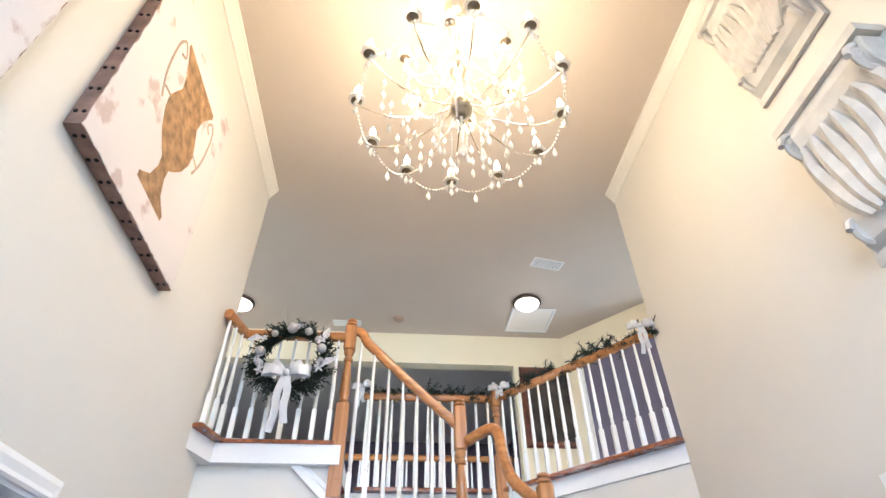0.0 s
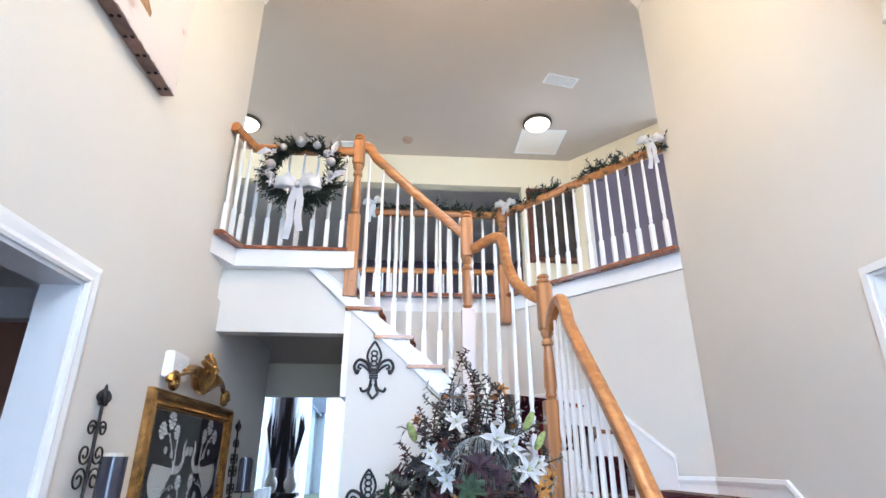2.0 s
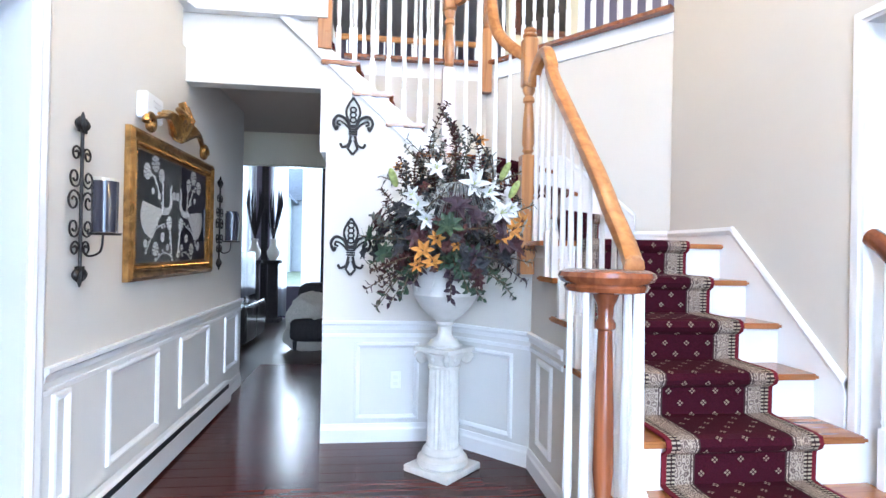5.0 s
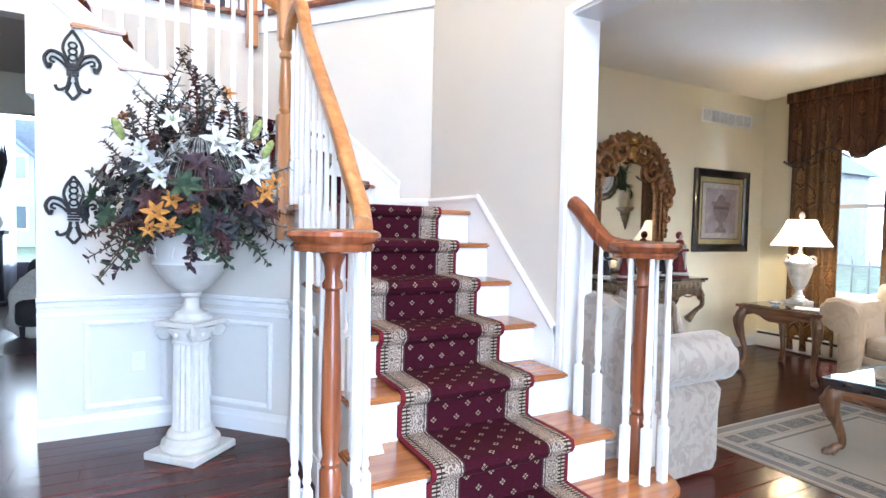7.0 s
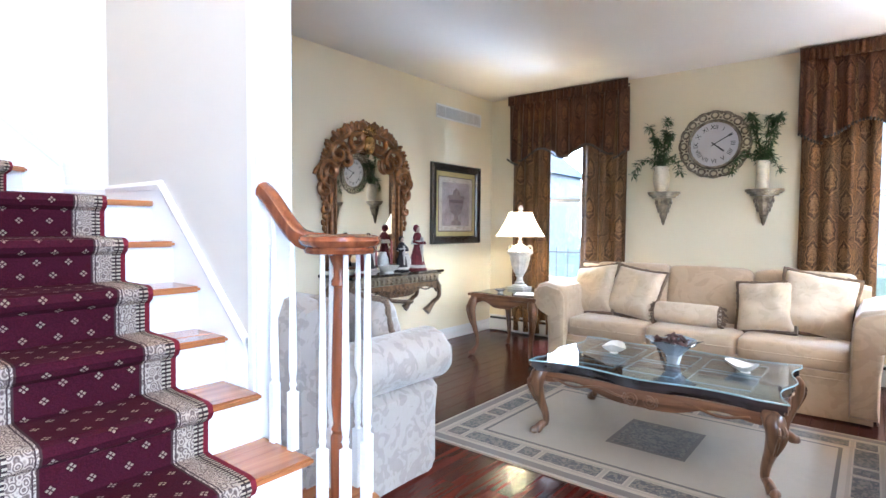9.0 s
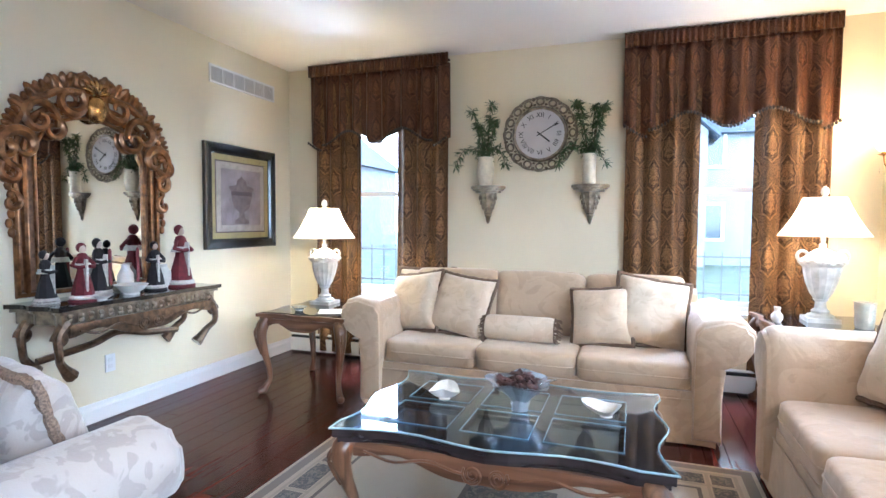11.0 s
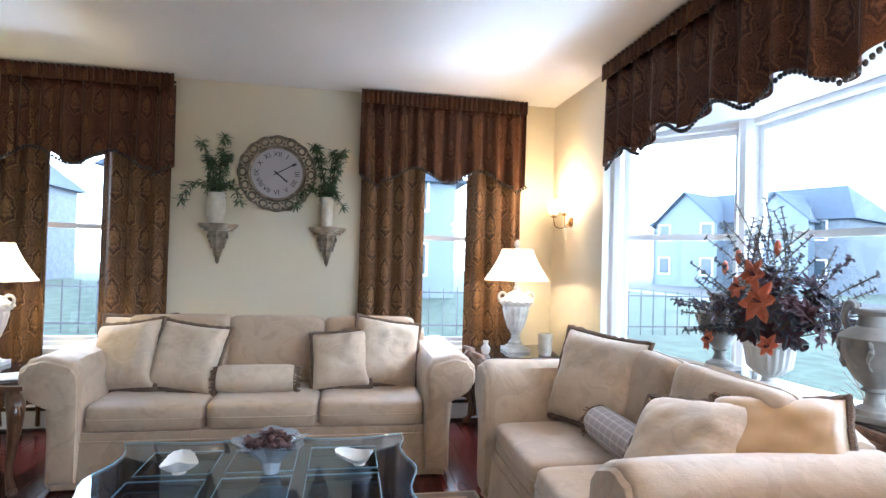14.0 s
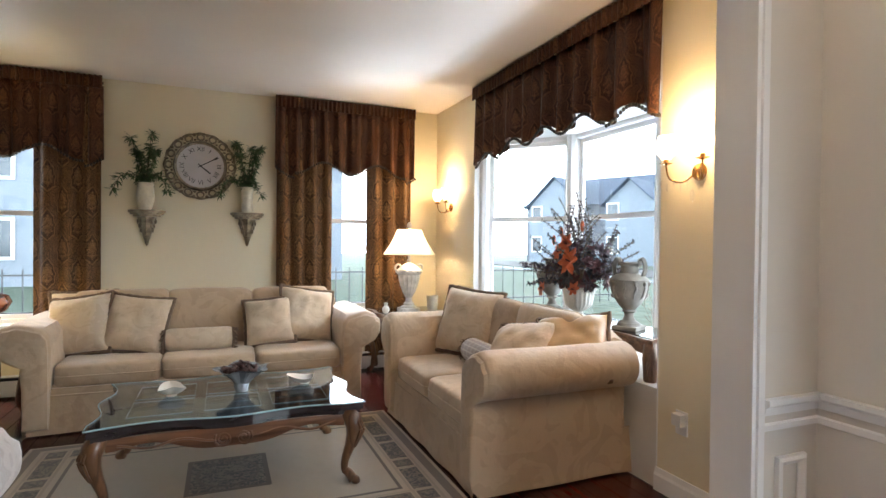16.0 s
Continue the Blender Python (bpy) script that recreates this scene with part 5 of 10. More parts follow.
# tables
def cabriole(parent, x, y, z1, a, material, s=1.0, label="carved cabriole leg", kick=0.05, knee=0.05):
    """A curved leg under the corner at (x, y); a: the way it bows, in degrees."""
    d = Vector((math.cos(radians(a)), math.sin(radians(a)), 0))
    base = Vector((x, y, 0))
    ks = [(0.0, z1, 0.040), (knee * 0.8, z1 * 0.90, 0.047), (knee, z1 * 0.76, 0.040), (knee * 0.55, z1 * 0.55, 0.028), (-0.005, z1 * 0.33, 0.021), (-0.01, z1 * 0.18, 0.018), (0.015, 0.06, 0.022), (kick, 0.022, 0.028)]
    pts = [base + d * o + Vector((0, 0, z)) for o, z, w in ks]
    sm = smooth_path(pts, 4)
    ws = []
    for i in range(len(ks) - 1):
        for k in range(4):
            f = k / 4
            ws.append(ks[i][2] * (1 - f) + ks[i + 1][2] * f)
    ws.append(ks[-1][2])
    bm = bmesh.new()
    sweep(bm, sm, circ(1.0, 10), up=Vector((-d.y, d.x, 0)), scale=[w * s for w in ws])
    # scroll foot and acanthus ribs on the knee
    q = pose(0, 0, 0)
    pillow(bm, 0.032 * s, 0.024 * s, 0.024 * s, 1, 1, Matrix.Translation(base + d * (kick + 0.012) + Vector((0, 0, 0.026))), 10, 7)
    for o in (-0.5, 0, 0.5):
        w = Vector((-d.y, d.x, 0)) * (0.03 * o * s)
        sweep(bm, smooth_path([base + d * (0.035 * s) + w * 0.6 + Vector((0, 0, z1 * 0.97)), base + d * (knee + 0.044 * s) + w + Vector((0, 0, z1 * 0.84)), base + d * (knee + 0.036 * s) + w + Vector((0, 0, z1 * 0.70)), base + d * (knee * 0.5 + 0.026 * s) + w * 0.3 + Vector((0, 0, z1 * 0.52))], 4), circ(0.007 * s, 5), scale=None)
    return part("leg", bm, material, parent, label, smooth=True)


def serp(x0, x1, y0, y1, amp, inset=0.0, n=14, corner=0.07):
    """A rectangle with serpentine sides and eared corners."""
    pts = []
    cx, cy = (x0 + x1) / 2, (y0 + y1) / 2
    hx, hy = (x1 - x0) / 2 - inset, (y1 - y0) / 2 - inset
    for sx, sy, ex, ey in ((-1, -1, 1, -1), (1, -1, 1, 1), (1, 1, -1, 1), (-1, 1, -1, -1)):
        for i in range(n):
            f = i / n
            X, Y = sx + (ex - sx) * f, sy + (ey - sy) * f
            w = math.cos(2 * math.pi * f) * 0.5 - 0.5          # 0 at the corners, -1 in the middle
            e = math.exp(-((min(f, 1 - f)) / 0.06) ** 2)
            wave = amp * (0.55 * math.cos(4 * math.pi * f) - 0.55 + e * 0.9 + 0.6 * (1 - abs(2 * f - 1)) ** 1.0)
            if sy == ey:
                pts.append((cx + X * hx, cy + Y * (hy + wave)))
            else:
                pts.append((cx + X * (hx + wave), cy + Y * hy))
    return pts


def apron_bm(x0, x1, z1, drop, th=0.03, scroll=True):
    """A carved apron along x, hung from z1, centred on y = 0."""
    bm = bmesh.new()
    n = 32
    rows = []
    for i in range(n + 1):
        f = i / n
        dz = drop * (0.45 + 0.55 * math.exp(-((f - 0.5) / 0.17) ** 2) + 0.12 * math.cos(f * 6 * math.pi))
        x = x0 + (x1 - x0) * f
        rows.append([bm.verts.new(c) for c in ((x, -th / 2, z1), (x, -th / 2 - 0.008, z1 - dz * 0.5), (x, -th / 2, z1 - dz), (x, th / 2, z1 - dz), (x, th / 2, z1))])
    for a, b in zip(rows, rows[1:]):
        for j in range(5):
            bm.faces.new((a[j], a[(j + 1) % 5], b[(j + 1) % 5], b[j]))
    bm.faces.new(rows[0]), bm.faces.new(rows[-1][::-1])
    if scroll:
        c = (x0 + x1) / 2
        zc = z1 - drop * 0.52
        for s in (-1, 1):
            pts = []
            for i in range(26):
                a = i / 25 * 4.2 * math.pi
                r = 0.008 + 0.034 * (i / 25)
                pts.append((c + s * (0.05 + 0.0) + s * r * math.cos(a), -th / 2 - 0.012, zc + r * math.sin(a)))
            sweep(bm, pts, circ(0.006, 5), up=Vector((0, 1, 0)))
            pts = [(c + s * (0.09 + (x1 - c - 0.14) * f), -th / 2 - 0.009, z1 - drop * (0.42 + 0.12 * math.cos(f * 9))) for f in [k / 12 for k in range(13)]]
            sweep(bm, pts, circ(0.007, 5), up=Vector((0, 1, 0)))
    return bm


def put(bm, m):
    bmesh.ops.transform(bm, matrix=m, verts=bm.verts)
    return bm


def coffee_table():
    t = thing("coffee_table", 5.37, 1.84, 0, "carved walnut coffee table with dark glass panelled top", "coffee table")
    hx, hy, z = 0.43, 0.64, 0.465
    o = serp(-hx, hx, -hy, hy, 0.035)
    bm = bmesh.new()
    prism(bm, o, z - 0.045, z - 0.028)
    prism(bm, serp(-hx, hx, -hy, hy, 0.035, 0.015), z - 0.068, z - 0.045)
    part("top_edge", bm, M_BLACKW, t, "dark moulded rim")
    # frame bars between six recessed panes
    bm = bmesh.new()
    xs, ys_ = (-0.30, 0.0, 0.30), (-0.50, -0.17, 0.17, 0.50)
    outer = [bm.verts.new((x, y, z - 0.010)) for x, y in o]
    lower = [bm.verts.new((x, y, z - 0.028)) for x, y in o]
    k = len(o)
    inner = []
    for i, (x, y) in enumerate(o):
        inner.append(bm.verts.new((max(-0.30, min(0.30, x)), max(-0.50, min(0.50, y)), z - 0.010)))
    for i in range(k):
        j = (i + 1) % k
        bm.faces.new((lower[i], lower[j], outer[j], outer[i]))
        try:
            bm.faces.new((outer[i], outer[j], inner[j], inner[i]))
        except ValueError:
            pass
    bmesh.ops.remove_doubles(bm, verts=bm.verts, dist=1e-5)
    for y in (-0.17, 0.17):
        box(bm, -0.30, 0.30, y - 0.03, y + 0.03, z - 0.024, z - 0.010)
    box(bm, -0.03, 0.03, -0.50, 0.50, z - 0.0235, z - 0.0102)
    part("top_frame", bm, M_BLACKW, t, "dark grained frame with six openings")
    for xa, xb in ((-0.30, -0.03), (0.03, 0.30)):
        for ya, yb in ((-0.50, -0.20), (-0.14, 0.14), (0.20, 0.50)):
            bm = bmesh.new()
            sweep(bm, [(xa, ya, z - 0.008), (xb, ya, z - 0.008), (xb, yb, z - 0.008), (xa, yb, z - 0.008)], circ(0.0035, 5), closed=True)
            part("pane_bevel", bm, M_GLEDGE, t, "bevelled pane edge")
    bm = bmesh.new()
    prism(bm, serp(-hx, hx, -hy, hy, 0.035, -0.008), z - 0.006, z)
    part("glass_top", bm, [M_TGLASS], t, "clear glass top")
    bm = bmesh.new()
    gp = serp(-hx, hx, -hy, hy, 0.035, -0.009)
    sweep(bm, [(x, y, z - 0.004) for x, y in gp], circ(0.0045, 6), closed=True)
    part("glass_edge", bm, M_GLEDGE, t, "polished bluish glass edge", smooth=True)
    for m, ln in ((pose(-hx + 0.035, 0, 0, 0, 0, -90), hy - 0.07), (pose(hx - 0.035, 0, 0, 0, 0, 90), hy - 0.07), (pose(0, -hy + 0.035, 0, 0, 0, 0), hx - 0.07), (pose(0, hy - 0.035, 0, 0, 0, 180), hx - 0.07)):
        part("apron", put(apron_bm(-ln, ln, z - 0.066, 0.115), m), M_CARVEX, t, "carved apron with twin scrolls", smooth=True)
    for sx in (-1, 1):
        for sy in (-1, 1):
            cabriole(t, sx * (hx - 0.05), sy * (hy - 0.05), z - 0.066, math.degrees(math.atan2(sy, sx)), M_CARVED, 1.1)
    return t


coffee_table()


def end_table(name, x, y, hx, hy, z, label):
    t = thing(name, x, y, 0, label, "end table")
    bm = bmesh.new()
    prism(bm, serp(-hx, hx, -hy, hy, 0.02), z - 0.028, z - 0.004)
    prism(bm, serp(-hx, hx, -hy, hy, 0.02, 0.02), z - 0.045, z - 0.028)
    part("tabletop", bm, M_CARVEX, t)
    bm = bmesh.new()
    prism(bm, serp(-hx, hx, -hy, hy, 0.02, 0.03), z - 0.004, z + 0.002)
    part("glass_top", bm, M_BLACKMARBLE, t, "dark glossy inset top")
    for m, ln in ((pose(-hx + 0.04, 0, 0, 0, 0, -90), hy - 0.06), (pose(hx - 0.04, 0, 0, 0, 0, 90), hy - 0.06), (pose(0, -hy + 0.04, 0, 0, 0, 0), hx - 0.06), (pose(0, hy - 0.04, 0, 0, 0, 180), hx - 0.06)):
        part("apron", put(apron_bm(-ln, ln, z - 0.044, 0.10, scroll=False), m), M_CARVEX, t, "shaped apron", smooth=True)
    for sx in (-1, 1):
        for sy in (-1, 1):
            cabriole(t, sx * (hx - 0.055), sy * (hy - 0.055), z - 0.044, math.degrees(math.atan2(sy, sx)), M_CARVED, 1.0, kick=0.04)
    return t


end_table("end_table", 6.70, 3.62, 0.36, 0.36, 0.62, "carved walnut end table with cabriole legs beside the sofa")
end_table("end_table", 7.18, 0.16, 0.33, 0.33, 0.66, "dark carved end table in the corner between the sofas")
end_table("sofa_table", 5.15, -0.60, 0.72, 0.20, 0.80, "dark carved narrow table behind the loveseat")

# rug
def rug():
    t = thing("area_rug", 5.32, 1.86, 0.0, "cream area rug with black medallion borders under the coffee table", "rug")
    x0, x1, y0, y1 = -0.83, 0.83, -1.16, 1.16
    levels = [(0.0, 0.000, 0.010, "edge", M_RG1), (0.02, 0, 0.0105, "outer_border", M_RG2), (0.075, 0, 0.011, "stripe", M_RG1), (0.10, 0, 0.0115, "band", M_RG4), (0.255, 0, 0.012, "stripe", M_RG1), (0.285, 0, 0.0125, "stripe", M_RG3), (0.305, 0, 0.013, "field", M_RGF)]
    for i, (ins, _, z, nm, mt) in enumerate(levels):
        bm = bmesh.new()
        box(bm, x0 + ins, x1 - ins, y0 + ins, y1 - ins, 0.0 if i == 0 else levels[i - 1][2], z)
        part("rug_" + nm, bm, mt, t)
    zz = 0.0118
    c = 0.1775

    def tile(cx, cy, hw, hh, kind):
        bm = bmesh.new()
        box(bm, cx - hw, cx + hw, cy - hh, cy + hh, zz - 0.001, zz, mi=0)
        box(bm, cx - hw + 0.008, cx + hw - 0.008, cy - hh + 0.008, cy + hh - 0.008, zz, zz + 0.0005, mi=1 if kind else 2)
        if not kind:
            lathe(bm, [(min(hw, hh) * 0.72, zz + 0.0004), (min(hw, hh) * 0.72, zz + 0.001)], cx, cy, 0, 16, mi=1)
        part("woven_medallion", bm, [M_RG1, M_RGK, M_RG3], t)
    L = y1 - y0 - 2 * c
    seq = 4
    for sx in (x0 + c, x1 - c):
        for i in range(seq):
            yc = y0 + c + L * (i + 0.5) / seq
            tile(sx, yc, 0.062, L / seq / 2 - 0.075, 1)
        for i in range(seq + 1):
            tile(sx, y0 + c + L * i / seq, 0.062, 0.058, 0)
    L = x1 - x0 - 2 * c
    for sy in (y0 + c, y1 - c):
        for i in range(3):
            xc = x0 + c + L * (i + 0.5) / 3
            tile(xc, sy, L / 6 - 0.075, 0.062, 1)
        for i in range(1, 3):
            tile(x0 + c + L * i / 3, sy, 0.058, 0.062, 0)
    # centre medallion
    z2 = 0.0131
    bm = bmesh.new()
    box(bm, -0.24, 0.24, -0.22, 0.22, z2, z2 + 0.0005, mi=3)
    box(bm, -0.215, 0.215, -0.195, 0.195, z2 + 0.0005, z2 + 0.001, mi=1)
    m = Matrix.Diagonal((1.0, 0.9, 1, 1))
    lathe(bm, [(0.19, z2 + 0.001), (0.19, z2 + 0.0015)], 0, 0, 0, 28, mi=3, m=m)
    lathe(bm, [(0.172, z2 + 0.0015), (0.172, z2 + 0.002)], 0, 0, 0, 28, mi=1, m=m)
    part("centre_medallion", bm, [M_RG1, M_RGK, M_RG3, M_RG3], t, "black and taupe woven centre medallion")


def rugmat(name, col, col2=None, scale=30.0):
    m = mat(name, col, 0.95, sheen=0.3)
    nt, b = nodes_of(m)
    tc = nt.nodes.new("ShaderNodeTexCoord")
    n = tex(nt, "ShaderNodeTexNoise", Scale=scale, Detail=4.0, Distortion=1.5)
    f = tex(nt, "ShaderNodeTexNoise", Scale=350.0, Detail=1.0)
    nt.links.new(tc.outputs["Object"], n.inputs["Vector"]), nt.links.new(tc.outputs["Object"], f.inputs["Vector"])
    r = nt.nodes.new("ShaderNodeMapRange")
    r.inputs["From Min"].default_value, r.inputs["From Max"].default_value = 0.47, 0.53
    nt.links.new(n.outputs["Fac"], r.inputs["Value"])
    c = mixc(nt, math_n(nt, "MULTIPLY", r.outputs[0], 1.0 if col2 else 0.12), col, col2 or tuple(x * 0.7 for x in col))
    c = mixc(nt, math_n(nt, "MULTIPLY", f.outputs["Fac"], 0.3), c, tuple(x * 0.6 for x in col))
    nt.links.new(c, b.inputs["Base Color"])
    return m


M_RG1 = rugmat("rug_cream", (0.32, 0.26, 0.19))
M_RG2 = rugmat("rug_taupe", (0.11, 0.08, 0.06))
M_RG3 = rugmat("rug_brown", (0.06, 0.04, 0.028))
M_RG4 = rugmat("rug_sand", (0.25, 0.20, 0.145))
M_RGF = rugmat("rug_field_cream", (0.30, 0.25, 0.19), None, 3.0)
M_RGK = rugmat("rug_black_scroll", (0.015, 0.013, 0.012), (0.13, 0.10, 0.07), 34.0)
rug()
# window cloths
def cloth(name, parent, pts, ztop, zbot, fold, depth, material, label="", step=0.012, rows=10, gather=1.5, seed=1, pinch=None):
    """A hanging cloth along the path pts (x, y); zbot(s) its lower edge at the distance s; folds that deepen downwards."""
    rr = random.Random(seed)
    ph = [rr.uniform(0, 6.28) for _ in range(4)]
    P = [Vector((x, y, 0)) for x, y in pts]
    segs = [(a, b, (b - a).length) for a, b in zip(P, P[1:])]
    L = sum(s[2] for s in segs)
    bm = bmesh.new()
    uvl = bm.loops.layers.uv.new("UVMap")
    n = max(8, int(L / step))
    cols = []
    for i in range(n + 1):
        s = L * i / n
        d = s
        for a, b, ln in segs:
            if d <= ln + 1e-6:
                break
            d -= ln
        u = (b - a).normalized()
        nn = Vector((-u.y, u.x, 0))
        base = a + u * d
        w = math.sin(2 * math.pi * s / fold + ph[0] + 1.1 * math.sin(s * 5 + ph[1]))
        w2 = math.sin(2 * math.pi * s / (fold * 0.43) + ph[2])
        zb = zbot(s / L)
        col = []
        for j in range(rows + 1):
            f = j / rows
            z = ztop + (zb - ztop) * f
            k = 0.35 + 0.65 * f if pinch is None else pinch(f)
            o = depth * (w * k + w2 * 0.25 * (1 - f * 0.5))
            col.append((bm.verts.new(base + nn * (o + depth) + Vector((0, 0, z))), (s * gather, z)))
        cols.append(col)
    for a, b in zip(cols, cols[1:]):
        for j in range(rows):
            q = (a[j], b[j], b[j + 1], a[j + 1])
            fc = bm.faces.new([p[0] for p in q])
            for lp, p in zip(fc.loops, q):
                lp[uvl].uv = p[1]
    ob = part(name, bm, material, parent, label)
    ob.data.shade_smooth()
    sol = ob.modifiers.new("thickness", "SOLIDIFY")
    sol.thickness = 0.004
    return ob, [c[-1][0] for c in cols] if False else None


def beads(parent, pts, ztop, zbot, n, depth):
    bm = bmesh.new()
    P = [Vector((x, y, 0)) for x, y in pts]
    (a, b) = (P[0], P[-1])
    u = (b - a).normalized()
    nn = Vector((-u.y, u.x, 0))
    for i in range(n):
        f = (i + 0.5) / n
        pillow(bm, 0.011, 0.011, 0.014, 1, 1, Matrix.Translation(a + (b - a) * f + nn * depth + Vector((0, 0, zbot(f) - 0.008))), 6, 5)
    part("bead_trim", bm, M_BEAD, parent, "dark beaded edge", kind="stuff")


M_BEAD = mat("dark_beads", (0.02, 0.012, 0.01), 0.35)
M_ROD = mat("dark_bronze", (0.05, 0.03, 0.02), 0.4, 0.7)


def scallop(n, zmid, amp):
    def f(t):
        k = (t * n) % 1.0
        return zmid - amp * math.sin(math.pi * k) ** 0.7
    return f


def window_dressing(name, x, y0, y1, gap, label):
    t = thing(name, x, (y0 + y1) / 2, 0, label, "curtains")
    T = Matrix.Translation(-t.location)

    def lo(pts):
        return [(a - t.location.x, b - t.location.y) for a, b in pts]
    # two panels, then the valance in front, then its gathered heading
    for ya, yb, sd in ((y0 + 0.02, gap[0], 3), (gap[1], y1 - 0.02, 8)):
        cloth("curtain_panel", t, lo([(x + 0.035, yb), (x + 0.035, ya)]), 2.60, lambda s: 0.04, 0.15, 0.026, M_DAMASK, "long gathered panel", 0.010, 14, 1.25, sd, lambda f: 1.0)
    mid = (gap[0] + gap[1]) / 2
    W = y1 - y0

    def zb(s):
        y = y1 - s * W
        d = (y - mid)
        return 2.09 - 0.06 * math.cos(2 * math.pi * d / (W / 2.6)) - (0.05 if abs(d) > W * 0.40 else 0)
    v = [(x + 0.02, y1 + 0.01), (x - 0.02, y1), (x - 0.02, y0), (x + 0.02, y0 - 0.01)]
    cloth("valance", t, lo([(x - 0.015, y1), (x - 0.015, y0)]), 2.70, zb, 0.16, 0.038, M_DAMASKV, "scalloped valance", 0.009, 9, 1.4, 5, lambda f: 0.35 + 0.75 * f)
    cloth("heading", t, lo([(x - 0.03, y1), (x - 0.03, y0)]), 2.775, lambda s: 2.665, 0.042, 0.012, M_DAMASKV, "gathered heading", 0.007, 4, 1.4, 6, lambda f: 1.0)
    beads(t, lo([(x - 0.02, y1), (x - 0.02, y0)]), 0, zb, 64, -0.02)
    bm = bmesh.new()
    sweep(bm, [(0.03, y0 - t.location.y, 2.72), (0.03, y1 - t.location.y, 2.72)], circ(0.012, 8))
    box(bm, 0.03, 0.14, y0 - t.location.y + 0.05, y0 - t.location.y + 0.08, 2.71, 2.73), box(bm, 0.03, 0.14, y1 - t.location.y - 0.08, y1 - t.location.y - 0.05, 2.71, 2.73)
    part("curtain_rod", bm, M_ROD, t)


window_dressing("curtains", 7.51, 2.87, 4.27, (3.39, 3.74), "bronze damask curtains and scalloped valance over a white window")
window_dressing("curtains", 7.51, -0.02, 1.42, (0.49, 0.86), "bronze damask curtains under a scalloped valance, lit by a lamp")
t = thing("bay_valance", 5.4, -0.25, 0, "bronze damask scalloped valance across the bay window", "valance")


def zbay(s):
    return 2.10 + 0.05 * math.sin(math.pi * s) - 0.045 * math.cos(2 * math.pi * s * 5.0) + (0.02 if 0.2 < s < 0.8 else 0)


cloth("valance", t, [(-1.16, 0.02), (1.13, 0.02)], 2.70, zbay, 0.22, -0.045, M_DAMASKV, "scalloped valance", 0.012, 9, 1.3, 9, lambda f: 0.5 + 0.5 * f)
cloth("heading", t, [(-1.16, 0.03), (1.13, 0.03)], 2.775, lambda s: 2.665, 0.05, -0.009, M_DAMASKV, "gathered heading", 0.008, 4, 1.4, 6, lambda f: 1.0)
beads(t, [(-1.16, 0.0), (1.13, 0.0)], 0, zbay, 90, -0.02)
bm = bmesh.new()
sweep(bm, [(-1.15, 0.0, 2.72), (1.12, 0.0, 2.72)], circ(0.012, 8))
box(bm, -1.1, -1.07, -0.08, 0.0, 2.71, 2.73), box(bm, 1.04, 1.07, -0.08, 0.0, 2.71, 2.73)
part("curtain_rod", bm, M_ROD, t)

# clock and wall brackets
M_ANTSIL = mat("antique_silver_gilt", (0.24, 0.20, 0.15), 0.35, 0.7, noise_scale=25, amount=0.5, bump=0.6, bump_scale=60)
M_CLOCKF = mat("clock_face", (0.52, 0.50, 0.52), 0.45, noise_scale=6, amount=0.05)
M_INK = mat("black_print", (0.02, 0.02, 0.025), 0.5)
M_POT = mat("ivory_ceramic", (0.66, 0.61, 0.50), 0.35, noise_scale=20, amount=0.12, bump=0.7, bump_scale=35)
M_LEAFG = mat("green_leaves", (0.055, 0.10, 0.035), 0.5, noise_scale=30, amount=0.4)
M_STEM = mat("brown_stems", (0.09, 0.06, 0.03), 0.7)


def text_mesh(body, size, m, material, parent, name, label=""):
    c = bpy.data.curves.new(name, "FONT")
    c.body, c.size, c.align_x, c.align_y, c.extrude = body, size, "CENTER", "CENTER", 0.0006
    c.resolution_u = 2
    tmp = bpy.data.objects.new("text", c)
    me = bpy.data.meshes.new_from_object(tmp)
    bpy.data.objects.remove(tmp)
    me.materials.append(material)
    ob = new(name, me)
    ob.parent = parent
    ob.matrix_basis = m
    if label:
        ob["label"] = label
    return ob


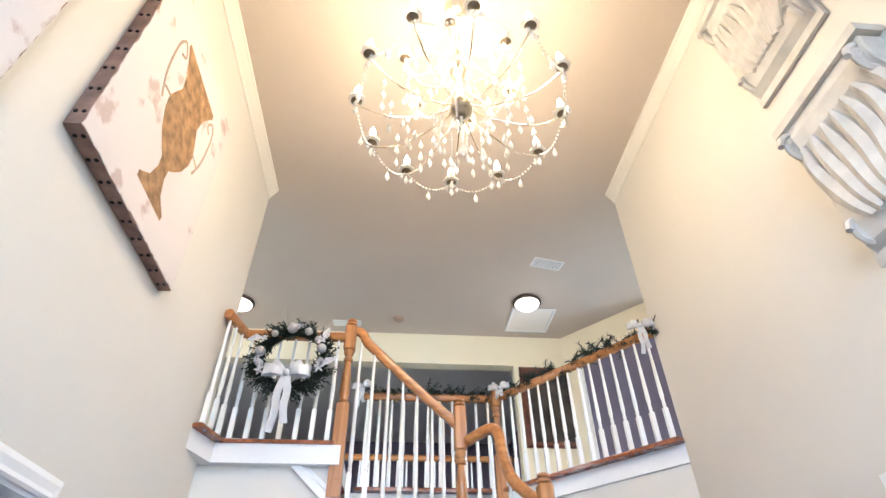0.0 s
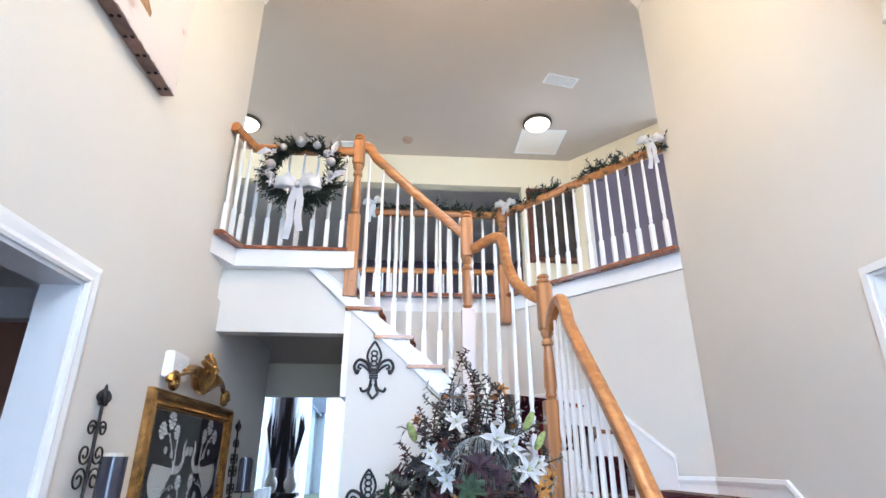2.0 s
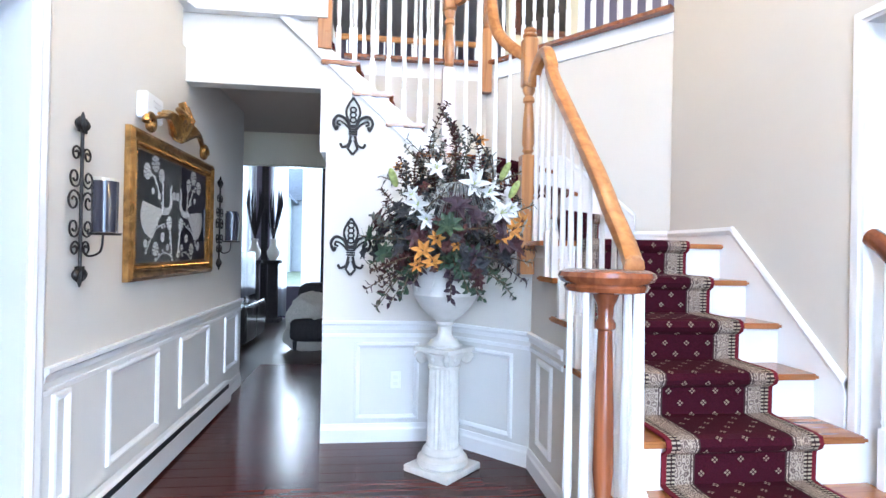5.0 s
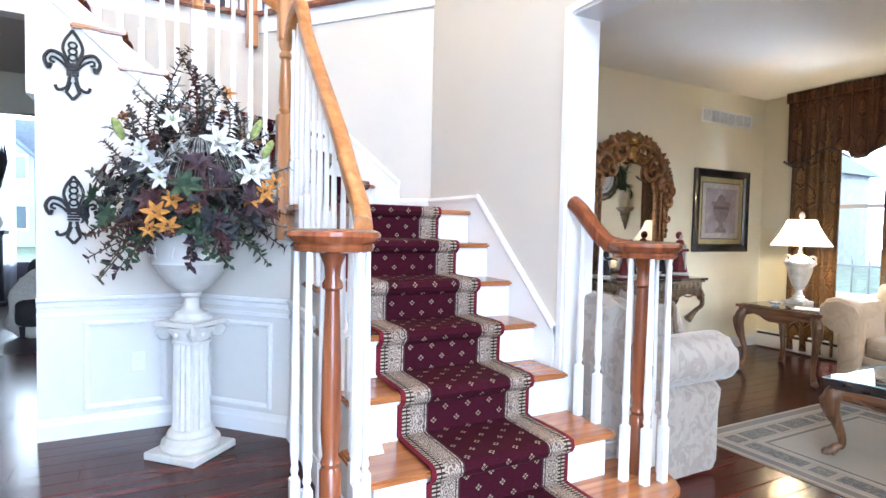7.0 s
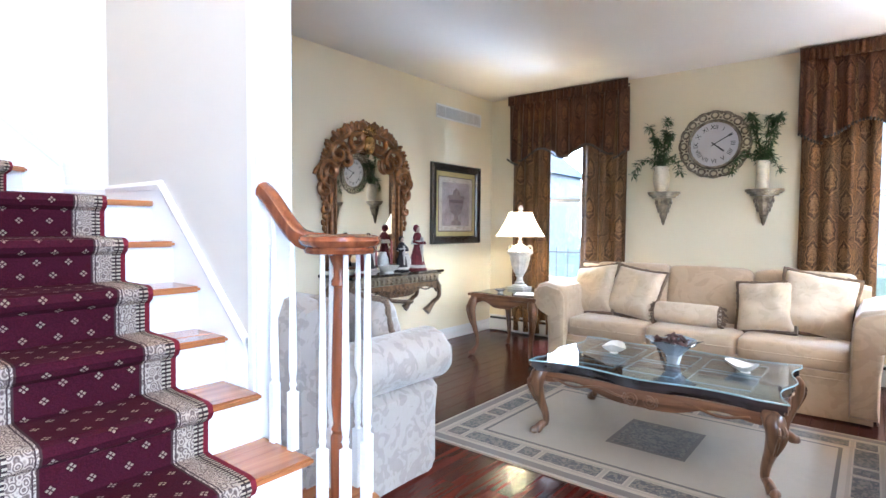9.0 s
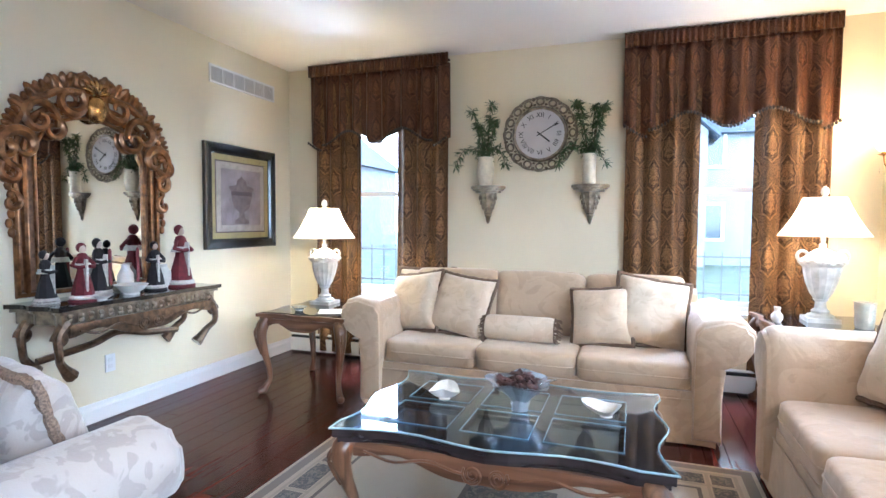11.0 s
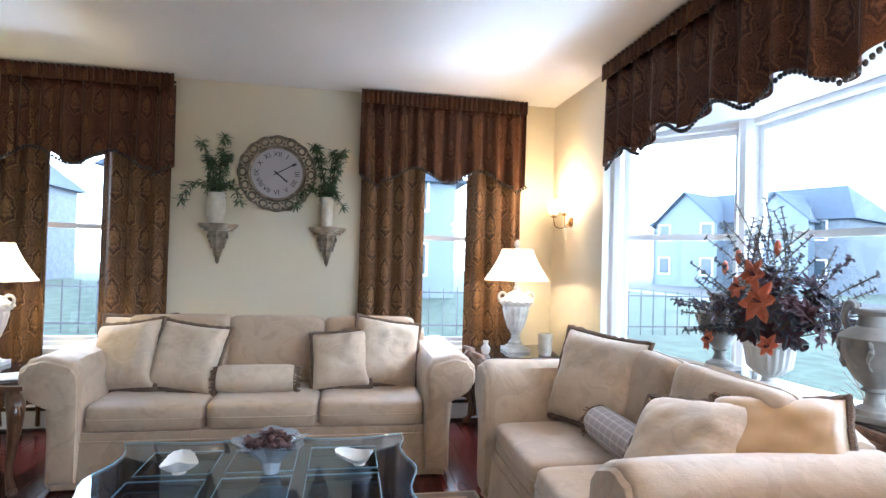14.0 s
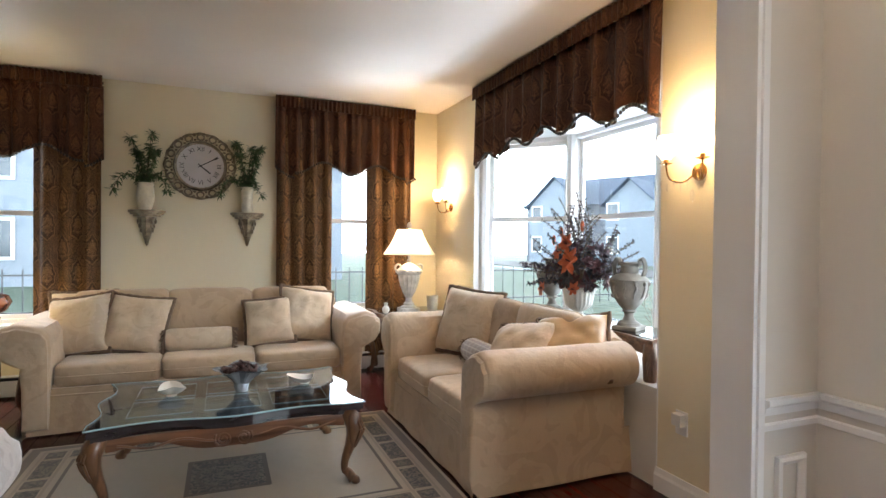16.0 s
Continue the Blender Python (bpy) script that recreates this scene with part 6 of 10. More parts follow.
def clock():
    t = thing("wall_clock", 7.648, 2.09, 2.055, "round wall clock with a pierced antique silver frame", "clock")
    F = pose(0, 0, 0, 90, 0, -90)          # local x to the viewer's right, y up, z into the room
    bm = bmesh.new()
    lathe(bm, [(0.235, 0.0), (0.235, 0.02), (0.225, 0.032), (0.205, 0.022)], seg=40, m=F)
    part("inner_rim", bm, M_ANTSIL, t, smooth=True)
    bm = bmesh.new()
    for i in range(16):
        a = 2 * math.pi * i / 16
        c, s = math.cos(a), math.sin(a)
        for r0, sz in ((0.272, 0.034),):
            pts = [(c * r0 + sz * math.cos(b) * 0.9 * -s + sz * 0.8 * math.sin(b) * c, s * r0 + sz * math.cos(b) * 0.9 * c + sz * 0.8 * math.sin(b) * s, 0.018) for b in [2 * math.pi * k / 10 for k in range(10)]]
            sweep(bm, [F @ Vector(p) for p in pts], circ(0.0085, 5), closed=True, up=Vector((1, 0, 0)))
        a2 = a + math.pi / 16
        for r1, q in ((0.292, 0.012), (0.25, 0.010), (0.305, 0.009)):
            pillow(bm, q * 1.3, q, q, 1, 1, F @ Matrix.Translation((r1 * math.cos(a2), r1 * math.sin(a2), 0.02)), 8, 6)
        pts = [((0.30 + 0.012 * math.sin(k / 8 * math.pi)) * math.cos(a + (k / 8 - 0.5) * 0.36), (0.30 + 0.012 * math.sin(k / 8 * math.pi)) * math.sin(a + (k / 8 - 0.5) * 0.36), 0.014) for k in range(9)]
        sweep(bm, [F @ Vector(p) for p in pts], circ(0.009, 5), up=Vector((1, 0, 0)))
    part("pierced_frame", bm, M_ANTSIL, t, "pierced scrolled frame", smooth=True)
    bm = bmesh.new()
    lathe(bm, [(0.206, 0.010), (0.206, 0.0235)], seg=40, m=F)
    part("dial", bm, M_CLOCKF, t, "pale grey dial")
    for i, s in enumerate(("XII", "I", "II", "III", "IIII", "V", "VI", "VII", "VIII", "IX", "X", "XI")):
        a = math.pi / 2 - i * math.pi / 6
        r = 0.158
        rot = math.degrees(a) - 90 + (180 if 4 <= i <= 8 else 0)
        text_mesh(s, 0.058, F @ pose(r * math.cos(a), r * math.sin(a), 0.0245, 0, 0, rot), M_INK, t, "numeral")
    bm = bmesh.new()
    for a, L, w in ((90 - 4.3 * 30, 0.11, 0.007), (90 - 60, 0.17, 0.005)):
        d = Vector((math.cos(radians(a)), math.sin(radians(a)), 0))
        sweep(bm, [F @ (Vector((0, 0, 0.029)) - d * 0.03), F @ (Vector((0, 0, 0.029)) + d * L)], [(-w, -0.001), (w, -0.001), (w, 0.001), (-w, 0.001)], up=Vector((1, 0, 0)), scale=[0.7, 1])
    lathe(bm, [(0.01, 0.0236), (0.01, 0.033)], seg=10, m=F)
    part("clock_hands", bm, M_INK, t)


clock()


def leaf(bm, p, d, n, L, W, mi=0, fold=0.25):
    """A pointed leaf from p along d, with its face towards n."""
    d = d.normalized()
    s = d.cross(n)
    if s.length < 1e-3:
        s = d.cross(Vector((1, 0.3, 0)))
    s.normalize()
    n = s.cross(d)
    a = bm.verts.new(p)
    b1, b2 = bm.verts.new(p + d * L * 0.35 + s * W * 0.5 + n * W * fold), bm.verts.new(p + d * L * 0.35 - s * W * 0.5 + n * W * fold)
    m1 = bm.verts.new(p + d * L * 0.4)
    c1, c2 = bm.verts.new(p + d * L * 0.72 + s * W * 0.33 - n * W * 0.1), bm.verts.new(p + d * L * 0.72 - s * W * 0.33 - n * W * 0.1)
    e = bm.verts.new(p + d * L - n * L * 0.12)
    for q in ((a, b1, m1), (a, m1, b2), (b1, c1, e, m1), (m1, e, c2, b2)):
        bm.faces.new(q).material_index = mi


def bracket(y, lab):
    t = thing("wall_bracket", 7.648, y, 1.61, lab, "wall shelf", group="wall brackets beside the clock")
    bm = bmesh.new()
    def half(r, z0, z1, n=16):
        pts = [(0, -r)] + [(-r * math.sin(math.pi * k / n), -r * math.cos(math.pi * k / n)) for k in range(n + 1)] + [(0, r)]
        pts = [(-r * 0.8 * math.sin(math.pi * k / n), -r * math.cos(math.pi * k / n)) for k in range(n + 1)]
        prism(bm, pts, z0, z1)
    half(0.155, -0.012, 0.012), half(0.14, -0.028, -0.012), half(0.115, -0.048, -0.028)
    part("shelf_top", bm, M_ANTSIL, t)
    bm = bmesh.new()
    prof = [(0.085, -0.05), (0.078, -0.08), (0.062, -0.13), (0.048, -0.18), (0.036, -0.215), (0.040, -0.222), (0.030, -0.232), (0.034, -0.245), (0.022, -0.26), (0.018, -0.29), (0.006, -0.315)]
    lathe(bm, prof[::-1], -0.002, 0, 0, 20, flute=0.16, nf=7)
    bmesh.ops.bisect_plane(bm, geom=list(bm.verts) + list(bm.edges) + list(bm.faces), plane_co=(0, 0, 0), plane_no=(1, 0, 0), clear_outer=True)
    for k in range(5):
        a = radians(100 + k * 40)
        for z, r in ((-0.09, 0.075), (-0.13, 0.062), (-0.17, 0.05)):
            pillow(bm, 0.010, 0.010, 0.024, 1, 1, Matrix.Translation((r * math.cos(a) * 0.95, r * math.sin(a), z)), 6, 5)
    part("carved_corbel", bm, M_ANTSIL, t, "carved tapering corbel", smooth=True)
    return t


bracket(2.54, "antique silver carved wall bracket holding a vase")
bracket(1.67, "antique silver carved wall bracket holding a vase")


def bamboo(y, seed, wide):
    t = thing("vase", 7.57, y, 1.622, "ivory ceramic vase with green bamboo foliage on a bracket", "vase", group="vases on the wall brackets")
    bm = bmesh.new()
    lathe(bm, [(0.045, 0), (0.055, 0.01), (0.075 if wide else 0.05, 0.09), (0.078 if wide else 0.052, 0.14), (0.066 if wide else 0.055, 0.215), (0.072 if wide else 0.062, 0.245), (0.060, 0.245), (0.055, 0.20)], seg=22, flute=0.05, nf=9)
    part("vase_body", bm, M_POT, t, smooth=True)
    rr = random.Random(seed)
    for k in range(9):
        bm = bmesh.new()
        a = rr.uniform(0, 6.28)
        lean = rr.uniform(0.02, 0.15)
        sgn = 1 if k % 2 else -1
        droop = k >= 7
        top = Vector((-abs(math.cos(a)) * lean * 0.5, sgn * lean * (1.3 if droop else 0.8), rr.uniform(0.44, 0.66) if not droop else 0.30))
        pts = smooth_path([Vector((0, 0, 0.18)), Vector((top.x * 0.3, top.y * 0.35, 0.30)), top, top + Vector((-0.02, sgn * (0.07 if droop else 0.02), -0.14 if droop else 0.04))], 5)
        sweep(bm, pts, circ(0.003, 4), mi=1)
        for p in pts[3:]:
            for _ in range(6):
                d = Vector((rr.uniform(-0.8, 0.4), rr.uniform(-1, 1), rr.uniform(-0.9, 0.5)))
                leaf(bm, p, d, Vector((rr.uniform(-1, 0), rr.uniform(-.5, .5), 1)), rr.uniform(0.045, 0.08), 0.015)
        part("bamboo_stem", bm, [M_LEAFG, M_STEM], t, "green bamboo sprig")


bamboo(2.545, 4, True), bamboo(1.675, 9, False)

# table lamps
M_SHADE = mat("pleated_silk_shade", (0.80, 0.72, 0.58), 0.8)
nt, b = nodes_of(M_SHADE)
b.inputs["Transmission Weight"].default_value = 0.0
tr = nt.nodes.new("ShaderNodeBsdfTranslucent")
tr.inputs[0].default_value = (0.92, 0.85, 0.70, 1)
mx = nt.nodes.new("ShaderNodeMixShader")
mx.inputs[0].default_value = 0.55
nt.links.new(b.outputs[0], mx.inputs[1]), nt.links.new(tr.outputs[0], mx.inputs[2]), nt.links.new(mx.outputs[0], nt.nodes["Material Output"].inputs["Surface"])
M_BULB = mat("lit_bulb", (1, 1, 1), 0.5, emit=(1.0, 0.75, 0.45), strength=25)
M_LAMPB = mat("whitewashed_silver", (0.62, 0.60, 0.56), 0.4, 0.15, noise_scale=18, amount=0.2, bump=0.6, bump_scale=40)


def table_lamp(x, y, z, label, s=1.06):
    t = thing("table_lamp", x, y, z, label, "lamp", group="lit table lamps beside the sofa")
    t.scale = (s, s, s)
    bm = bmesh.new()
    box(bm, -0.085, 0.085, -0.085, 0.085, 0, 0.025)
    lathe(bm, [(0.075, 0.025), (0.07, 0.04), (0.045, 0.05), (0.05, 0.065), (0.032, 0.08), (0.028, 0.12), (0.045, 0.135)], seg=20)
    part("lamp_foot", bm, M_LAMPB, t, smooth=True)
    bm = bmesh.new()
    lathe(bm, [(0.035, 0.135), (0.06, 0.17), (0.085, 0.24), (0.098, 0.30), (0.10, 0.33)], seg=30, flute=0.08, nf=15)
    lathe(bm, [(0.10, 0.33), (0.118, 0.345), (0.118, 0.375), (0.09, 0.39), (0.075, 0.41), (0.04, 0.43), (0.02, 0.44), (0.02, 0.47)], seg=24)
    for k in range(14):
        a = 2 * math.pi * k / 14
        pillow(bm, 0.022, 0.022, 0.014, 1, 1, Matrix.Translation((0.108 * math.cos(a), 0.108 * math.sin(a), 0.36)), 7, 5)
    part("urn_body", bm, M_LAMPB, t, "fluted urn body", smooth=True)
    for s in (-1, 1):
        bm = bmesh.new()
        pts = [(0, s * (0.105 + 0.028 * math.cos(a)), 0.395 + 0.03 * math.sin(a)) for a in [radians(-80 + 30 * k) for k in range(11)]]
        sweep(bm, pts, circ(0.010, 6), up=Vector((1, 0, 0)))
        part("scroll_handle", bm, M_LAMPB, t, smooth=True)
    bm = bmesh.new()
    n = 48
    lathe(bm, [(0.24, 0.515), (0.205, 0.565), (0.165, 0.63), (0.135, 0.69), (0.115, 0.74), (0.112, 0.745)], seg=n, flute=0.02, nf=24)
    top = [f for f in bm.faces if len(f.verts) > 4]
    bmesh.ops.delete(bm, geom=top, context="FACES")
    part("shade", bm, M_SHADE, t, "cream pleated bell shade", smooth=True)
    bm = bmesh.new()
    lathe(bm, [(0.010, 0.47), (0.014, 0.50), (0.008, 0.53)], seg=10)
    part("socket", bm, M_LAMPB, t, smooth=True)
    bm = bmesh.new()
    lathe(bm, [(0.004, 0.73), (0.018, 0.745), (0.012, 0.755), (0.024, 0.775), (0.020, 0.80), (0.006, 0.815)], seg=12)
    part("finial", bm, M_LAMPB, t, smooth=True)
    bm = bmesh.new()
    pillow(bm, 0.028, 0.028, 0.038, 1, 1, Matrix.Translation((0, 0, 0.58)), 10, 8)
    part("bulb", bm, M_BULB, t)


table_lamp(6.90, 3.74, 0.622, "lit table lamp, whitewashed urn base, cream shade, on the end table")
table_lamp(7.20, 0.14, 0.662, "lit table lamp, whitewashed urn base, cream shade, in the corner", 1.10)
lamp("lamp_bulb_north", "POINT", pose(6.90, 3.74, 1.23), 72, (1.0, 0.78, 0.42), 0.04)
lamp("lamp_bulb_south", "POINT", pose(7.20, 0.14, 1.29), 54, (1.0, 0.74, 0.42), 0.04)

# crystal wall sconces on the front wall
M_CRYSTAL = glass("cut_crystal", (1, 1, 1), 0.0, thin=True, ior=1.9)
M_GOLD = mat("gilt", (0.42, 0.235, 0.085), 0.26, 0.9, noise_scale=20, amount=0.5, bump=0.5, bump_scale=50)
M_FROST = mat("frosted_glass_lit", (0.9, 0.85, 0.8), 0.5, emit=(1.0, 0.72, 0.40), strength=10)


def wall_sconce(x, label):
    t = thing("wall_sconce", x, FR + 0.003, 1.72, label, "wall light", group="crystal wall sconces beside the bay")
    bm = bmesh.new()
    lathe(bm, [(0.045, 0), (0.04, 0.012), (0.015, 0.02)], seg=18, m=pose(0, 0, 0, -90, 0, 0))
    part("backplate", bm, M_GOLD, t, smooth=True)
    for s in (-1, 1):
        bm = bmesh.new()
        sweep(bm, smooth_path([(0, 0.02, 0), (s * 0.05, 0.06, -0.05), (s * 0.10, 0.10, -0.03), (s * 0.115, 0.11, 0.04)], 5), circ(0.0045, 6), up=Vector((0.3, 0.8, 0.1)))
        part("arm", bm, M_GOLD, t, smooth=True)
        bm = bmesh.new()
        lathe(bm, [(0.01, 0.04), (0.035, 0.05), (0.012, 0.055), (0.012, 0.09)], s * 0.115, 0.11, 0, 14)
        part("candle_cup", bm, M_GOLD, t, smooth=True)
        bm = bmesh.new()
        lathe(bm, [(0.02, 0.07), (0.045, 0.10), (0.05, 0.14), (0.04, 0.19)], s * 0.115, 0.11, 0, 14)
        part("frosted_shade", bm, M_FROST, t, "lit frosted shade", smooth=True)
        for k in range(5):
            bm = bmesh.new()
            pillow(bm, 0.009, 0.005, 0.024, 1, 1, Matrix.Translation((s * (0.03 + 0.027 * k), 0.05 + 0.018 * k, -0.05 - 0.025 * (k % 2))), 6, 4)
            part("crystal_drop", bm, M_CRYSTAL, t)
    bm = bmesh.new()
    pillow(bm, 0.016, 0.008, 0.035, 1, 1, Matrix.Translation((0, 0.05, -0.12)), 6, 4)
    part("crystal_drop", bm, M_CRYSTAL, t)
    lamp("sconce_bulb", "POINT", pose(x, FR + 0.14, 1.95), 18, (1.0, 0.66, 0.34), 0.05)


wall_sconce(4.03, "lit gilt wall sconce with crystal drops")
wall_sconce(7.22, "lit gilt wall sconce with crystal drops in the corner")

# framed prints on the north wall
M_BLACKF = mat("black_lacquer_frame", (0.012, 0.010, 0.012), 0.25, noise_scale=8, amount=0.3, coat=0.3)
M_MATB = mat("olive_gold_mat_board", (0.42, 0.34, 0.14), 0.7, noise_scale=14, amount=0.12)
M_PAPER = mat("aged_paper", (0.46, 0.40, 0.34), 0.8, noise_scale=18, amount=0.18)
M_PRINTBG = mat("print_grey_mauve", (0.30, 0.25, 0.25), 0.7, noise_scale=7, amount=0.3)
M_PRINTURN = mat("print_urn_mauve", (0.17, 0.12, 0.115), 0.7, noise_scale=22, amount=0.35)
M_PRINTDK = mat("print_dark", (0.08, 0.05, 0.05), 0.7, noise_scale=20, amount=0.3)
M_PICGL = glass("picture_glass", (1, 1, 1), 0.02, ior=1.22)


def urn_shape(bm, prof, m, mi=0):
    vs = [bm.verts.new(m @ Vector((r, z, 0))) for r, z in prof] + [bm.verts.new(m @ Vector((-r, z, 0))) for r, z in prof[::-1]]
    bm.faces.new(vs).material_index = mi


def print_pic(x0, x1, z0, z1, label):
    t = new("framed_print")
    t.matrix_world = plane_m((x1, 4.598, z0), (-1, 0, 0), (0, -1, 0))
    tagged(t, label, "picture", "framed prints on the north wall")
    w, h = x1 - x0, z1 - z0
    I = Matrix.Identity(4)
    bm = bmesh.new()
    ring(bm, I, w, h, [(0, 0), (0, 0.03), (0.012, 0.04), (0.045, 0.028), (0.07, 0.032), (0.085, 0.014), (0.085, 0.004)])
    part("picture_frame", bm, M_BLACKF, t, "wide black frame")
    for i, (ins, mt, nm) in enumerate(((0.08, M_MATB, "mat_board"), (0.135, M_PRINTDK, "inner_line"), (0.145, M_PAPER, "inner_mat"), (0.20, M_PRINTBG, "print"))):
        bm = bmesh.new()
        box(bm, ins, w - ins, ins, h - ins, 0.002 + 0.002 * i, 0.004 + 0.002 * i)
        part(nm, bm, mt, t)
    s = (h - 0.44)
    cx, b = w / 2, 0.21
    M = Matrix.Translation((cx, b, 0.0108)) @ Matrix.Diagonal((1.3, 1.0, 1, 1))
    bm = bmesh.new()
    urn_shape(bm, [(0.0, 0.0), (0.07 * 1, 0.0), (0.07, 0.03 * s / .43), (0.03, 0.05 * s / .43), (0.025, 0.10 * s / .43), (0.075, 0.14 * s / .43), (0.10, 0.22 * s / .43), (0.105, 0.28 * s / .43), (0.125, 0.30 * s / .43), (0.115, 0.315 * s / .43), (0.05, 0.33 * s / .43), (0.045, 0.37 * s / .43), (0.015, 0.39 * s / .43), (0.0, 0.41 * s / .43)], M)
    part("printed_urn", bm, M_PRINTURN, t, "printed urn")
    bm = bmesh.new()
    box(bm, -0.10, 0.10, 0.24 * s / .43, 0.275 * s / .43, 0, 0.0008, m=M)
    part("printed_band", bm, M_PRINTDK, t)
    bm = bmesh.new()
    box(bm, 0.082, w - 0.082, 0.082, h - 0.082, 0.0155, 0.0165)
    g = part("picture_glass", bm, M_PICGL, t)
    g.visible_shadow = False


print_pic(6.47, 7.37, 1.07, 1.95, "black framed print of a stone urn on the cream wall")
print_pic(3.84, 4.62, 1.06, 1.94, "black framed print of an urn half behind the railing")
# return air grille
t = thing("wall_vent", 6.98, 4.598, 2.51, "white return air grille high on the cream wall", "vent")
M_VENTBK = mat("vent_shadow", (0.22, 0.21, 0.20), 0.6)
bm = bmesh.new()
ring(bm, plane_m((0.42, 0, -0.075), (-1, 0, 0), (0, -1, 0)), 0.84, 0.15, [(0, 0), (0, 0.008), (0.018, 0.006), (0.018, 0.001)])
part("vent_frame", bm, M_WHITE, t)
bm = bmesh.new()
box(bm, -0.405, 0.405, -0.002, 0.0, -0.06, 0.06)
part("vent_back", bm, M_VENTBK, t)
for k in range(5):
    bm = bmesh.new()
    x = -0.40 + 0.8 * (k + 1) / 6
    box(bm, x - 0.006, x + 0.006, -0.008, -0.002, -0.06, 0.06)
    part("divider", bm, M_WHITE, t)
bm = bmesh.new()
for k in range(60):
    x = -0.40 + 0.8 * (k + 0.5) / 60
    box(bm, x - 0.002, x + 0.002, -0.006, -0.002, -0.06, 0.06)
part("louvres", bm, M_WHITE, t, "fine white louvres", kind="stuff")
# skirting heaters
M_HEATW = mat("white_enamel", (0.74, 0.74, 0.74), 0.35)


def heater(name, segs, label):
    t = thing(name, segs[0][0], segs[0][1], 0, label, "heater")
    (x0, y0), (x1, y1) = segs
    a, b_ = (0, 0, 0), (x1 - x0, y1 - y0, 0)
    bm = bmesh.new()
    sweep(bm, [a, b_], [(0, 0.02), (0.062, 0.02), (0.070, 0.15), (0.066, 0.15), (0.058, 0.035), (0, 0.035)])
    part("front_panel", bm, M_HEATW, t)
    bm = bmesh.new()
    sweep(bm, [a, b_], [(0, 0.185), (0.045, 0.195), (0.060, 0.180), (0.056, 0.176), (0.040, 0.189), (0, 0.17)])
    part("damper_cover", bm, M_HEATW, t)
    bm = bmesh.new()
    sweep(bm, [a, b_], [(0.004, 0.03), (0.045, 0.03), (0.045, 0.165), (0.004, 0.165)])
    part("fin_core", bm, M_INK, t, "dark heating fins")


heater("baseboard_heater", [(0.019, 3.10), (0.019, 5.55)], "white baseboard heater along the foyer wall")
heater("baseboard_heater", [(7.63, 4.55), (7.63, -0.25)], "white baseboard heater under the living room windows")
# outdoors
M_GRASS = mat("winter_lawn", (0.09, 0.13, 0.09), 0.9, noise_scale=3, amount=0.35, bump=0.5, bump_scale=30)
M_ROAD = mat("asphalt", (0.10, 0.10, 0.105), 0.9, noise_scale=8, amount=0.15)
M_SIDING = mat("pale_siding", (0.22, 0.26, 0.31), 0.7, noise_scale=3, amount=0.06)
M_BRICKH = mat("grey_tan_brick", (0.17, 0.19, 0.22), 0.8, noise_scale=5, amount=0.2)
M_ROOF = mat("grey_shingle", (0.09, 0.12, 0.17), 0.9, noise_scale=6, amount=0.2)
M_DKGL = mat("dark_window_glass", (0.06, 0.08, 0.10), 0.1)
M_SKYB = mat("overcast_sky", (0.8, 0.9, 1.0), 1.0, emit=(0.80, 0.91, 1.0), strength=10.0)
# black fence metal, lifted to grey so its colour holds the haze
M_FENCE = mat("haze_greyed_fence_metal", (0.12, 0.12, 0.13), 0.4, 0.5)
bm = bmesh.new()
N = 48
vs = [bm.verts.new((95 * math.cos(2 * math.pi * i / N), 95 * math.sin(2 * math.pi * i / N), z)) for z in (-1, 60) for i in range(N)]
for i in range(N):
    bm.faces.new((vs[i], vs[(i + 1) % N], vs[N + (i + 1) % N], vs[N + i]))
part("backdrop_sky", bm, M_SKYB, None, "pale overcast sky", kind="structure")
bm = bmesh.new()
out = [(96 * math.cos(2 * math.pi * i / N), 96 * math.sin(2 * math.pi * i / N), -0.45) for i in range(N)]
bm.faces.new([bm.verts.new(c) for c in out])
part("ground", bm, M_GRASS, None, "green lawn falling away outside", kind="structure")
slab("road", [(-60, -27), (70, -27), (70, -20), (-60, -20)], -0.46, -0.42, M_ROAD, "asphalt street")
slab("pavement", [(-60, -18.5), (70, -18.5), (70, -17.2), (-60, -17.2)], -0.46, -0.41, M_SIDING, "pale concrete pavement")


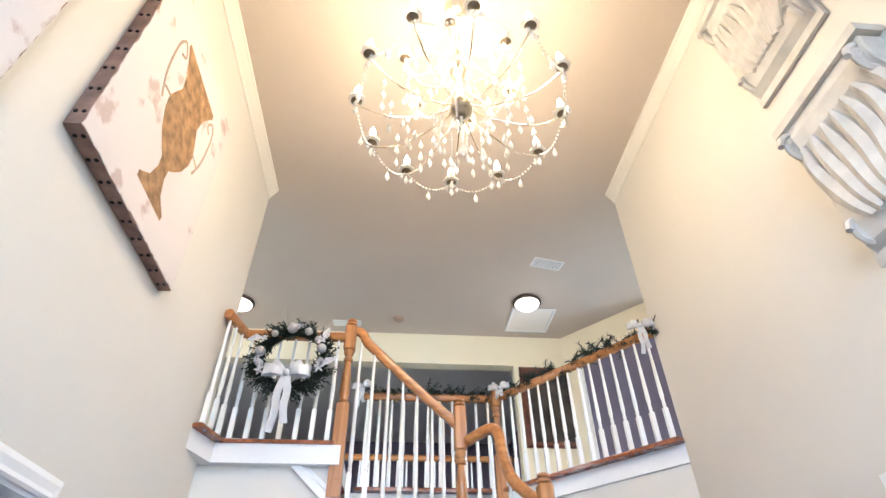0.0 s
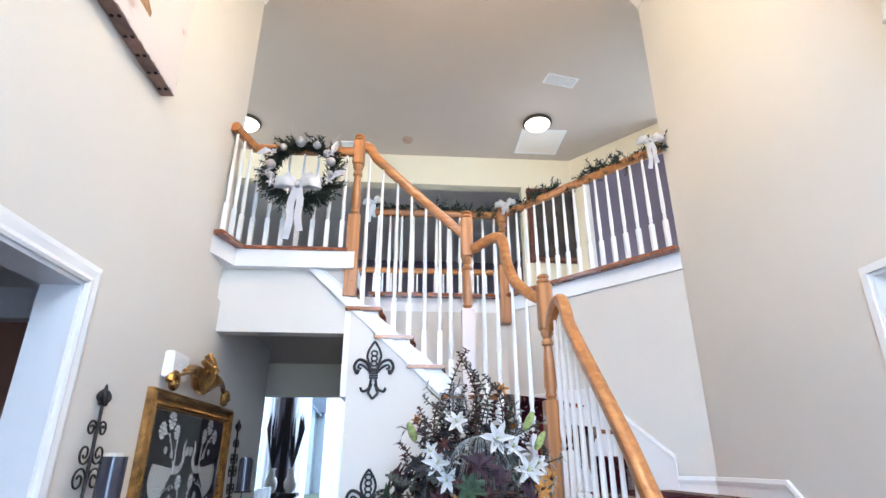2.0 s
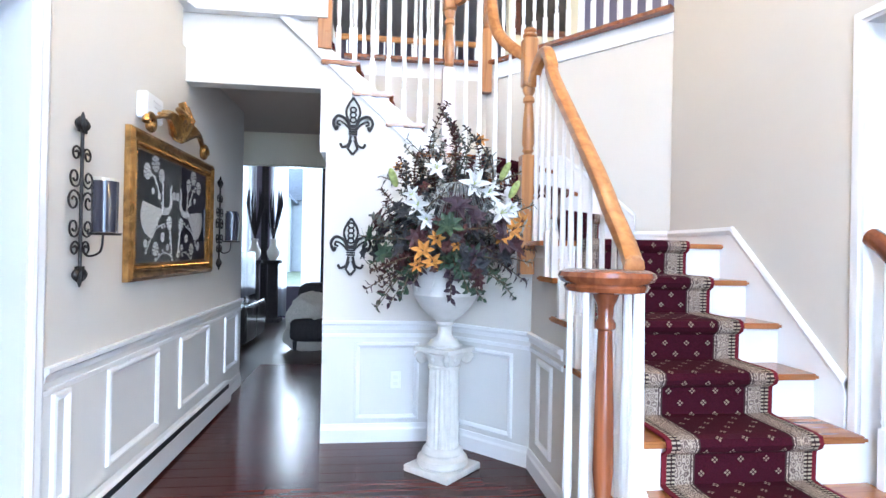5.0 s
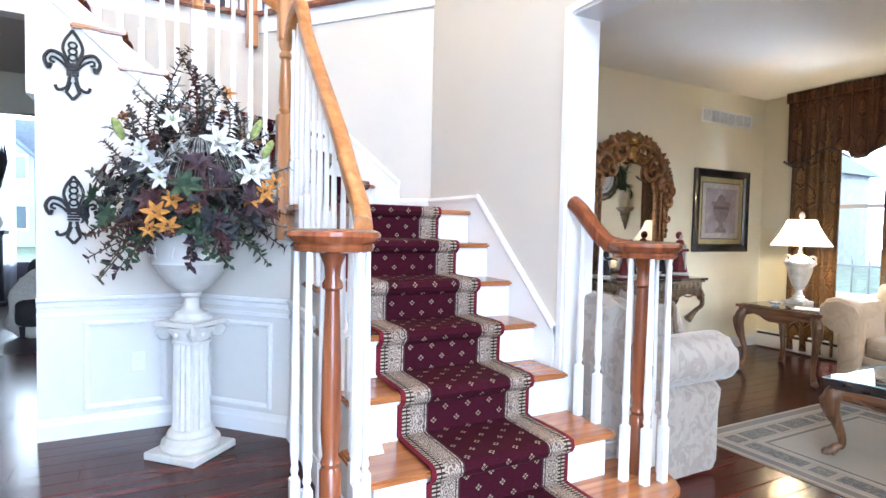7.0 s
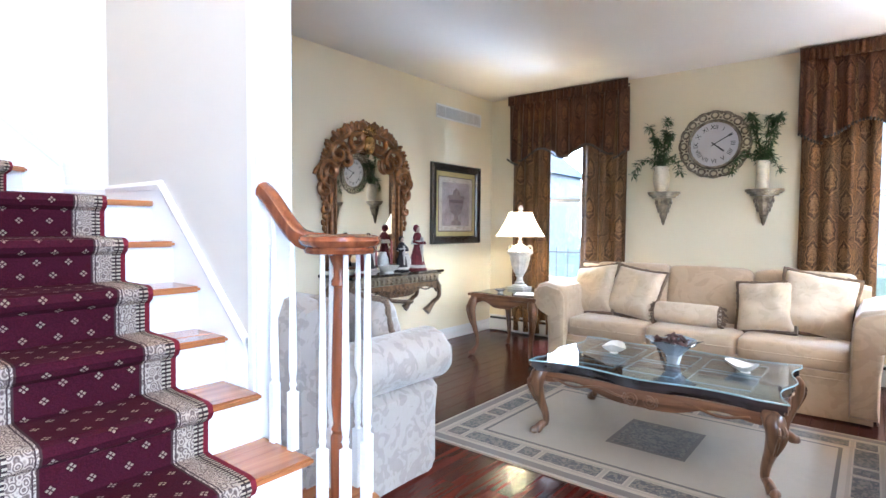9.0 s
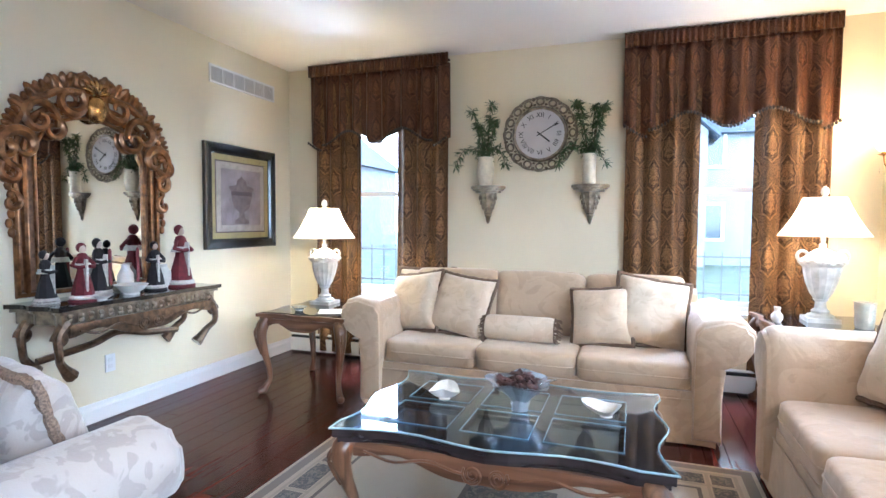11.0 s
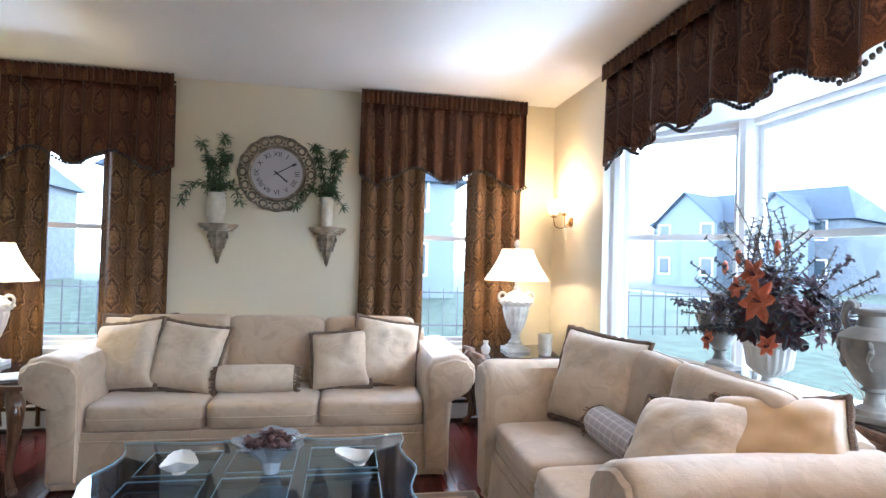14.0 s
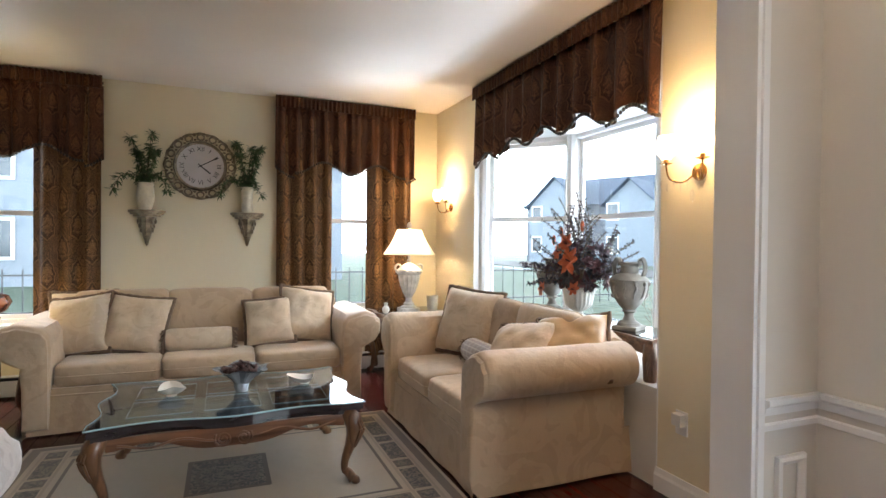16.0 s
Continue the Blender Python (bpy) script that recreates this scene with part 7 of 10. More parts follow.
def house(x, y, rz, w, d, h, label, wall_m, garage=True):
    t = thing("house", x, y, -0.45, label, "house", rz, "houses across the street")
    bm = bmesh.new()
    box(bm, -w / 2, w / 2, -d / 2, d / 2, 0, h)
    part("wall", bm, wall_m, t)
    bm = bmesh.new()
    e, r = 0.5, h + 3.2
    a = [bm.verts.new(c) for c in ((-w / 2 - e, -d / 2 - e, h), (w / 2 + e, -d / 2 - e, h), (w / 2 + e, d / 2 + e, h), (-w / 2 - e, d / 2 + e, h), (-w / 2 + 2, 0, r), (w / 2 - 2, 0, r))]
    for q in ((0, 1, 5, 4), (2, 3, 4, 5), (1, 2, 5), (3, 0, 4), (3, 2, 1, 0)):
        bm.faces.new([a[i] for i in q])
    part("roof", bm, M_ROOF, t, "grey shingle hip roof")
    for gx, gw, gh in ((-w * 0.25, w * 0.36, 2.6), (w * 0.22, w * 0.28, 2.0)):
        bm = bmesh.new()
        five = ((gx - gw / 2, 0), (gx + gw / 2, 0), (gx + gw / 2, h), (gx, h + gh), (gx - gw / 2, h))
        prism(bm, five, d / 2 - 3, d / 2 + 1.2, m=pose(0, 0, 0, 90))
        part("gable_wall", bm, M_SIDING, t)
        bm = bmesh.new()
        for s in (-1, 1):
            q = [(gx + s * (gw / 2 + 0.4), -d / 2 - 1.6, h - 0.3), (gx, -d / 2 - 1.6, h + gh + 0.1), (gx, -d / 2 + 4, h + gh + 0.1), (gx + s * (gw / 2 + 0.4), -d / 2 + 4, h - 0.3)]
            lo = [bm.verts.new(c) for c in q]
            hi = [bm.verts.new((c[0], c[1], c[2] + 0.15)) for c in q]
            bm.faces.new(lo), bm.faces.new(hi)
            for i in range(4):
                bm.faces.new((lo[i], lo[(i + 1) % 4], hi[(i + 1) % 4], hi[i]))
        part("gable_roof", bm, M_ROOF, t)
    for i in range(4):
        for j, z in enumerate((1.0, 4.0)):
            xx = -w / 2 + w * (i + 0.5) / 4
            wn2 = new("window")
            wn2.parent = t
            yy = -d / 2 - (1.2 if abs(xx + w * 0.25) < w * 0.18 or abs(xx - w * 0.22) < w * 0.14 else 0) - 0.02
            wn2.location = (xx, yy, z)
            bm = bmesh.new()
            ring(bm, plane_m((-0.6, 0, 0), (1, 0, 0), (0, -1, 0)), 1.2, 1.6, [(0, 0), (0, 0.06), (0.12, 0.06), (0.12, 0.01)])
            part("window_frame", bm, M_WHITE, wn2)
            bm = bmesh.new()
            box(bm, -0.5, 0.5, -0.02, 0.0, 0.1, 1.5)
            part("pane", bm, M_DKGL, wn2)
    return t


HL = "pale two storey house with grey gabled roofs across the street"
house(24, -44, 180, 17, 11, 5.6, HL, M_SIDING)
house(3, -46, 180, 15, 11, 5.6, HL, M_BRICKH)
house(-17, -42, 180, 16, 11, 5.4, HL, M_SIDING)
house(46, -36, 205, 16, 11, 5.6, HL, M_BRICKH)
house(33, 4, 270, 15, 10, 5.4, "pale two storey house beyond the side garden", M_SIDING)
house(36, 26, 270, 15, 10, 5.4, "tan brick house beyond the side garden", M_BRICKH)
house(-4, 48, 0, 16, 10, 5.4, "pale two storey house beyond the back garden", M_SIDING)
fence = thing("garden_fence", 16, 1, -0.45, "black metal picket fence in the side garden, its colour greyed for haze", "fence")
for k in range(64):
    y = -12 + k * 0.35
    bm = bmesh.new()
    box(bm, -0.012, 0.012, y - 0.012, y + 0.012, 0, 1.15)
    part("picket", bm, M_FENCE, fence)
for z in (0.2, 1.0):
    bm = bmesh.new()
    box(bm, -0.015, 0.015, -12, 10.2, z, z + 0.04)
    part("fence_rail", bm, M_FENCE, fence)
M_TWIG = mat("bare_twigs", (0.16, 0.12, 0.09), 0.9)
for bx, by, bs, sd in ((5.2, -2.6, 0.9, 1), (6.6, -2.9, 1.0, 2), (3.9, -3.2, 0.8, 3)):
    t = thing("shrub", bx, by, -0.45, "bare twiggy shrub below the bay window", "shrub", group="shrubs outside")
    rr = random.Random(sd)
    bm = bmesh.new()
    for k in range(40):
        a, r = rr.uniform(0, 6.28), rr.uniform(0.1, 0.5) * bs
        top = Vector((r * math.cos(a), r * math.sin(a), rr.uniform(0.7, 1.25) * bs))
        pts = smooth_path([Vector((r * 0.1 * math.cos(a), r * 0.1 * math.sin(a), 0)), top * 0.55 + Vector((0, 0, 0.1)), top], 3)
        sweep(bm, pts, circ(0.006, 4), scale=[1.2 - 0.9 * i / (len(pts) - 1) for i in range(len(pts))])
        for _ in range(3):
            d = Vector((rr.uniform(-1, 1), rr.uniform(-1, 1), rr.uniform(0.2, 1))) * 0.18
            p = pts[rr.randrange(3, len(pts))]
            sweep(bm, [p, p + d], circ(0.003, 3))
    part("twigs", bm, M_TWIG, t)

# foyer pictures and ironwork on the west wall
M_IRON = mat("wrought_iron", (0.018, 0.014, 0.013), 0.45, 0.6, noise_scale=40, amount=0.5)
M_SMOKEG = mat("smoked_glass_holder", (0.035, 0.035, 0.05), 0.12, coat=0.6)
M_VELVET = mat("black_velvet", (0.006, 0.006, 0.010), 0.9)
M_VELVET.node_tree.nodes["Principled BSDF"].inputs["Specular IOR Level"].default_value = 0.08
M_SILVTH = mat("white_embroidery", (0.62, 0.62, 0.60), 0.6, noise_scale=90, amount=0.35, bump=0.8, bump_scale=150)


def wp(y, z, d=0.0):
    return Vector((0.003 + d, y, z))


# embroidered picture
t = new("embroidered_picture")
t.matrix_world = plane_m((0.003, 3.72, 1.12), (0, 1, 0), (1, 0, 0))
tagged(t, "gold framed white peacock embroidery on black above the chair rail", "picture")
W_, H_ = 1.38, 0.80
I4 = Matrix.Identity(4)
bm = bmesh.new()
ring(bm, I4, W_, H_, [(0, 0), (0, 0.03), (0.02, 0.045), (0.045, 0.03), (0.06, 0.034), (0.075, 0.02), (0.09, 0.022), (0.10, 0.008)])
part("picture_frame", bm, M_GOLD, t, "stepped gold frame")
bm = bmesh.new()
for (xa, ya, xb, yb) in ((0.07, 0.07, W_ - 0.07, 0.07), (0.07, H_ - 0.07, W_ - 0.07, H_ - 0.07), (0.07, 0.07, 0.07, H_ - 0.07), (W_ - 0.07, 0.07, W_ - 0.07, H_ - 0.07)):
    L = math.hypot(xb - xa, yb - ya)
    for i in range(int(L / 0.022)):
        f = (i + 0.5) / int(L / 0.022)
        pillow(bm, 0.008, 0.008, 0.007, 1, 1, Matrix.Translation((xa + (xb - xa) * f, ya + (yb - ya) * f, 0.030)), 6, 4)
part("beading", bm, M_GOLD, t, "gold beading", kind="stuff")
bm = bmesh.new()
box(bm, 0.09, W_ - 0.09, 0.09, H_ - 0.09, 0.002, 0.006)
part("velvet_ground", bm, M_VELVET, t, "black velvet ground")
rr = random.Random(5)
bm = bmesh.new()


def blob(cx, cy, rx, ry, n=6, z=0.008):
    for q, m_, w in ((0.78, n + 4, 0.24), (0.42, n, 0.20), (0.0, 1, 0.16)):
        for k in range(m_):
            a = 2 * math.pi * k / m_ + q
            pillow(bm, rx * w, ry * w * 0.8, 0.004, 1, 1, Matrix.Translation((cx + rx * q * math.cos(a), cy + ry * q * math.sin(a), z)) @ Matrix.Rotation(a, 4, "Z"), 6, 4)


for s in (-1, 1):
    cx = W_ / 2
    for dx, y, r in ((0.43, 0.60, 0.05), (0.32, 0.66, 0.055), (0.23, 0.60, 0.045), (0.03, 0.50, 0.03), (0.10, 0.33, 0.045), (0.30, 0.17, 0.045), (0.17, 0.40, 0.02), (0.20, 0.24, 0.03), (0.36, 0.26, 0.03), (0.12, 0.18, 0.022), (0.44, 0.20, 0.025), (0.26, 0.48, 0.022), (0.35, 0.50, 0.02)):
        blob(cx + s * dx, y, r, r * 0.95)
    # tail fan
    for k in range(16):
        a = radians(150 + k * 7)
        p0, p1 = Vector((cx + s * 0.20, 0.40, 0.008)), Vector((cx + s * (0.34 - 0.17 * math.cos(a)), 0.36 + 0.16 * math.sin(a) * 0.8, 0.008))
        sweep(bm, [p0, p1], [(-0.0055, 0), (0.0055, 0), (0.0055, 0.003), (-0.0055, 0.003)], scale=[0.5, 1.3])
    # body and neck
    pts = smooth_path([(cx + s * 0.22, 0.40, 0.01), (cx + s * 0.13, 0.40, 0.01), (cx + s * 0.08, 0.45, 0.01), (cx + s * 0.09, 0.52, 0.01), (cx + s * 0.07, 0.56, 0.01)], 4)
    sweep(bm, pts, circ(1.0, 6, 0.3), scale=[0.026 - 0.018 * i / (len(pts) - 1) for i in range(len(pts))], up=Vector((0, 0, 1)))
    for x0, y0, x1, y1 in ((0.30, 0.08, 0.05, 0.12), (0.43, 0.14, 0.18, 0.32), (0.05, 0.12, 0.12, 0.33), (0.22, 0.58, 0.20, 0.40), (0.40, 0.58, 0.24, 0.46)):
        pts = smooth_path([(cx + s * x0, y0 + 0.02, 0.008), (cx + s * (x0 + x1) / 2, (y0 + y1) / 2 + 0.05, 0.008), (cx + s * x1, y1, 0.008)], 5)
        sweep(bm, pts, circ(0.004, 4), up=Vector((0, 0, 1)))
        for p in pts[::2]:
            pillow(bm, 0.014, 0.010, 0.003, 1, 1, Matrix.Translation(p + Vector((rr.uniform(-.015, .015), rr.uniform(-.02, .02), 0))), 6, 4)
part("embroidery", bm, M_SILVTH, t, "white embroidered peacocks and flowers", smooth=True)
bm = bmesh.new()
box(bm, 0.095, W_ - 0.095, 0.095, H_ - 0.095, 0.0155, 0.0165)
g = part("picture_glass", bm, M_PICGL, t)
g.visible_shadow = False

# gilt crest above it
t = thing("gilt_crest", 0.003, 4.36, 1.99, "carved gilt acanthus crest above the embroidered picture", "wall ornament")
t.scale = (1.2, 1.2, 1.25)
for s in (-1, 1):
    bm = bmesh.new()
    for k in range(7):
        a = radians(170 - k * 17)
        L = 0.36 - 0.02 * k
        end = Vector((0.03, s * (0.14 + L * 0.75 * -math.cos(a) * 0.9), -0.02 + L * 0.35 * math.sin(a)))
        pts = smooth_path([Vector((0.03, s * 0.05, 0.0)), Vector((0.055, s * (0.05 + end.y * s) / 2, 0.05 + end.z * 0.3)), end], 5)
        sweep(bm, pts, circ(1.0, 6, 0.7), scale=[0.03 * (1 - 0.7 * i / (len(pts) - 1)) for i in range(len(pts))])
    pts = [(0.04, s * (0.38 + (0.05 - 0.0032 * k) * math.cos(k * 0.5)), -0.02 + (0.05 - 0.0032 * k) * math.sin(k * 0.5)) for k in range(14)]
    sweep(bm, pts, circ(0.017, 6), up=Vector((1, 0, 0)))
    part("acanthus_wing", bm, M_GOLD, t, "carved acanthus scroll", smooth=True)
bm = bmesh.new()
for k in range(5):
    a = radians(90 + (k - 2) * 22)
    pts = smooth_path([Vector((0.03, 0, -0.02)), Vector((0.07, 0.06 * math.cos(a), 0.08)), Vector((0.05, 0.12 * math.cos(a), 0.17 * math.sin(a)))], 5)
    sweep(bm, pts, circ(1.0, 6, 0.7), scale=[0.035 * (1 - 0.5 * i / (len(pts) - 1)) for i in range(len(pts))])
part("shell", bm, M_GOLD, t, "upright gilt shell", smooth=True)


def iron_sconce(y):
    t = thing("iron_candle_sconce", 0.003, y, 1.16, "tall black wrought iron candle sconce with a smoked glass holder", "wall sconce", group="iron sconces beside the picture")
    bm = bmesh.new()
    sweep(bm, [(0.02, 0, 0.02), (0.02, 0, 0.66)], circ(0.007, 6), up=Vector((1, 0, 0)))
    part("backbone", bm, M_IRON, t)
    for z in (0.02, 0.66):
        u = 1 if z > 0.3 else -1
        bm = bmesh.new()
        for dy, h in ((0, 0.055), (-0.022, 0.03), (0.022, 0.03)):
            pts = [Vector((0.02, 0, z - u * 0.03)), Vector((0.02, dy * 1.6, z)), Vector((0.02, dy * 0.9, z + u * h))]
            sweep(bm, smooth_path(pts, 4), circ(1.0, 6), scale=[0.010, 0.011, 0.013, 0.014, 0.014, 0.012, 0.009, 0.006, 0.002], up=Vector((1, 0, 0)))
        sweep(bm, [(0.02, -0.03, z - u * 0.03), (0.02, 0.03, z - u * 0.03)], circ(0.007, 5), up=Vector((1, 0, 0)))
        part("finial", bm, M_IRON, t, "fleur de lis finial", smooth=True)
    for s in (-1, 1):
        for zc, R_, fl in ((0.53, 0.035, 1), (0.43, 0.045, -1), (0.33, 0.05, 1), (0.22, 0.045, -1), (0.13, 0.035, 1)):
            bm = bmesh.new()
            pts = []
            for k in range(20):
                a = k / 19 * 3.6 * math.pi * 0.8
                r = R_ * (1 - 0.75 * k / 19)
                pts.append((0.02, s * (0.008 + R_ + r * -math.cos(a)), zc + fl * r * math.sin(a)))
            sweep(bm, pts, circ(0.0045, 5), up=Vector((1, 0, 0)))
            part("scroll", bm, M_IRON, t, smooth=True)
    bm = bmesh.new()
    sweep(bm, smooth_path([(0.02, 0, 0.14), (0.05, 0, 0.10), (0.10, 0, 0.12), (0.11, 0, 0.19)], 5), circ(0.005, 5), up=Vector((0, 1, 0)))
    lathe(bm, [(0.062, 0.19), (0.066, 0.20)], 0.115, 0, 0, 18)
    part("arm", bm, M_IRON, t)
    bm = bmesh.new()
    lathe(bm, [(0.05, 0.202), (0.052, 0.42), (0.048, 0.42), (0.046, 0.21)], 0.115, 0, 0, 22)
    part("glass_holder", bm, M_SMOKEG, t, "smoked glass candle holder", smooth=True)
    bm = bmesh.new()
    lathe(bm, [(0.042, 0.23), (0.043, 0.435)], 0.115, 0, 0, 18)
    part("candle", bm, M_POT if y < 4 else M_SMOKEG, t)


iron_sconce(3.29), iron_sconce(5.33)
t = thing("door_chime", 0.003, 3.94, 2.06, "white door chime box on the foyer wall", "door chime")
bm = bmesh.new()
box(bm, 0, 0.055, -0.10, 0.12, -0.07, 0.07)
bmesh.ops.bevel(bm, geom=list(bm.edges), offset=0.006, segments=2, affect="EDGES")
part("chime_cover", bm, M_WHITE, t)
bm = bmesh.new()
for k in range(3):
    sweep(bm, [(0.058, -0.02 + 0.012 * k, 0.035 - 0.03 * k), (0.058, 0.08 - 0.01 * k, 0.03 - 0.03 * k)], circ(0.004, 5))
part("relief", bm, M_WHITE, t, "moulded scroll relief")


def fleur(z, sc, open_):
    """Pierced black metal fleur de lis on the wall beneath the stairs."""
    t = thing("fleur_de_lis", 1.10, 4.547, z, "black pierced metal fleur de lis on the cream wall", "wall ornament", group="fleur de lis beneath the stairs")
    F = plane_m((0, 0, 0), (1, 0, 0), (0, -1, 0))

    def curve(name, pts, r, closed=False, label=""):
        bm = bmesh.new()
        sweep(bm, [F @ Vector((x, y, 0.010)) for x, y in pts], circ(r, 6), up=Vector((0, 1, 0)), closed=closed)
        return part(name, bm, M_IRON, t, label, smooth=True)
    s = sc
    up = [(0, 0.205 * s), (0.035 * s, 0.15 * s), (0.048 * s, 0.10 * s), (0.035 * s, 0.055 * s), (0.02 * s, 0.01 * s)]
    q = [tuple(v)[:2] for v in smooth_path([(x, y, 0) for x, y in up], 4)]
    curve("top_petal", q + [(-x, y) for x, y in q[::-1]], 0.008 * s)
    for k in range(3 + open_):
        w = 0.020 * s
        yy = (0.05 + 0.035 * k) * s
        curve("petal_scroll", [(w * math.cos(a), yy + 0.018 * s * math.sin(a)) for a in [2 * math.pi * i / 12 for i in range(12)]], 0.006 * s, True)
    for sg in (-1, 1):
        side = smooth_path([(sg * 0.018 * s, -0.01 * s, 0), (sg * 0.05 * s, 0.055 * s, 0), (sg * 0.105 * s, 0.075 * s, 0), (sg * 0.135 * s, 0.03 * s, 0), (sg * 0.115 * s, -0.02 * s, 0), (sg * 0.105 * s, 0.005 * s, 0)], 5)
        curve("side_petal", [tuple(v)[:2] for v in side], 0.010 * s)
        inner = smooth_path([(sg * 0.02 * s, -0.02 * s, 0), (sg * 0.055 * s, 0.02 * s, 0), (sg * 0.095 * s, 0.042 * s, 0), (sg * 0.108 * s, 0.022 * s, 0), (sg * 0.085 * s, 0.012 * s, 0)], 5)
        curve("side_scroll", [tuple(v)[:2] for v in inner], 0.007 * s)
        low = smooth_path([(sg * 0.015 * s, -0.06 * s, 0), (sg * 0.03 * s, -0.12 * s, 0), (sg * 0.07 * s, -0.14 * s, 0), (sg * 0.085 * s, -0.115 * s, 0)], 5)
        curve("lower_petal", [tuple(v)[:2] for v in low], 0.009 * s)
        curve("tail", [(0, -0.19 * s), (sg * 0.032 * s, -0.15 * s), (sg * 0.012 * s, -0.09 * s)], 0.009 * s)
    bm = bmesh.new()
    for k in range(4):
        box(bm, -0.030 * s, 0.030 * s, -0.020, -0.002, (-0.055 + 0.016 * k) * s, (-0.044 + 0.016 * k) * s)
    part("collar", bm, M_IRON, t, "banded collar")


fleur(2.14, 0.98, 0), fleur(1.32, 0.98, 1)
t = thing("wall_outlet", 1.42, 4.545, 0.42, "white wall outlet on the dado", "outlet")
bm = bmesh.new()
box(bm, -0.036, 0.036, -0.007, 0, -0.058, 0.058)
bmesh.ops.bevel(bm, geom=list(bm.edges), offset=0.002, segments=1, affect="EDGES")
part("cover_plate", bm, M_WHITE, t)
for dz in (-0.022, 0.022):
    bm = bmesh.new()
    box(bm, -0.016, 0.016, -0.009, -0.006, dz - 0.013, dz + 0.013)
    part("socket", bm, M_HEATW, t)

# large painted canvases high on the west wall
M_CANVAS = mat("distressed_plaster_canvas", (0.64, 0.58, 0.56), 0.8, noise_scale=7, amount=0.12, bump=0.6, bump_scale=30)
M_CANSIDE = mat("weathered_wood_edge", (0.24, 0.15, 0.12), 0.7, noise_scale=12, amount=0.35)
M_URNP = mat("umber_painted_urn", (0.30, 0.17, 0.08), 0.75, noise_scale=14, amount=0.5)
M_URNP2 = mat("taupe_painted_scroll", (0.40, 0.31, 0.24), 0.8)
nt, b = nodes_of(M_CANVAS)
tc = nt.nodes.new("ShaderNodeTexCoord")
n1 = tex(nt, "ShaderNodeTexNoise", Scale=5.5, Detail=8.0)
nt.links.new(tc.outputs["Object"], n1.inputs["Vector"])
q = nt.nodes.new("ShaderNodeMapRange")
q.inputs["From Min"].default_value, q.inputs["From Max"].default_value = 0.60, 0.66
nt.links.new(n1.outputs["Fac"], q.inputs["Value"])
nt.links.new(mixc(nt, math_n(nt, "MULTIPLY", q.outputs[0], 0.6), (0.66, 0.60, 0.585), (0.40, 0.26, 0.23)), b.inputs["Base Color"])


def canvas(y0, y1, z0, z1, label):
    t = new("painted_canvas")
    t.matrix_world = plane_m((0.003, y0, z0), (0, 1, 0), (1, 0, 0))
    tagged(t, label, "painting", "painted canvases high on the foyer wall")
    w, h, d = y1 - y0, z1 - z0, 0.07
    bm = bmesh.new()
    box(bm, 0, w, 0, h, 0, d - 0.004)
    part("canvas_side", bm, M_CANSIDE, t, "weathered wooden edge")
    bm = bmesh.new()
    n = 40
    rr2 = random.Random(int(y0 * 10))
    ed = lambda: rr2.uniform(0.0, 0.010)
    pts = [(w * i / n, ed()) for i in range(n)] + [(w - ed(), h * i / n) for i in range(n)] + [(w - w * i / n, h - ed()) for i in range(n)] + [(ed(), h - h * i / n) for i in range(n)]
    prism(bm, pts, d - 0.004, d)
    part("canvas_face", bm, M_CANVAS, t, "distressed cream plaster face")
    for k in range(9):
        for e in (0, 1):
            for dd in (0.018, 0.050):
                bm = bmesh.new()
                f = (k + 0.5) / 9
                m = pose(f * w, 0, dd, 90, 0, 0) if e == 0 else pose(0, f * h, dd, 0, -90, 0)
                lathe(bm, [(0.010, 0), (0.008, 0.005), (0.003, 0.007)], seg=8, m=m)
                part("stud", bm, M_IRON, t)
    cx, s = w * 0.52, h / 1.27
    prof = [(0.0, 0.16), (0.15, 0.16), (0.155, 0.19), (0.075, 0.25), (0.045, 0.34), (0.05, 0.40), (0.085, 0.43), (0.15, 0.50), (0.195, 0.60), (0.20, 0.68), (0.165, 0.76), (0.135, 0.82), (0.155, 0.92), (0.215, 1.02), (0.24, 1.05), (0.235, 1.08), (0.0, 1.08)]
    bm = bmesh.new()
    urn_shape(bm, [(r * s, z * s) for r, z in prof[1:-1]], Matrix.Translation((cx, 0, d + 0.001)))
    part("painted_urn", bm, M_URNP, t, "umber painted urn")
    for sg in (-1, 1):
        pts = smooth_path([(cx + sg * 0.19 * s, 0.68 * s, d + 0.002), (cx + sg * 0.27 * s, 0.66 * s, d + 0.002), (cx + sg * 0.25 * s, 0.60 * s, d + 0.002), (cx + sg * 0.30 * s, 0.74 * s, d + 0.002), (cx + sg * 0.31 * s, 0.95 * s, d + 0.002), (cx + sg * 0.27 * s, 1.03 * s, d + 0.002), (cx + sg * 0.22 * s, 0.97 * s, d + 0.002), (cx + sg * 0.26 * s, 0.94 * s, d + 0.002)], 5)
        bm = bmesh.new()
        sweep(bm, pts, circ(0.009, 5, 0.002), up=Vector((0, 0, 1)))
        part("painted_handle", bm, M_URNP2, t, "taupe painted scroll handle")


canvas(2.12, 3.22, 3.34, 4.66, "large distressed canvas of an umber urn with studded edges")
canvas(0.66, 1.78, 2.90, 4.24, "large distressed plaster canvas with a studded wooden edge")

# plaster reliefs on the east wall
M_PLAST = mat("grey_white_plaster", (0.56, 0.54, 0.51), 0.8, noise_scale=9, amount=0.12, bump=0.5, bump_scale=50)


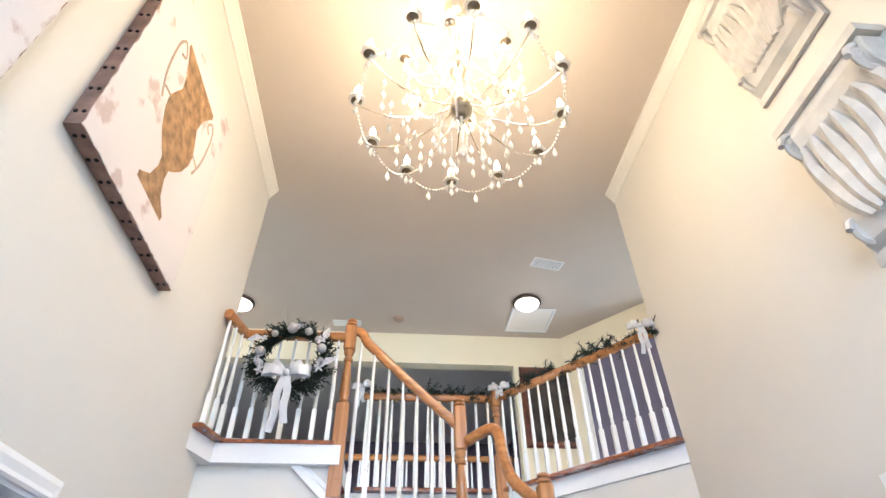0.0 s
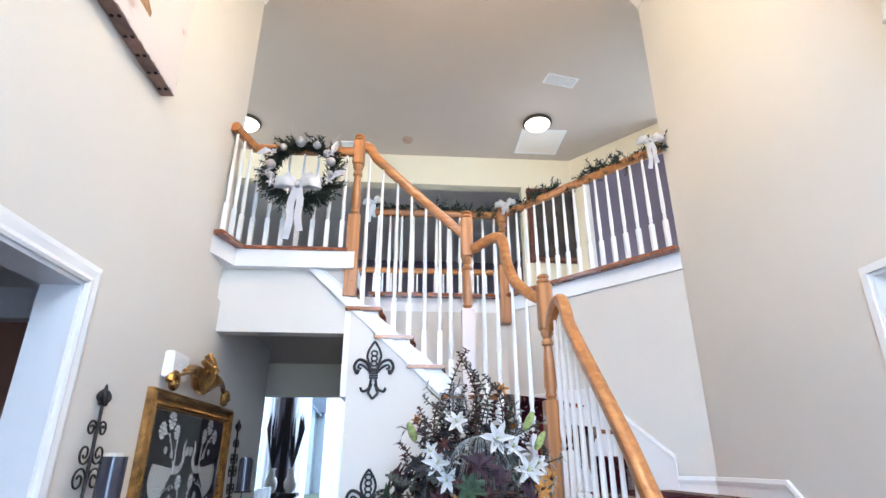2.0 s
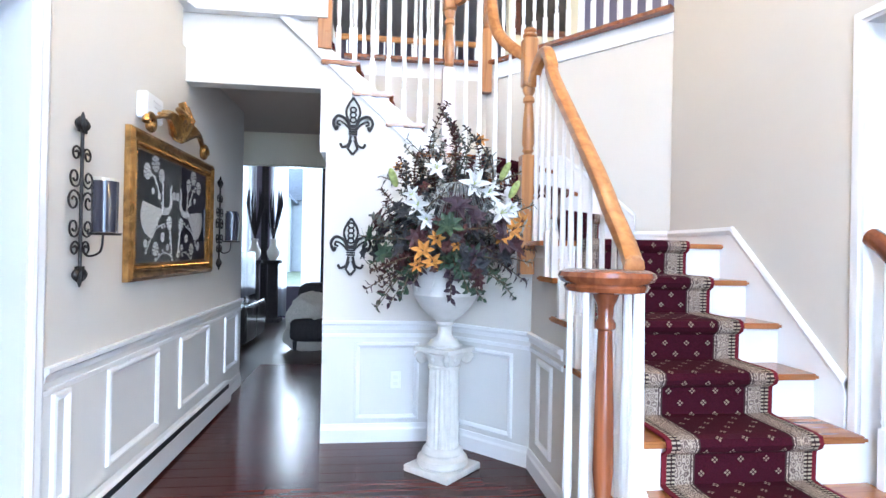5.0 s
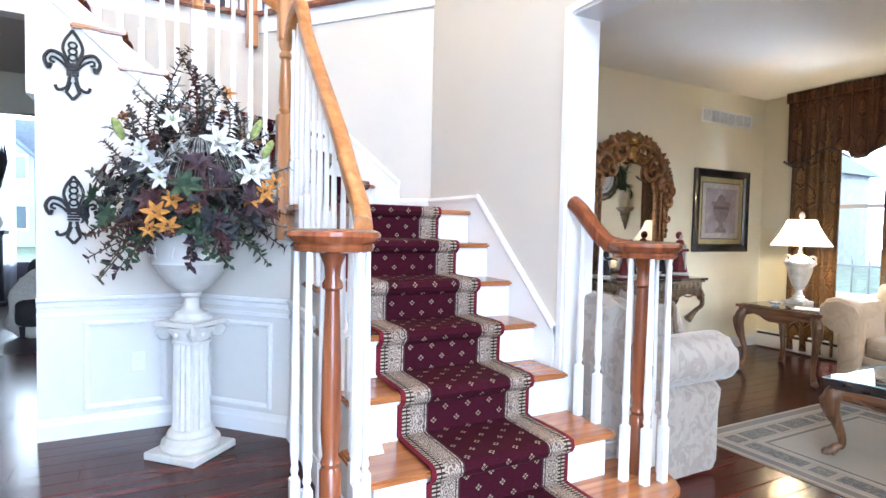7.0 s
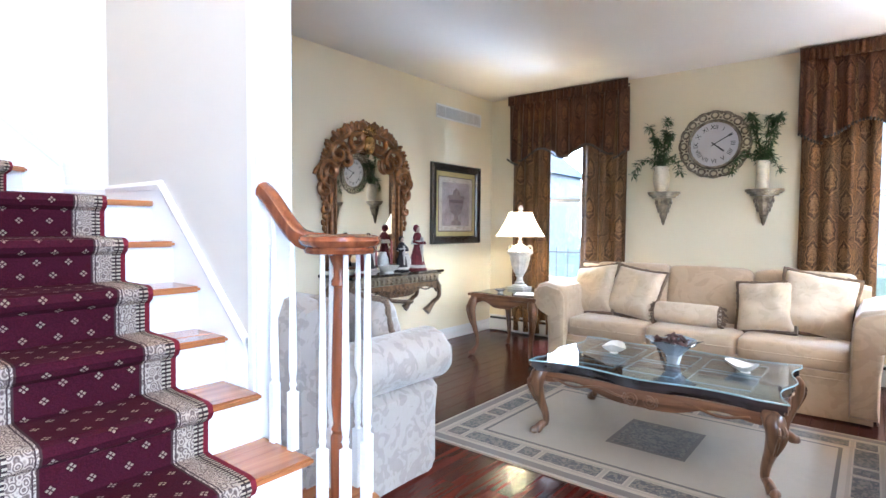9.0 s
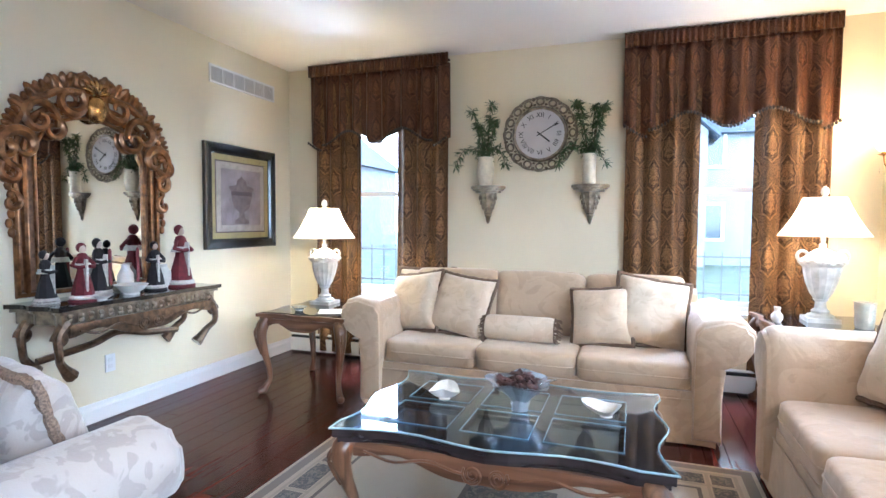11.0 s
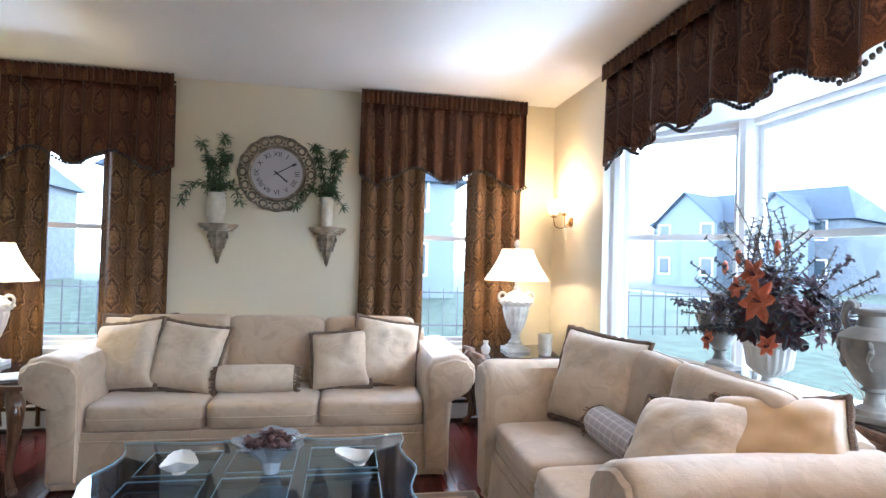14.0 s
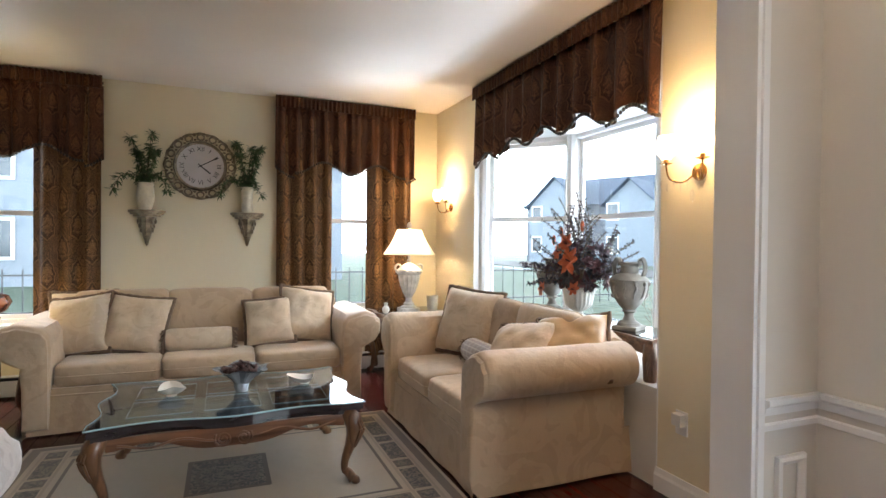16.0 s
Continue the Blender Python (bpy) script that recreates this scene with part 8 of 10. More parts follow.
def relief(name, y0, y1, z0, z1, dep, label):
    """A scrolled plaster corbel: a curved body with volutes and ribs."""
    t = thing(name, 3.277, (y0 + y1) / 2, z0, label, "wall ornament", 180, "plaster reliefs high on the foyer wall")
    w, h = y1 - y0, z1 - z0
    bm = bmesh.new()
    # side profile in (out, up), extruded across
    prof = [(0, 0), (0.05 * dep, 0), (0.12 * dep, 0.04 * h), (0.5 * dep, 0.09 * h), (0.72 * dep, 0.20 * h), (0.62 * dep, 0.36 * h), (0.55 * dep, 0.52 * h), (0.70 * dep, 0.68 * h), (1.0 * dep, 0.80 * h), (1.08 * dep, 0.90 * h), (0.95 * dep, 1.0 * h), (0, 1.0 * h)]
    ra = [bm.verts.new((x, -w * 0.46, z)) for x, z in prof]
    rb = [bm.verts.new((x, w * 0.46, z)) for x, z in prof]
    for i in range(len(prof)):
        j = (i + 1) % len(prof)
        bm.faces.new((ra[i], ra[j], rb[j], rb[i]))
    bm.faces.new(ra[::-1]), bm.faces.new(rb)
    bmesh.ops.bevel(bm, geom=[e for e in bm.edges if abs(e.verts[0].co.y - e.verts[1].co.y) < 1e-5], offset=0.008, segments=1, affect="EDGES")
    part("corbel_body", bm, M_PLAST, t)
    bm = bmesh.new()
    box(bm, 0, 0.025, -w / 2, w / 2, -0.02, h + 0.02)
    box(bm, 0, dep * 1.15, -w / 2, w / 2, h, h + 0.05)
    part("back_board", bm, M_PLAST, t, "moulded back board")
    for s in (-1, 1):
        for zc, xc, R_ in ((0.84 * h, 0.82 * dep, 0.13 * h), (0.16 * h, 0.45 * dep, 0.09 * h)):
            bm = bmesh.new()
            pts = [(xc + R_ * (1 - 0.8 * k / 30) * math.cos(k / 30 * 5 * math.pi), s * w * 0.40, zc + R_ * (1 - 0.8 * k / 30) * math.sin(k / 30 * 5 * math.pi)) for k in range(31)]
            sweep(bm, pts, circ(0.016, 6), up=Vector((0, 1, 0)))
            part("volute", bm, M_PLAST, t, "spiral volute", smooth=True)
    for k in range(7):
        yy = w * (-0.38 + 0.76 * k / 6)
        bm = bmesh.new()
        pts = smooth_path([(0.68 * dep, yy * 0.6, 0.16 * h), (0.68 * dep, yy * 0.8, 0.30 * h), (0.60 * dep, yy, 0.50 * h), (0.78 * dep, yy * 1.05, 0.68 * h), (1.05 * dep, yy * 0.9, 0.80 * h)], 4)
        sweep(bm, pts, circ(1.0, 6), scale=[0.044 * math.sin(math.pi * (0.12 + 0.8 * i / (len(pts) - 1))) for i in range(len(pts))], up=Vector((0, 1, 0)))
        part("acanthus_rib", bm, M_PLAST, t, smooth=True)


relief("plaster_corbel", 1.88, 2.43, 4.20, 4.93, 0.14, "carved white plaster corbel high on the cream wall")
relief("plaster_capital", 1.76, 2.36, 3.03, 3.80, 0.13, "broken white plaster capital high on the cream wall")

# pedestal, urn and bouquet
t = thing("column_pedestal", 1.69, 4.04, 0, "white fluted plaster column pedestal on the hardwood floor", "pedestal", 45)
bm = bmesh.new()
box(bm, -0.165, 0.165, -0.165, 0.165, 0, 0.04)
bmesh.ops.bevel(bm, geom=list(bm.edges), offset=0.005, segments=1, affect="EDGES")
part("plinth", bm, M_STONE, t)
bm = bmesh.new()
lathe(bm, [(0.145, 0.04), (0.155, 0.055), (0.15, 0.085), (0.125, 0.095), (0.118, 0.105), (0.125, 0.12), (0.115, 0.14), (0.10, 0.15)], seg=28)
part("base_moulding", bm, M_STONE, t, smooth=True)
bm = bmesh.new()
lathe(bm, [(0.100, 0.145), (0.098, 0.16), (0.090, 0.60), (0.088, 0.615), (0.094, 0.62)], seg=80, flute=0.10, nf=20)
part("fluted_shaft", bm, M_STONE, t, smooth=True)
bm = bmesh.new()
lathe(bm, [(0.098, 0.615), (0.10, 0.63), (0.09, 0.635), (0.10, 0.66), (0.125, 0.69), (0.13, 0.71)], seg=28)
box(bm, -0.13, 0.13, -0.13, 0.13, 0.715, 0.74)
for k in range(10):
    a = 2 * math.pi * k / 10
    pillow(bm, 0.014, 0.014, 0.02, 1, 1, Matrix.Translation((0.115 * math.cos(a), 0.115 * math.sin(a), 0.675)), 7, 5)
part("capital", bm, M_STONE, t, smooth=True)
for a in (45, 135, 225, 315):
    bm = bmesh.new()
    m = pose(0, 0, 0, 0, 0, a)
    pts = [(0.135 + 0.032 * (1 - 0.8 * k / 24) * math.cos(k / 24 * 4.5 * math.pi), 0, 0.675 + 0.032 * (1 - 0.8 * k / 24) * math.sin(k / 24 * 4.5 * math.pi)) for k in range(25)]
    sweep(bm, [m @ Vector(p) for p in pts], circ(0.016, 6), up=m.to_3x3() @ Vector((0, 1, 0)))
    part("volute", bm, M_STONE, t, "ionic volute", smooth=True)

t = thing("urn_planter", 1.69, 4.04, 0.74, "white embossed urn holding flowers on the column pedestal", "urn")
bm = bmesh.new()
lathe(bm, [(0.105, 0), (0.11, 0.012), (0.09, 0.025), (0.085, 0.04), (0.055, 0.055), (0.042, 0.075), (0.040, 0.12), (0.055, 0.135), (0.05, 0.15)], seg=40, flute=0.05, nf=16)
part("urn_foot", bm, M_STONE, t, smooth=True)
bm = bmesh.new()
lathe(bm, [(0.05, 0.15), (0.10, 0.185), (0.15, 0.235), (0.185, 0.295), (0.195, 0.31), (0.192, 0.325), (0.215, 0.41), (0.235, 0.47), (0.242, 0.485), (0.222, 0.487), (0.195, 0.42)], seg=36)
part("urn_bowl", bm, M_STONE, t, "embossed bowl", smooth=True)
for k in range(12):
    a = 2 * math.pi * k / 12
    bm = bmesh.new()
    pts = [((0.198 + 0.004 * i + 0.008 * math.sin(i)) * math.cos(a + 0.02 * i), (0.198 + 0.004 * i + 0.008 * math.sin(i)) * math.sin(a + 0.02 * i), 0.34 + 0.016 * i) for i in range(7)]
    sweep(bm, pts, circ(0.006, 5), up=Vector((math.cos(a), math.sin(a), 0)))
    part("relief_sprig", bm, M_STONE, t, smooth=True)


def flora(name, color, rough=0.6, amt=0.35):
    return mat(name, color, rough, noise_scale=40, amount=amt)


FM = {"euc": flora("grey_green_eucalyptus", (0.085, 0.095, 0.085)), "blk": flora("dark_eucalyptus", (0.03, 0.03, 0.035)), "pale": flora("pale_sage_foliage", (0.25, 0.26, 0.245)),
      "grn": flora("deep_green_leaves", (0.03, 0.06, 0.03)), "brg": flora("burgundy_foliage", (0.05, 0.009, 0.010)), "lily": flora("white_lily", (0.54, 0.54, 0.53), 0.5, 0.08),
      "org": flora("amber_silk_petals", (0.46, 0.20, 0.04), 0.6, 0.3), "lime": flora("lime_bud", (0.36, 0.42, 0.14)), "coral": flora("coral_silk_petals", (0.50, 0.12, 0.05), 0.6, 0.2),
      "plum": flora("plum_foliage", (0.034, 0.014, 0.024)), "stem": M_STEM}


def spray(parent, base, tip, n, L, W, key, seed, pairs=True, droop=0.0, name="foliage_spray", bend=0.15):
    """A stem from base to tip, with leaves along its outer part."""
    rr = random.Random(seed)
    bm = bmesh.new()
    base, tip = Vector(base), Vector(tip)
    mid = (base + tip) / 2 + Vector((rr.uniform(-1, 1), rr.uniform(-1, 1), 0.6)) * bend * (tip - base).length * 0.5
    tip = tip - Vector((0, 0, droop))
    pts = smooth_path([base, mid, tip], 8)
    sweep(bm, pts, circ(0.0035, 4), mi=1)
    ax = rr.uniform(0, 3)
    for i in range(n):
        f = 0.30 + 0.70 * (i + 0.5) / n
        x = f * (len(pts) - 1)
        k = min(int(x), len(pts) - 2)
        p = pts[k].lerp(pts[k + 1], x - k)
        d = (pts[k + 1] - pts[k]).normalized()
        s0 = d.cross(Vector((0, 0, 1)))
        s0 = s0.normalized() if s0.length > 0.05 else Vector((1, 0, 0))
        for s in ((-1, 1) if pairs else (rr.choice((-1, 1)),)):
            q = Matrix.Rotation(ax + i * 1.1 + rr.uniform(-.3, .3), 3, d) @ s0
            leaf(bm, p, q * s + d * 0.55, d + Vector((0, 0, 0.4)), L * rr.uniform(0.7, 1.15) * (1.15 - 0.5 * f), W * rr.uniform(0.8, 1.2) * (1.15 - 0.5 * f))
    return part(name, bm, [FM[key], M_STEM], parent)


def flower(parent, c, d, n, L, W, key, seed, name="flower", throat=None, cup=0.5):
    rr = random.Random(seed)
    bm = bmesh.new()
    c, d = Vector(c), Vector(d).normalized()
    s = d.cross(Vector((0.1, 0.2, 1))).normalized()
    u = s.cross(d)
    for k in range(n):
        a = 2 * math.pi * k / n + rr.uniform(-0.2, 0.2)
        q = s * math.cos(a) + u * math.sin(a)
        leaf(bm, c, q + d * cup * rr.uniform(0.6, 1.3), d - q * 0.3, L * rr.uniform(0.85, 1.1), W, fold=0.35)
    if throat:
        for k in range(4):
            sweep(bm, [c, c + d * L * 0.5 + Vector((rr.uniform(-1, 1), rr.uniform(-1, 1), rr.uniform(-1, 1))) * 0.012], circ(0.0022, 4), mi=1)
    return part(name, bm, [FM[key], FM[throat or "lime"]], parent)


t = thing("flower_arrangement", 1.69, 4.04, 1.25, "large silk arrangement of lilies, eucalyptus and amber blooms", "flowers")
rr = random.Random(11)


def dirv(a, e):
    return Vector((math.cos(e) * math.cos(a), math.cos(e) * math.sin(a), math.sin(e)))


KEEP = []
for k in range(64):
    a = rr.uniform(0, 2 * math.pi)
    if math.sin(a) > 0.2 and rr.random() < 0.6:
        a = -a
    e = radians(rr.choice((2, 8, 20, 32, 45, 58, 70)) + rr.uniform(-8, 8))
    R0 = 0.50 + 0.30 * math.sin(e) ** 3 * rr.uniform(0.5, 1.3) + rr.uniform(-0.12, 0.08)
    if math.sin(a) > 0:
        R0 *= 1 - 0.45 * math.sin(a) * math.cos(e)
    key = rr.choice(("euc", "blk", "pale", "brg", "euc", "blk", "brg", "pale"))
    n = 16 if key != "pale" else 13
    spray(t, (0, 0, -0.06), dirv(a, e) * R0 * Vector((0.98, 0.80, 1.0)).length / 1.6 * 1.05, n, 0.048 if key != "pale" else 0.085, 0.034 if key != "pale" else 0.022, key, k, bend=0.45)
for k in range(34):
    a = rr.uniform(math.pi * 0.95, 2.05 * math.pi)
    e = radians(rr.uniform(-15, 30))
    spray(t, (0.05 * math.cos(a), 0.05 * math.sin(a), -0.04), dirv(a, e) * rr.uniform(0.34, 0.50), 9, 0.075, 0.034, rr.choice(("grn", "grn", "brg", "plum")), 200 + k, droop=rr.uniform(0.05, 0.22), name="leafy_stem")
for k in range(150):
    a = rr.uniform(0, 2 * math.pi)
    e = radians(rr.uniform(-5, 80))
    d = dirv(a, e)
    flower(t, d * rr.uniform(0.22, 0.50), d, 7, rr.uniform(0.07, 0.11), 0.045, rr.choice(("brg", "blk", "grn", "plum", "blk")), 400 + k, "leafy_rosette")
for x, y, z, key, L in ((-0.20, -0.34, 0.30, "lily", 0.085), (-0.15, -0.36, 0.22, "lily", 0.075), (-0.23, -0.30, 0.36, "lily", 0.06), (0.10, -0.34, 0.42, "lily", 0.10), (0.18, -0.34, 0.38, "lily", 0.07), (0.25, -0.34, 0.27, "lily", 0.09), (0.32, -0.28, 0.30, "lily", 0.07), (-0.10, -0.33, 0.50, "lily", 0.075),
                        (0.32, -0.33, 0.18, "org", 0.075), (0.38, -0.28, 0.23, "org", 0.07), (0.25, -0.36, 0.14, "org", 0.06), (-0.17, -0.38, 0.06, "org", 0.075), (-0.12, -0.38, 0.00, "org", 0.07), (-0.10, -0.40, 0.12, "org", 0.06), (-0.20, -0.36, -0.02, "org", 0.05), (0.00, -0.40, 0.09, "org", 0.045), (-0.30, -0.2, 0.52, "org", 0.04), (0.15, -0.24, 0.68, "org", 0.05)):
    flower(t, (x, y, z), (x, y - 0.5, 0.25), 6, L, L * 0.42, key, int(x * 1000) + 7, "lily" if key == "lily" else "amber_bloom", "lime" if key == "lily" else "brg", 0.6)
for k in range(22):
    a, e = rr.uniform(0.9, 2.3) * (1 if k % 2 else -1), radians(rr.uniform(50, 88))
    d = dirv(a, e)
    spray(t, d * 0.2, Vector((d.x * 1.0, d.y * 0.5, d.z)) * rr.uniform(0.62, 0.95), 17, 0.050, 0.034, rr.choice(("blk", "euc", "brg", "pale", "blk")), 1200 + k, name="eucalyptus_sprig", bend=0.35)
for x, y, z in ((0.30, -0.22, 0.52), (-0.33, -0.22, 0.46), (0.36, -0.2, 0.42)):
    bm = bmesh.new()
    pillow(bm, 0.022, 0.022, 0.06, 1, 1, Matrix.Translation((x, y, z)) @ Euler((0.5, 0.4 * (1 if x > 0 else -1), 0)).to_matrix().to_4x4(), 8, 8)
    part("lily_bud", bm, FM["lime"], t, smooth=True)
bm = bmesh.new()
rr = random.Random(3)
for k in range(46):
    a = rr.uniform(-0.9, 0.9)
    sweep(bm, smooth_path([Vector((0.02, -0.30, 0.44)), Vector((0.02 + 0.14 * math.sin(a), -0.38, 0.40)), Vector((0.02 + 0.26 * math.sin(a), -0.36, 0.40 - 0.22 * math.cos(a)))], 3), circ(0.0016, 3))
part("grass_tuft", bm, FM["pale"], t, "fine trailing grass", kind="stuff")

# chandelier
M_XTAL = mat("cut_crystal_drop", (0.96, 0.93, 0.86), 0.06, coat=0.3)
M_XTAL.node_tree.nodes["Principled BSDF"].inputs["Transmission Weight"].default_value = 0.45
M_CHSIL = mat("silver_gilt_metal", (0.78, 0.72, 0.60), 0.25, 0.85, noise_scale=20, amount=0.2)
M_CHBULB = mat("chandelier_bulb_glow", (1, 1, 1), 0.5, emit=(1.0, 0.88, 0.66), strength=30)
M_CUP = mat("dark_candle_cup", (0.10, 0.07, 0.04), 0.4, 0.5)


def drop_mesh(L, w):
    bm = bmesh.new()
    lathe(bm, [(0.001, 0), (0.002, -0.01), (w, -0.62 * L), (w * 0.8, -0.85 * L), (0.001, -L)], seg=6)
    me = bpy.data.meshes.new("crystal_drop")
    bmesh.ops.recalc_face_normals(bm, faces=bm.faces)
    bm.to_mesh(me), bm.free()
    me.materials.append(M_XTAL)
    return me


def bead_chain(parent, pts, r=0.009, gap=0.024, name="bead_chain"):
    bm = bmesh.new()
    rest = 0.0
    for a, b in zip(pts, pts[1:]):
        a, b = Vector(a), Vector(b)
        L = (b - a).length
        s = rest
        while s < L:
            bmesh.ops.create_icosphere(bm, subdivisions=1, radius=r, matrix=Matrix.Translation(a.lerp(b, s / L)))
            s += gap
        rest = s - L
    return part(name, bm, M_XTAL, parent, "faceted crystal beads", smooth=False)


def chandelier(x, y):
    t = thing("chandelier", x, y, 4.27, "lit two tier crystal chandelier with bead swags", "chandelier")
    t.scale = (0.95, 0.95, 0.97)
    bm = bmesh.new()
    lathe(bm, [(0.03, -0.10), (0.065, -0.07), (0.075, -0.02), (0.055, 0.03), (0.03, 0.05), (0.018, 0.10), (0.018, 0.26), (0.05, 0.30), (0.06, 0.34), (0.02, 0.38), (0.012, 0.62)], seg=24)
    part("centre_column", bm, M_ANTSIL, t, smooth=True)
    bm = bmesh.new()
    k = 0.60
    while k < 1.10:
        pts = [(0.016 * math.cos(a) * (k * 10 % 2 > 1) , 0.016 * math.cos(a) * (k * 10 % 2 <= 1), k + 0.028 * math.sin(a)) for a in [2 * math.pi * i / 10 for i in range(10)]]
        sweep(bm, pts, circ(0.004, 4), up=Vector((0.6, 0.7, 0.2)), closed=True)
        k += 0.045
    part("chain", bm, M_CHSIL, t)
    bm = bmesh.new()
    lathe(bm, [(0.02, 1.09), (0.07, 1.12), (0.085, 1.155), (0.085, 1.16)], seg=24)
    part("ceiling_canopy", bm, M_CHSIL, t, smooth=True)
    dl, ds = drop_mesh(0.085, 0.016), drop_mesh(0.055, 0.012)

    def hang(p, me):
        ob = new("crystal_drop", me)
        ob.parent = t
        ob.location = p
        ob.rotation_euler = (0, 0, p[0] * 17 + p[1] * 5)
        tagged(ob, "", "", "")
    for n, R_, z0, zc, off in ((12, 0.62, -0.02, -0.02, 0.0), (6, 0.36, 0.22, 0.30, 0.26)):
        tips = []
        for i in range(n):
            a = 2 * math.pi * (i + off) / n
            c, s = math.cos(a), math.sin(a)
            bm = bmesh.new()
            pts = smooth_path([(0.05 * c, 0.05 * s, z0), (0.25 * R_ * c, 0.25 * R_ * s, z0 - 0.08), (0.68 * R_ * c, 0.68 * R_ * s, z0 - 0.13), (R_ * c, R_ * s, zc - 0.03)], 6)
            sweep(bm, pts, circ(0.006, 6))
            part("arm", bm, M_CHSIL, t, smooth=True)
            bm = bmesh.new()
            lathe(bm, [(0.006, -0.035), (0.018, -0.02), (0.034, -0.004), (0.014, 0.0), (0.012, 0.055)], R_ * c, R_ * s, zc, 12)
            part("candle_cup", bm, M_CUP, t, "dark candle cup", smooth=True)
            bm = bmesh.new()
            lathe(bm, [(0.010, 0.055), (0.019, 0.075), (0.021, 0.095), (0.012, 0.125), (0.002, 0.155)], R_ * c, R_ * s, zc, 12)
            g = part("candle_bulb", bm, M_CHBULB, t, "glowing flame bulb", smooth=True)
            g.visible_shadow = False
            tips.append(Vector((R_ * c, R_ * s, zc - 0.02)))
            for q, me in ((0.0, dl), (0.035, ds), (-0.035, ds)):
                hang((R_ * c - q * s, R_ * s + q * c, zc - 0.04), me)
            bm = bmesh.new()
            lathe(bm, [(0.012, -0.006), (0.052, 0.004), (0.056, 0.012), (0.012, 0.0)], R_ * c, R_ * s, zc, 14, flute=0.12, nf=7)
            part("glass_bobeche", bm, M_XTAL, t, "scalloped glass dish", smooth=True)
            hang((0.55 * R_ * c, 0.55 * R_ * s, z0 - 0.13), dl)
        for i in range(n):
            p, q = tips[i], tips[(i + 1) % n]
            bead_chain(t, [p.lerp(q, f) - Vector((0, 0, 0.10 * math.sin(math.pi * f) ** 0.8)) for f in [j / 8 for j in range(9)]])
        for i in range(n):
            a = 2 * math.pi * (i + off) / n
            hang((R_ * 0.98 * math.cos(a + math.pi / n), R_ * 0.98 * math.sin(a + math.pi / n), zc - 0.125), dl)
    for i in range(8):
        a = 2 * math.pi * i / 8
        bead_chain(t, [Vector((0.04 * math.cos(a), 0.04 * math.sin(a), 0.55)).lerp(Vector((0.36 * math.cos(a), 0.36 * math.sin(a), 0.26)), f) - Vector((0, 0, 0.09 * math.sin(math.pi * f))) for f in [j / 8 for j in range(9)]])
    for i in range(26):
        a, q = i * 2.4, 0.12 + 0.36 * math.sqrt((i + 0.5) / 26)
        for j in range(3):
            hang((q * math.cos(a), q * math.sin(a), 0.16 - 0.11 * j - 0.3 * q), dl)
    for i in range(10):
        a = 2 * math.pi * i / 10
        bead_chain(t, [(0.15 * math.cos(a), 0.15 * math.sin(a), -0.10), (0.15 * math.cos(a), 0.15 * math.sin(a), -0.10 - 0.16 - 0.05 * (i % 2))], 0.008)
        hang((0.15 * math.cos(a), 0.15 * math.sin(a), -0.26 - 0.05 * (i % 2)), dl)
        hang((0.28 * math.cos(a + 0.3), 0.28 * math.sin(a + 0.3), -0.14), dl)
    bead_chain(t, [(0, 0, -0.12), (0, 0, -0.33)], 0.012, 0.03)
    hang((0, 0, -0.33), drop_mesh(0.12, 0.03))


chandelier(1.58, 2.60)

# ceiling fittings
M_DOME = mat("lit_opal_dome", (1, 1, 1), 0.5, emit=(1.0, 0.93, 0.84), strength=5)
M_BRZ = mat("dark_bronze_rim", (0.06, 0.045, 0.035), 0.4, 0.6)
M_SMOKE = mat("tan_smoke_alarm", (0.42, 0.30, 0.22), 0.6)
for x, y in ((2.82, 6.22), (-0.68, 6.45)):
    t = thing("flush_ceiling_light", x, y, HI, "lit opal dome ceiling light with a dark bronze rim", "ceiling light", group="dome lights of the upper hall")
    bm = bmesh.new()
    lathe(bm, [(0.150, -0.045), (0.172, -0.04), (0.175, -0.02), (0.16, -0.001)], seg=32)
    part("rim", bm, M_BRZ, t, "dark bronze rim", smooth=True)
    bm = bmesh.new()
    lathe(bm, [(0.004, -0.115), (0.06, -0.108), (0.11, -0.088), (0.142, -0.062), (0.149, -0.046)], seg=32)
    g = part("opal_dome", bm, M_DOME, t, smooth=True)
    g.visible_shadow = False
t = thing("smoke_alarm", 1.26, 6.71, HI, "round tan smoke alarm on the upper hall ceiling", "smoke alarm")
bm = bmesh.new()
lathe(bm, [(0.03, -0.045), (0.058, -0.04), (0.066, -0.02), (0.07, -0.001)], seg=24)
part("housing", bm, M_SMOKE, t, smooth=True)
for x, y, w, h, rz in ((2.90, 5.46, 0.36, 0.16, 12), (0.59, 6.88, 0.36, 0.14, 0)):
    t = thing("ceiling_vent", x, y, HI - 0.001, "white slatted ceiling vent with dark openings", "vent", rz, "ceiling vents of the upper hall")
    bm = bmesh.new()
    ring(bm, Matrix.Translation((-w / 2, -h / 2, 0)) @ Matrix.Identity(4), w, h, [(0, 0), (0, -0.008), (0.02, -0.008), (0.02, -0.001)])
    part("vent_frame", bm, M_HEATW, t)
    bm = bmesh.new()
    box(bm, -w / 2 + 0.02, w / 2 - 0.02, -h / 2 + 0.02, h / 2 - 0.02, -0.002, -0.0005)
    part("vent_back", bm, M_VENTBK, t)
    for k in range(6):
        bm = bmesh.new()
        box(bm, -w / 2 + 0.02, w / 2 - 0.02, -0.006, 0.006, -0.007, -0.005, m=Matrix.Translation((0, (k - 2.5) * (h - 0.05) / 6, 0)))
        part("slat", bm, M_HEATW, t)
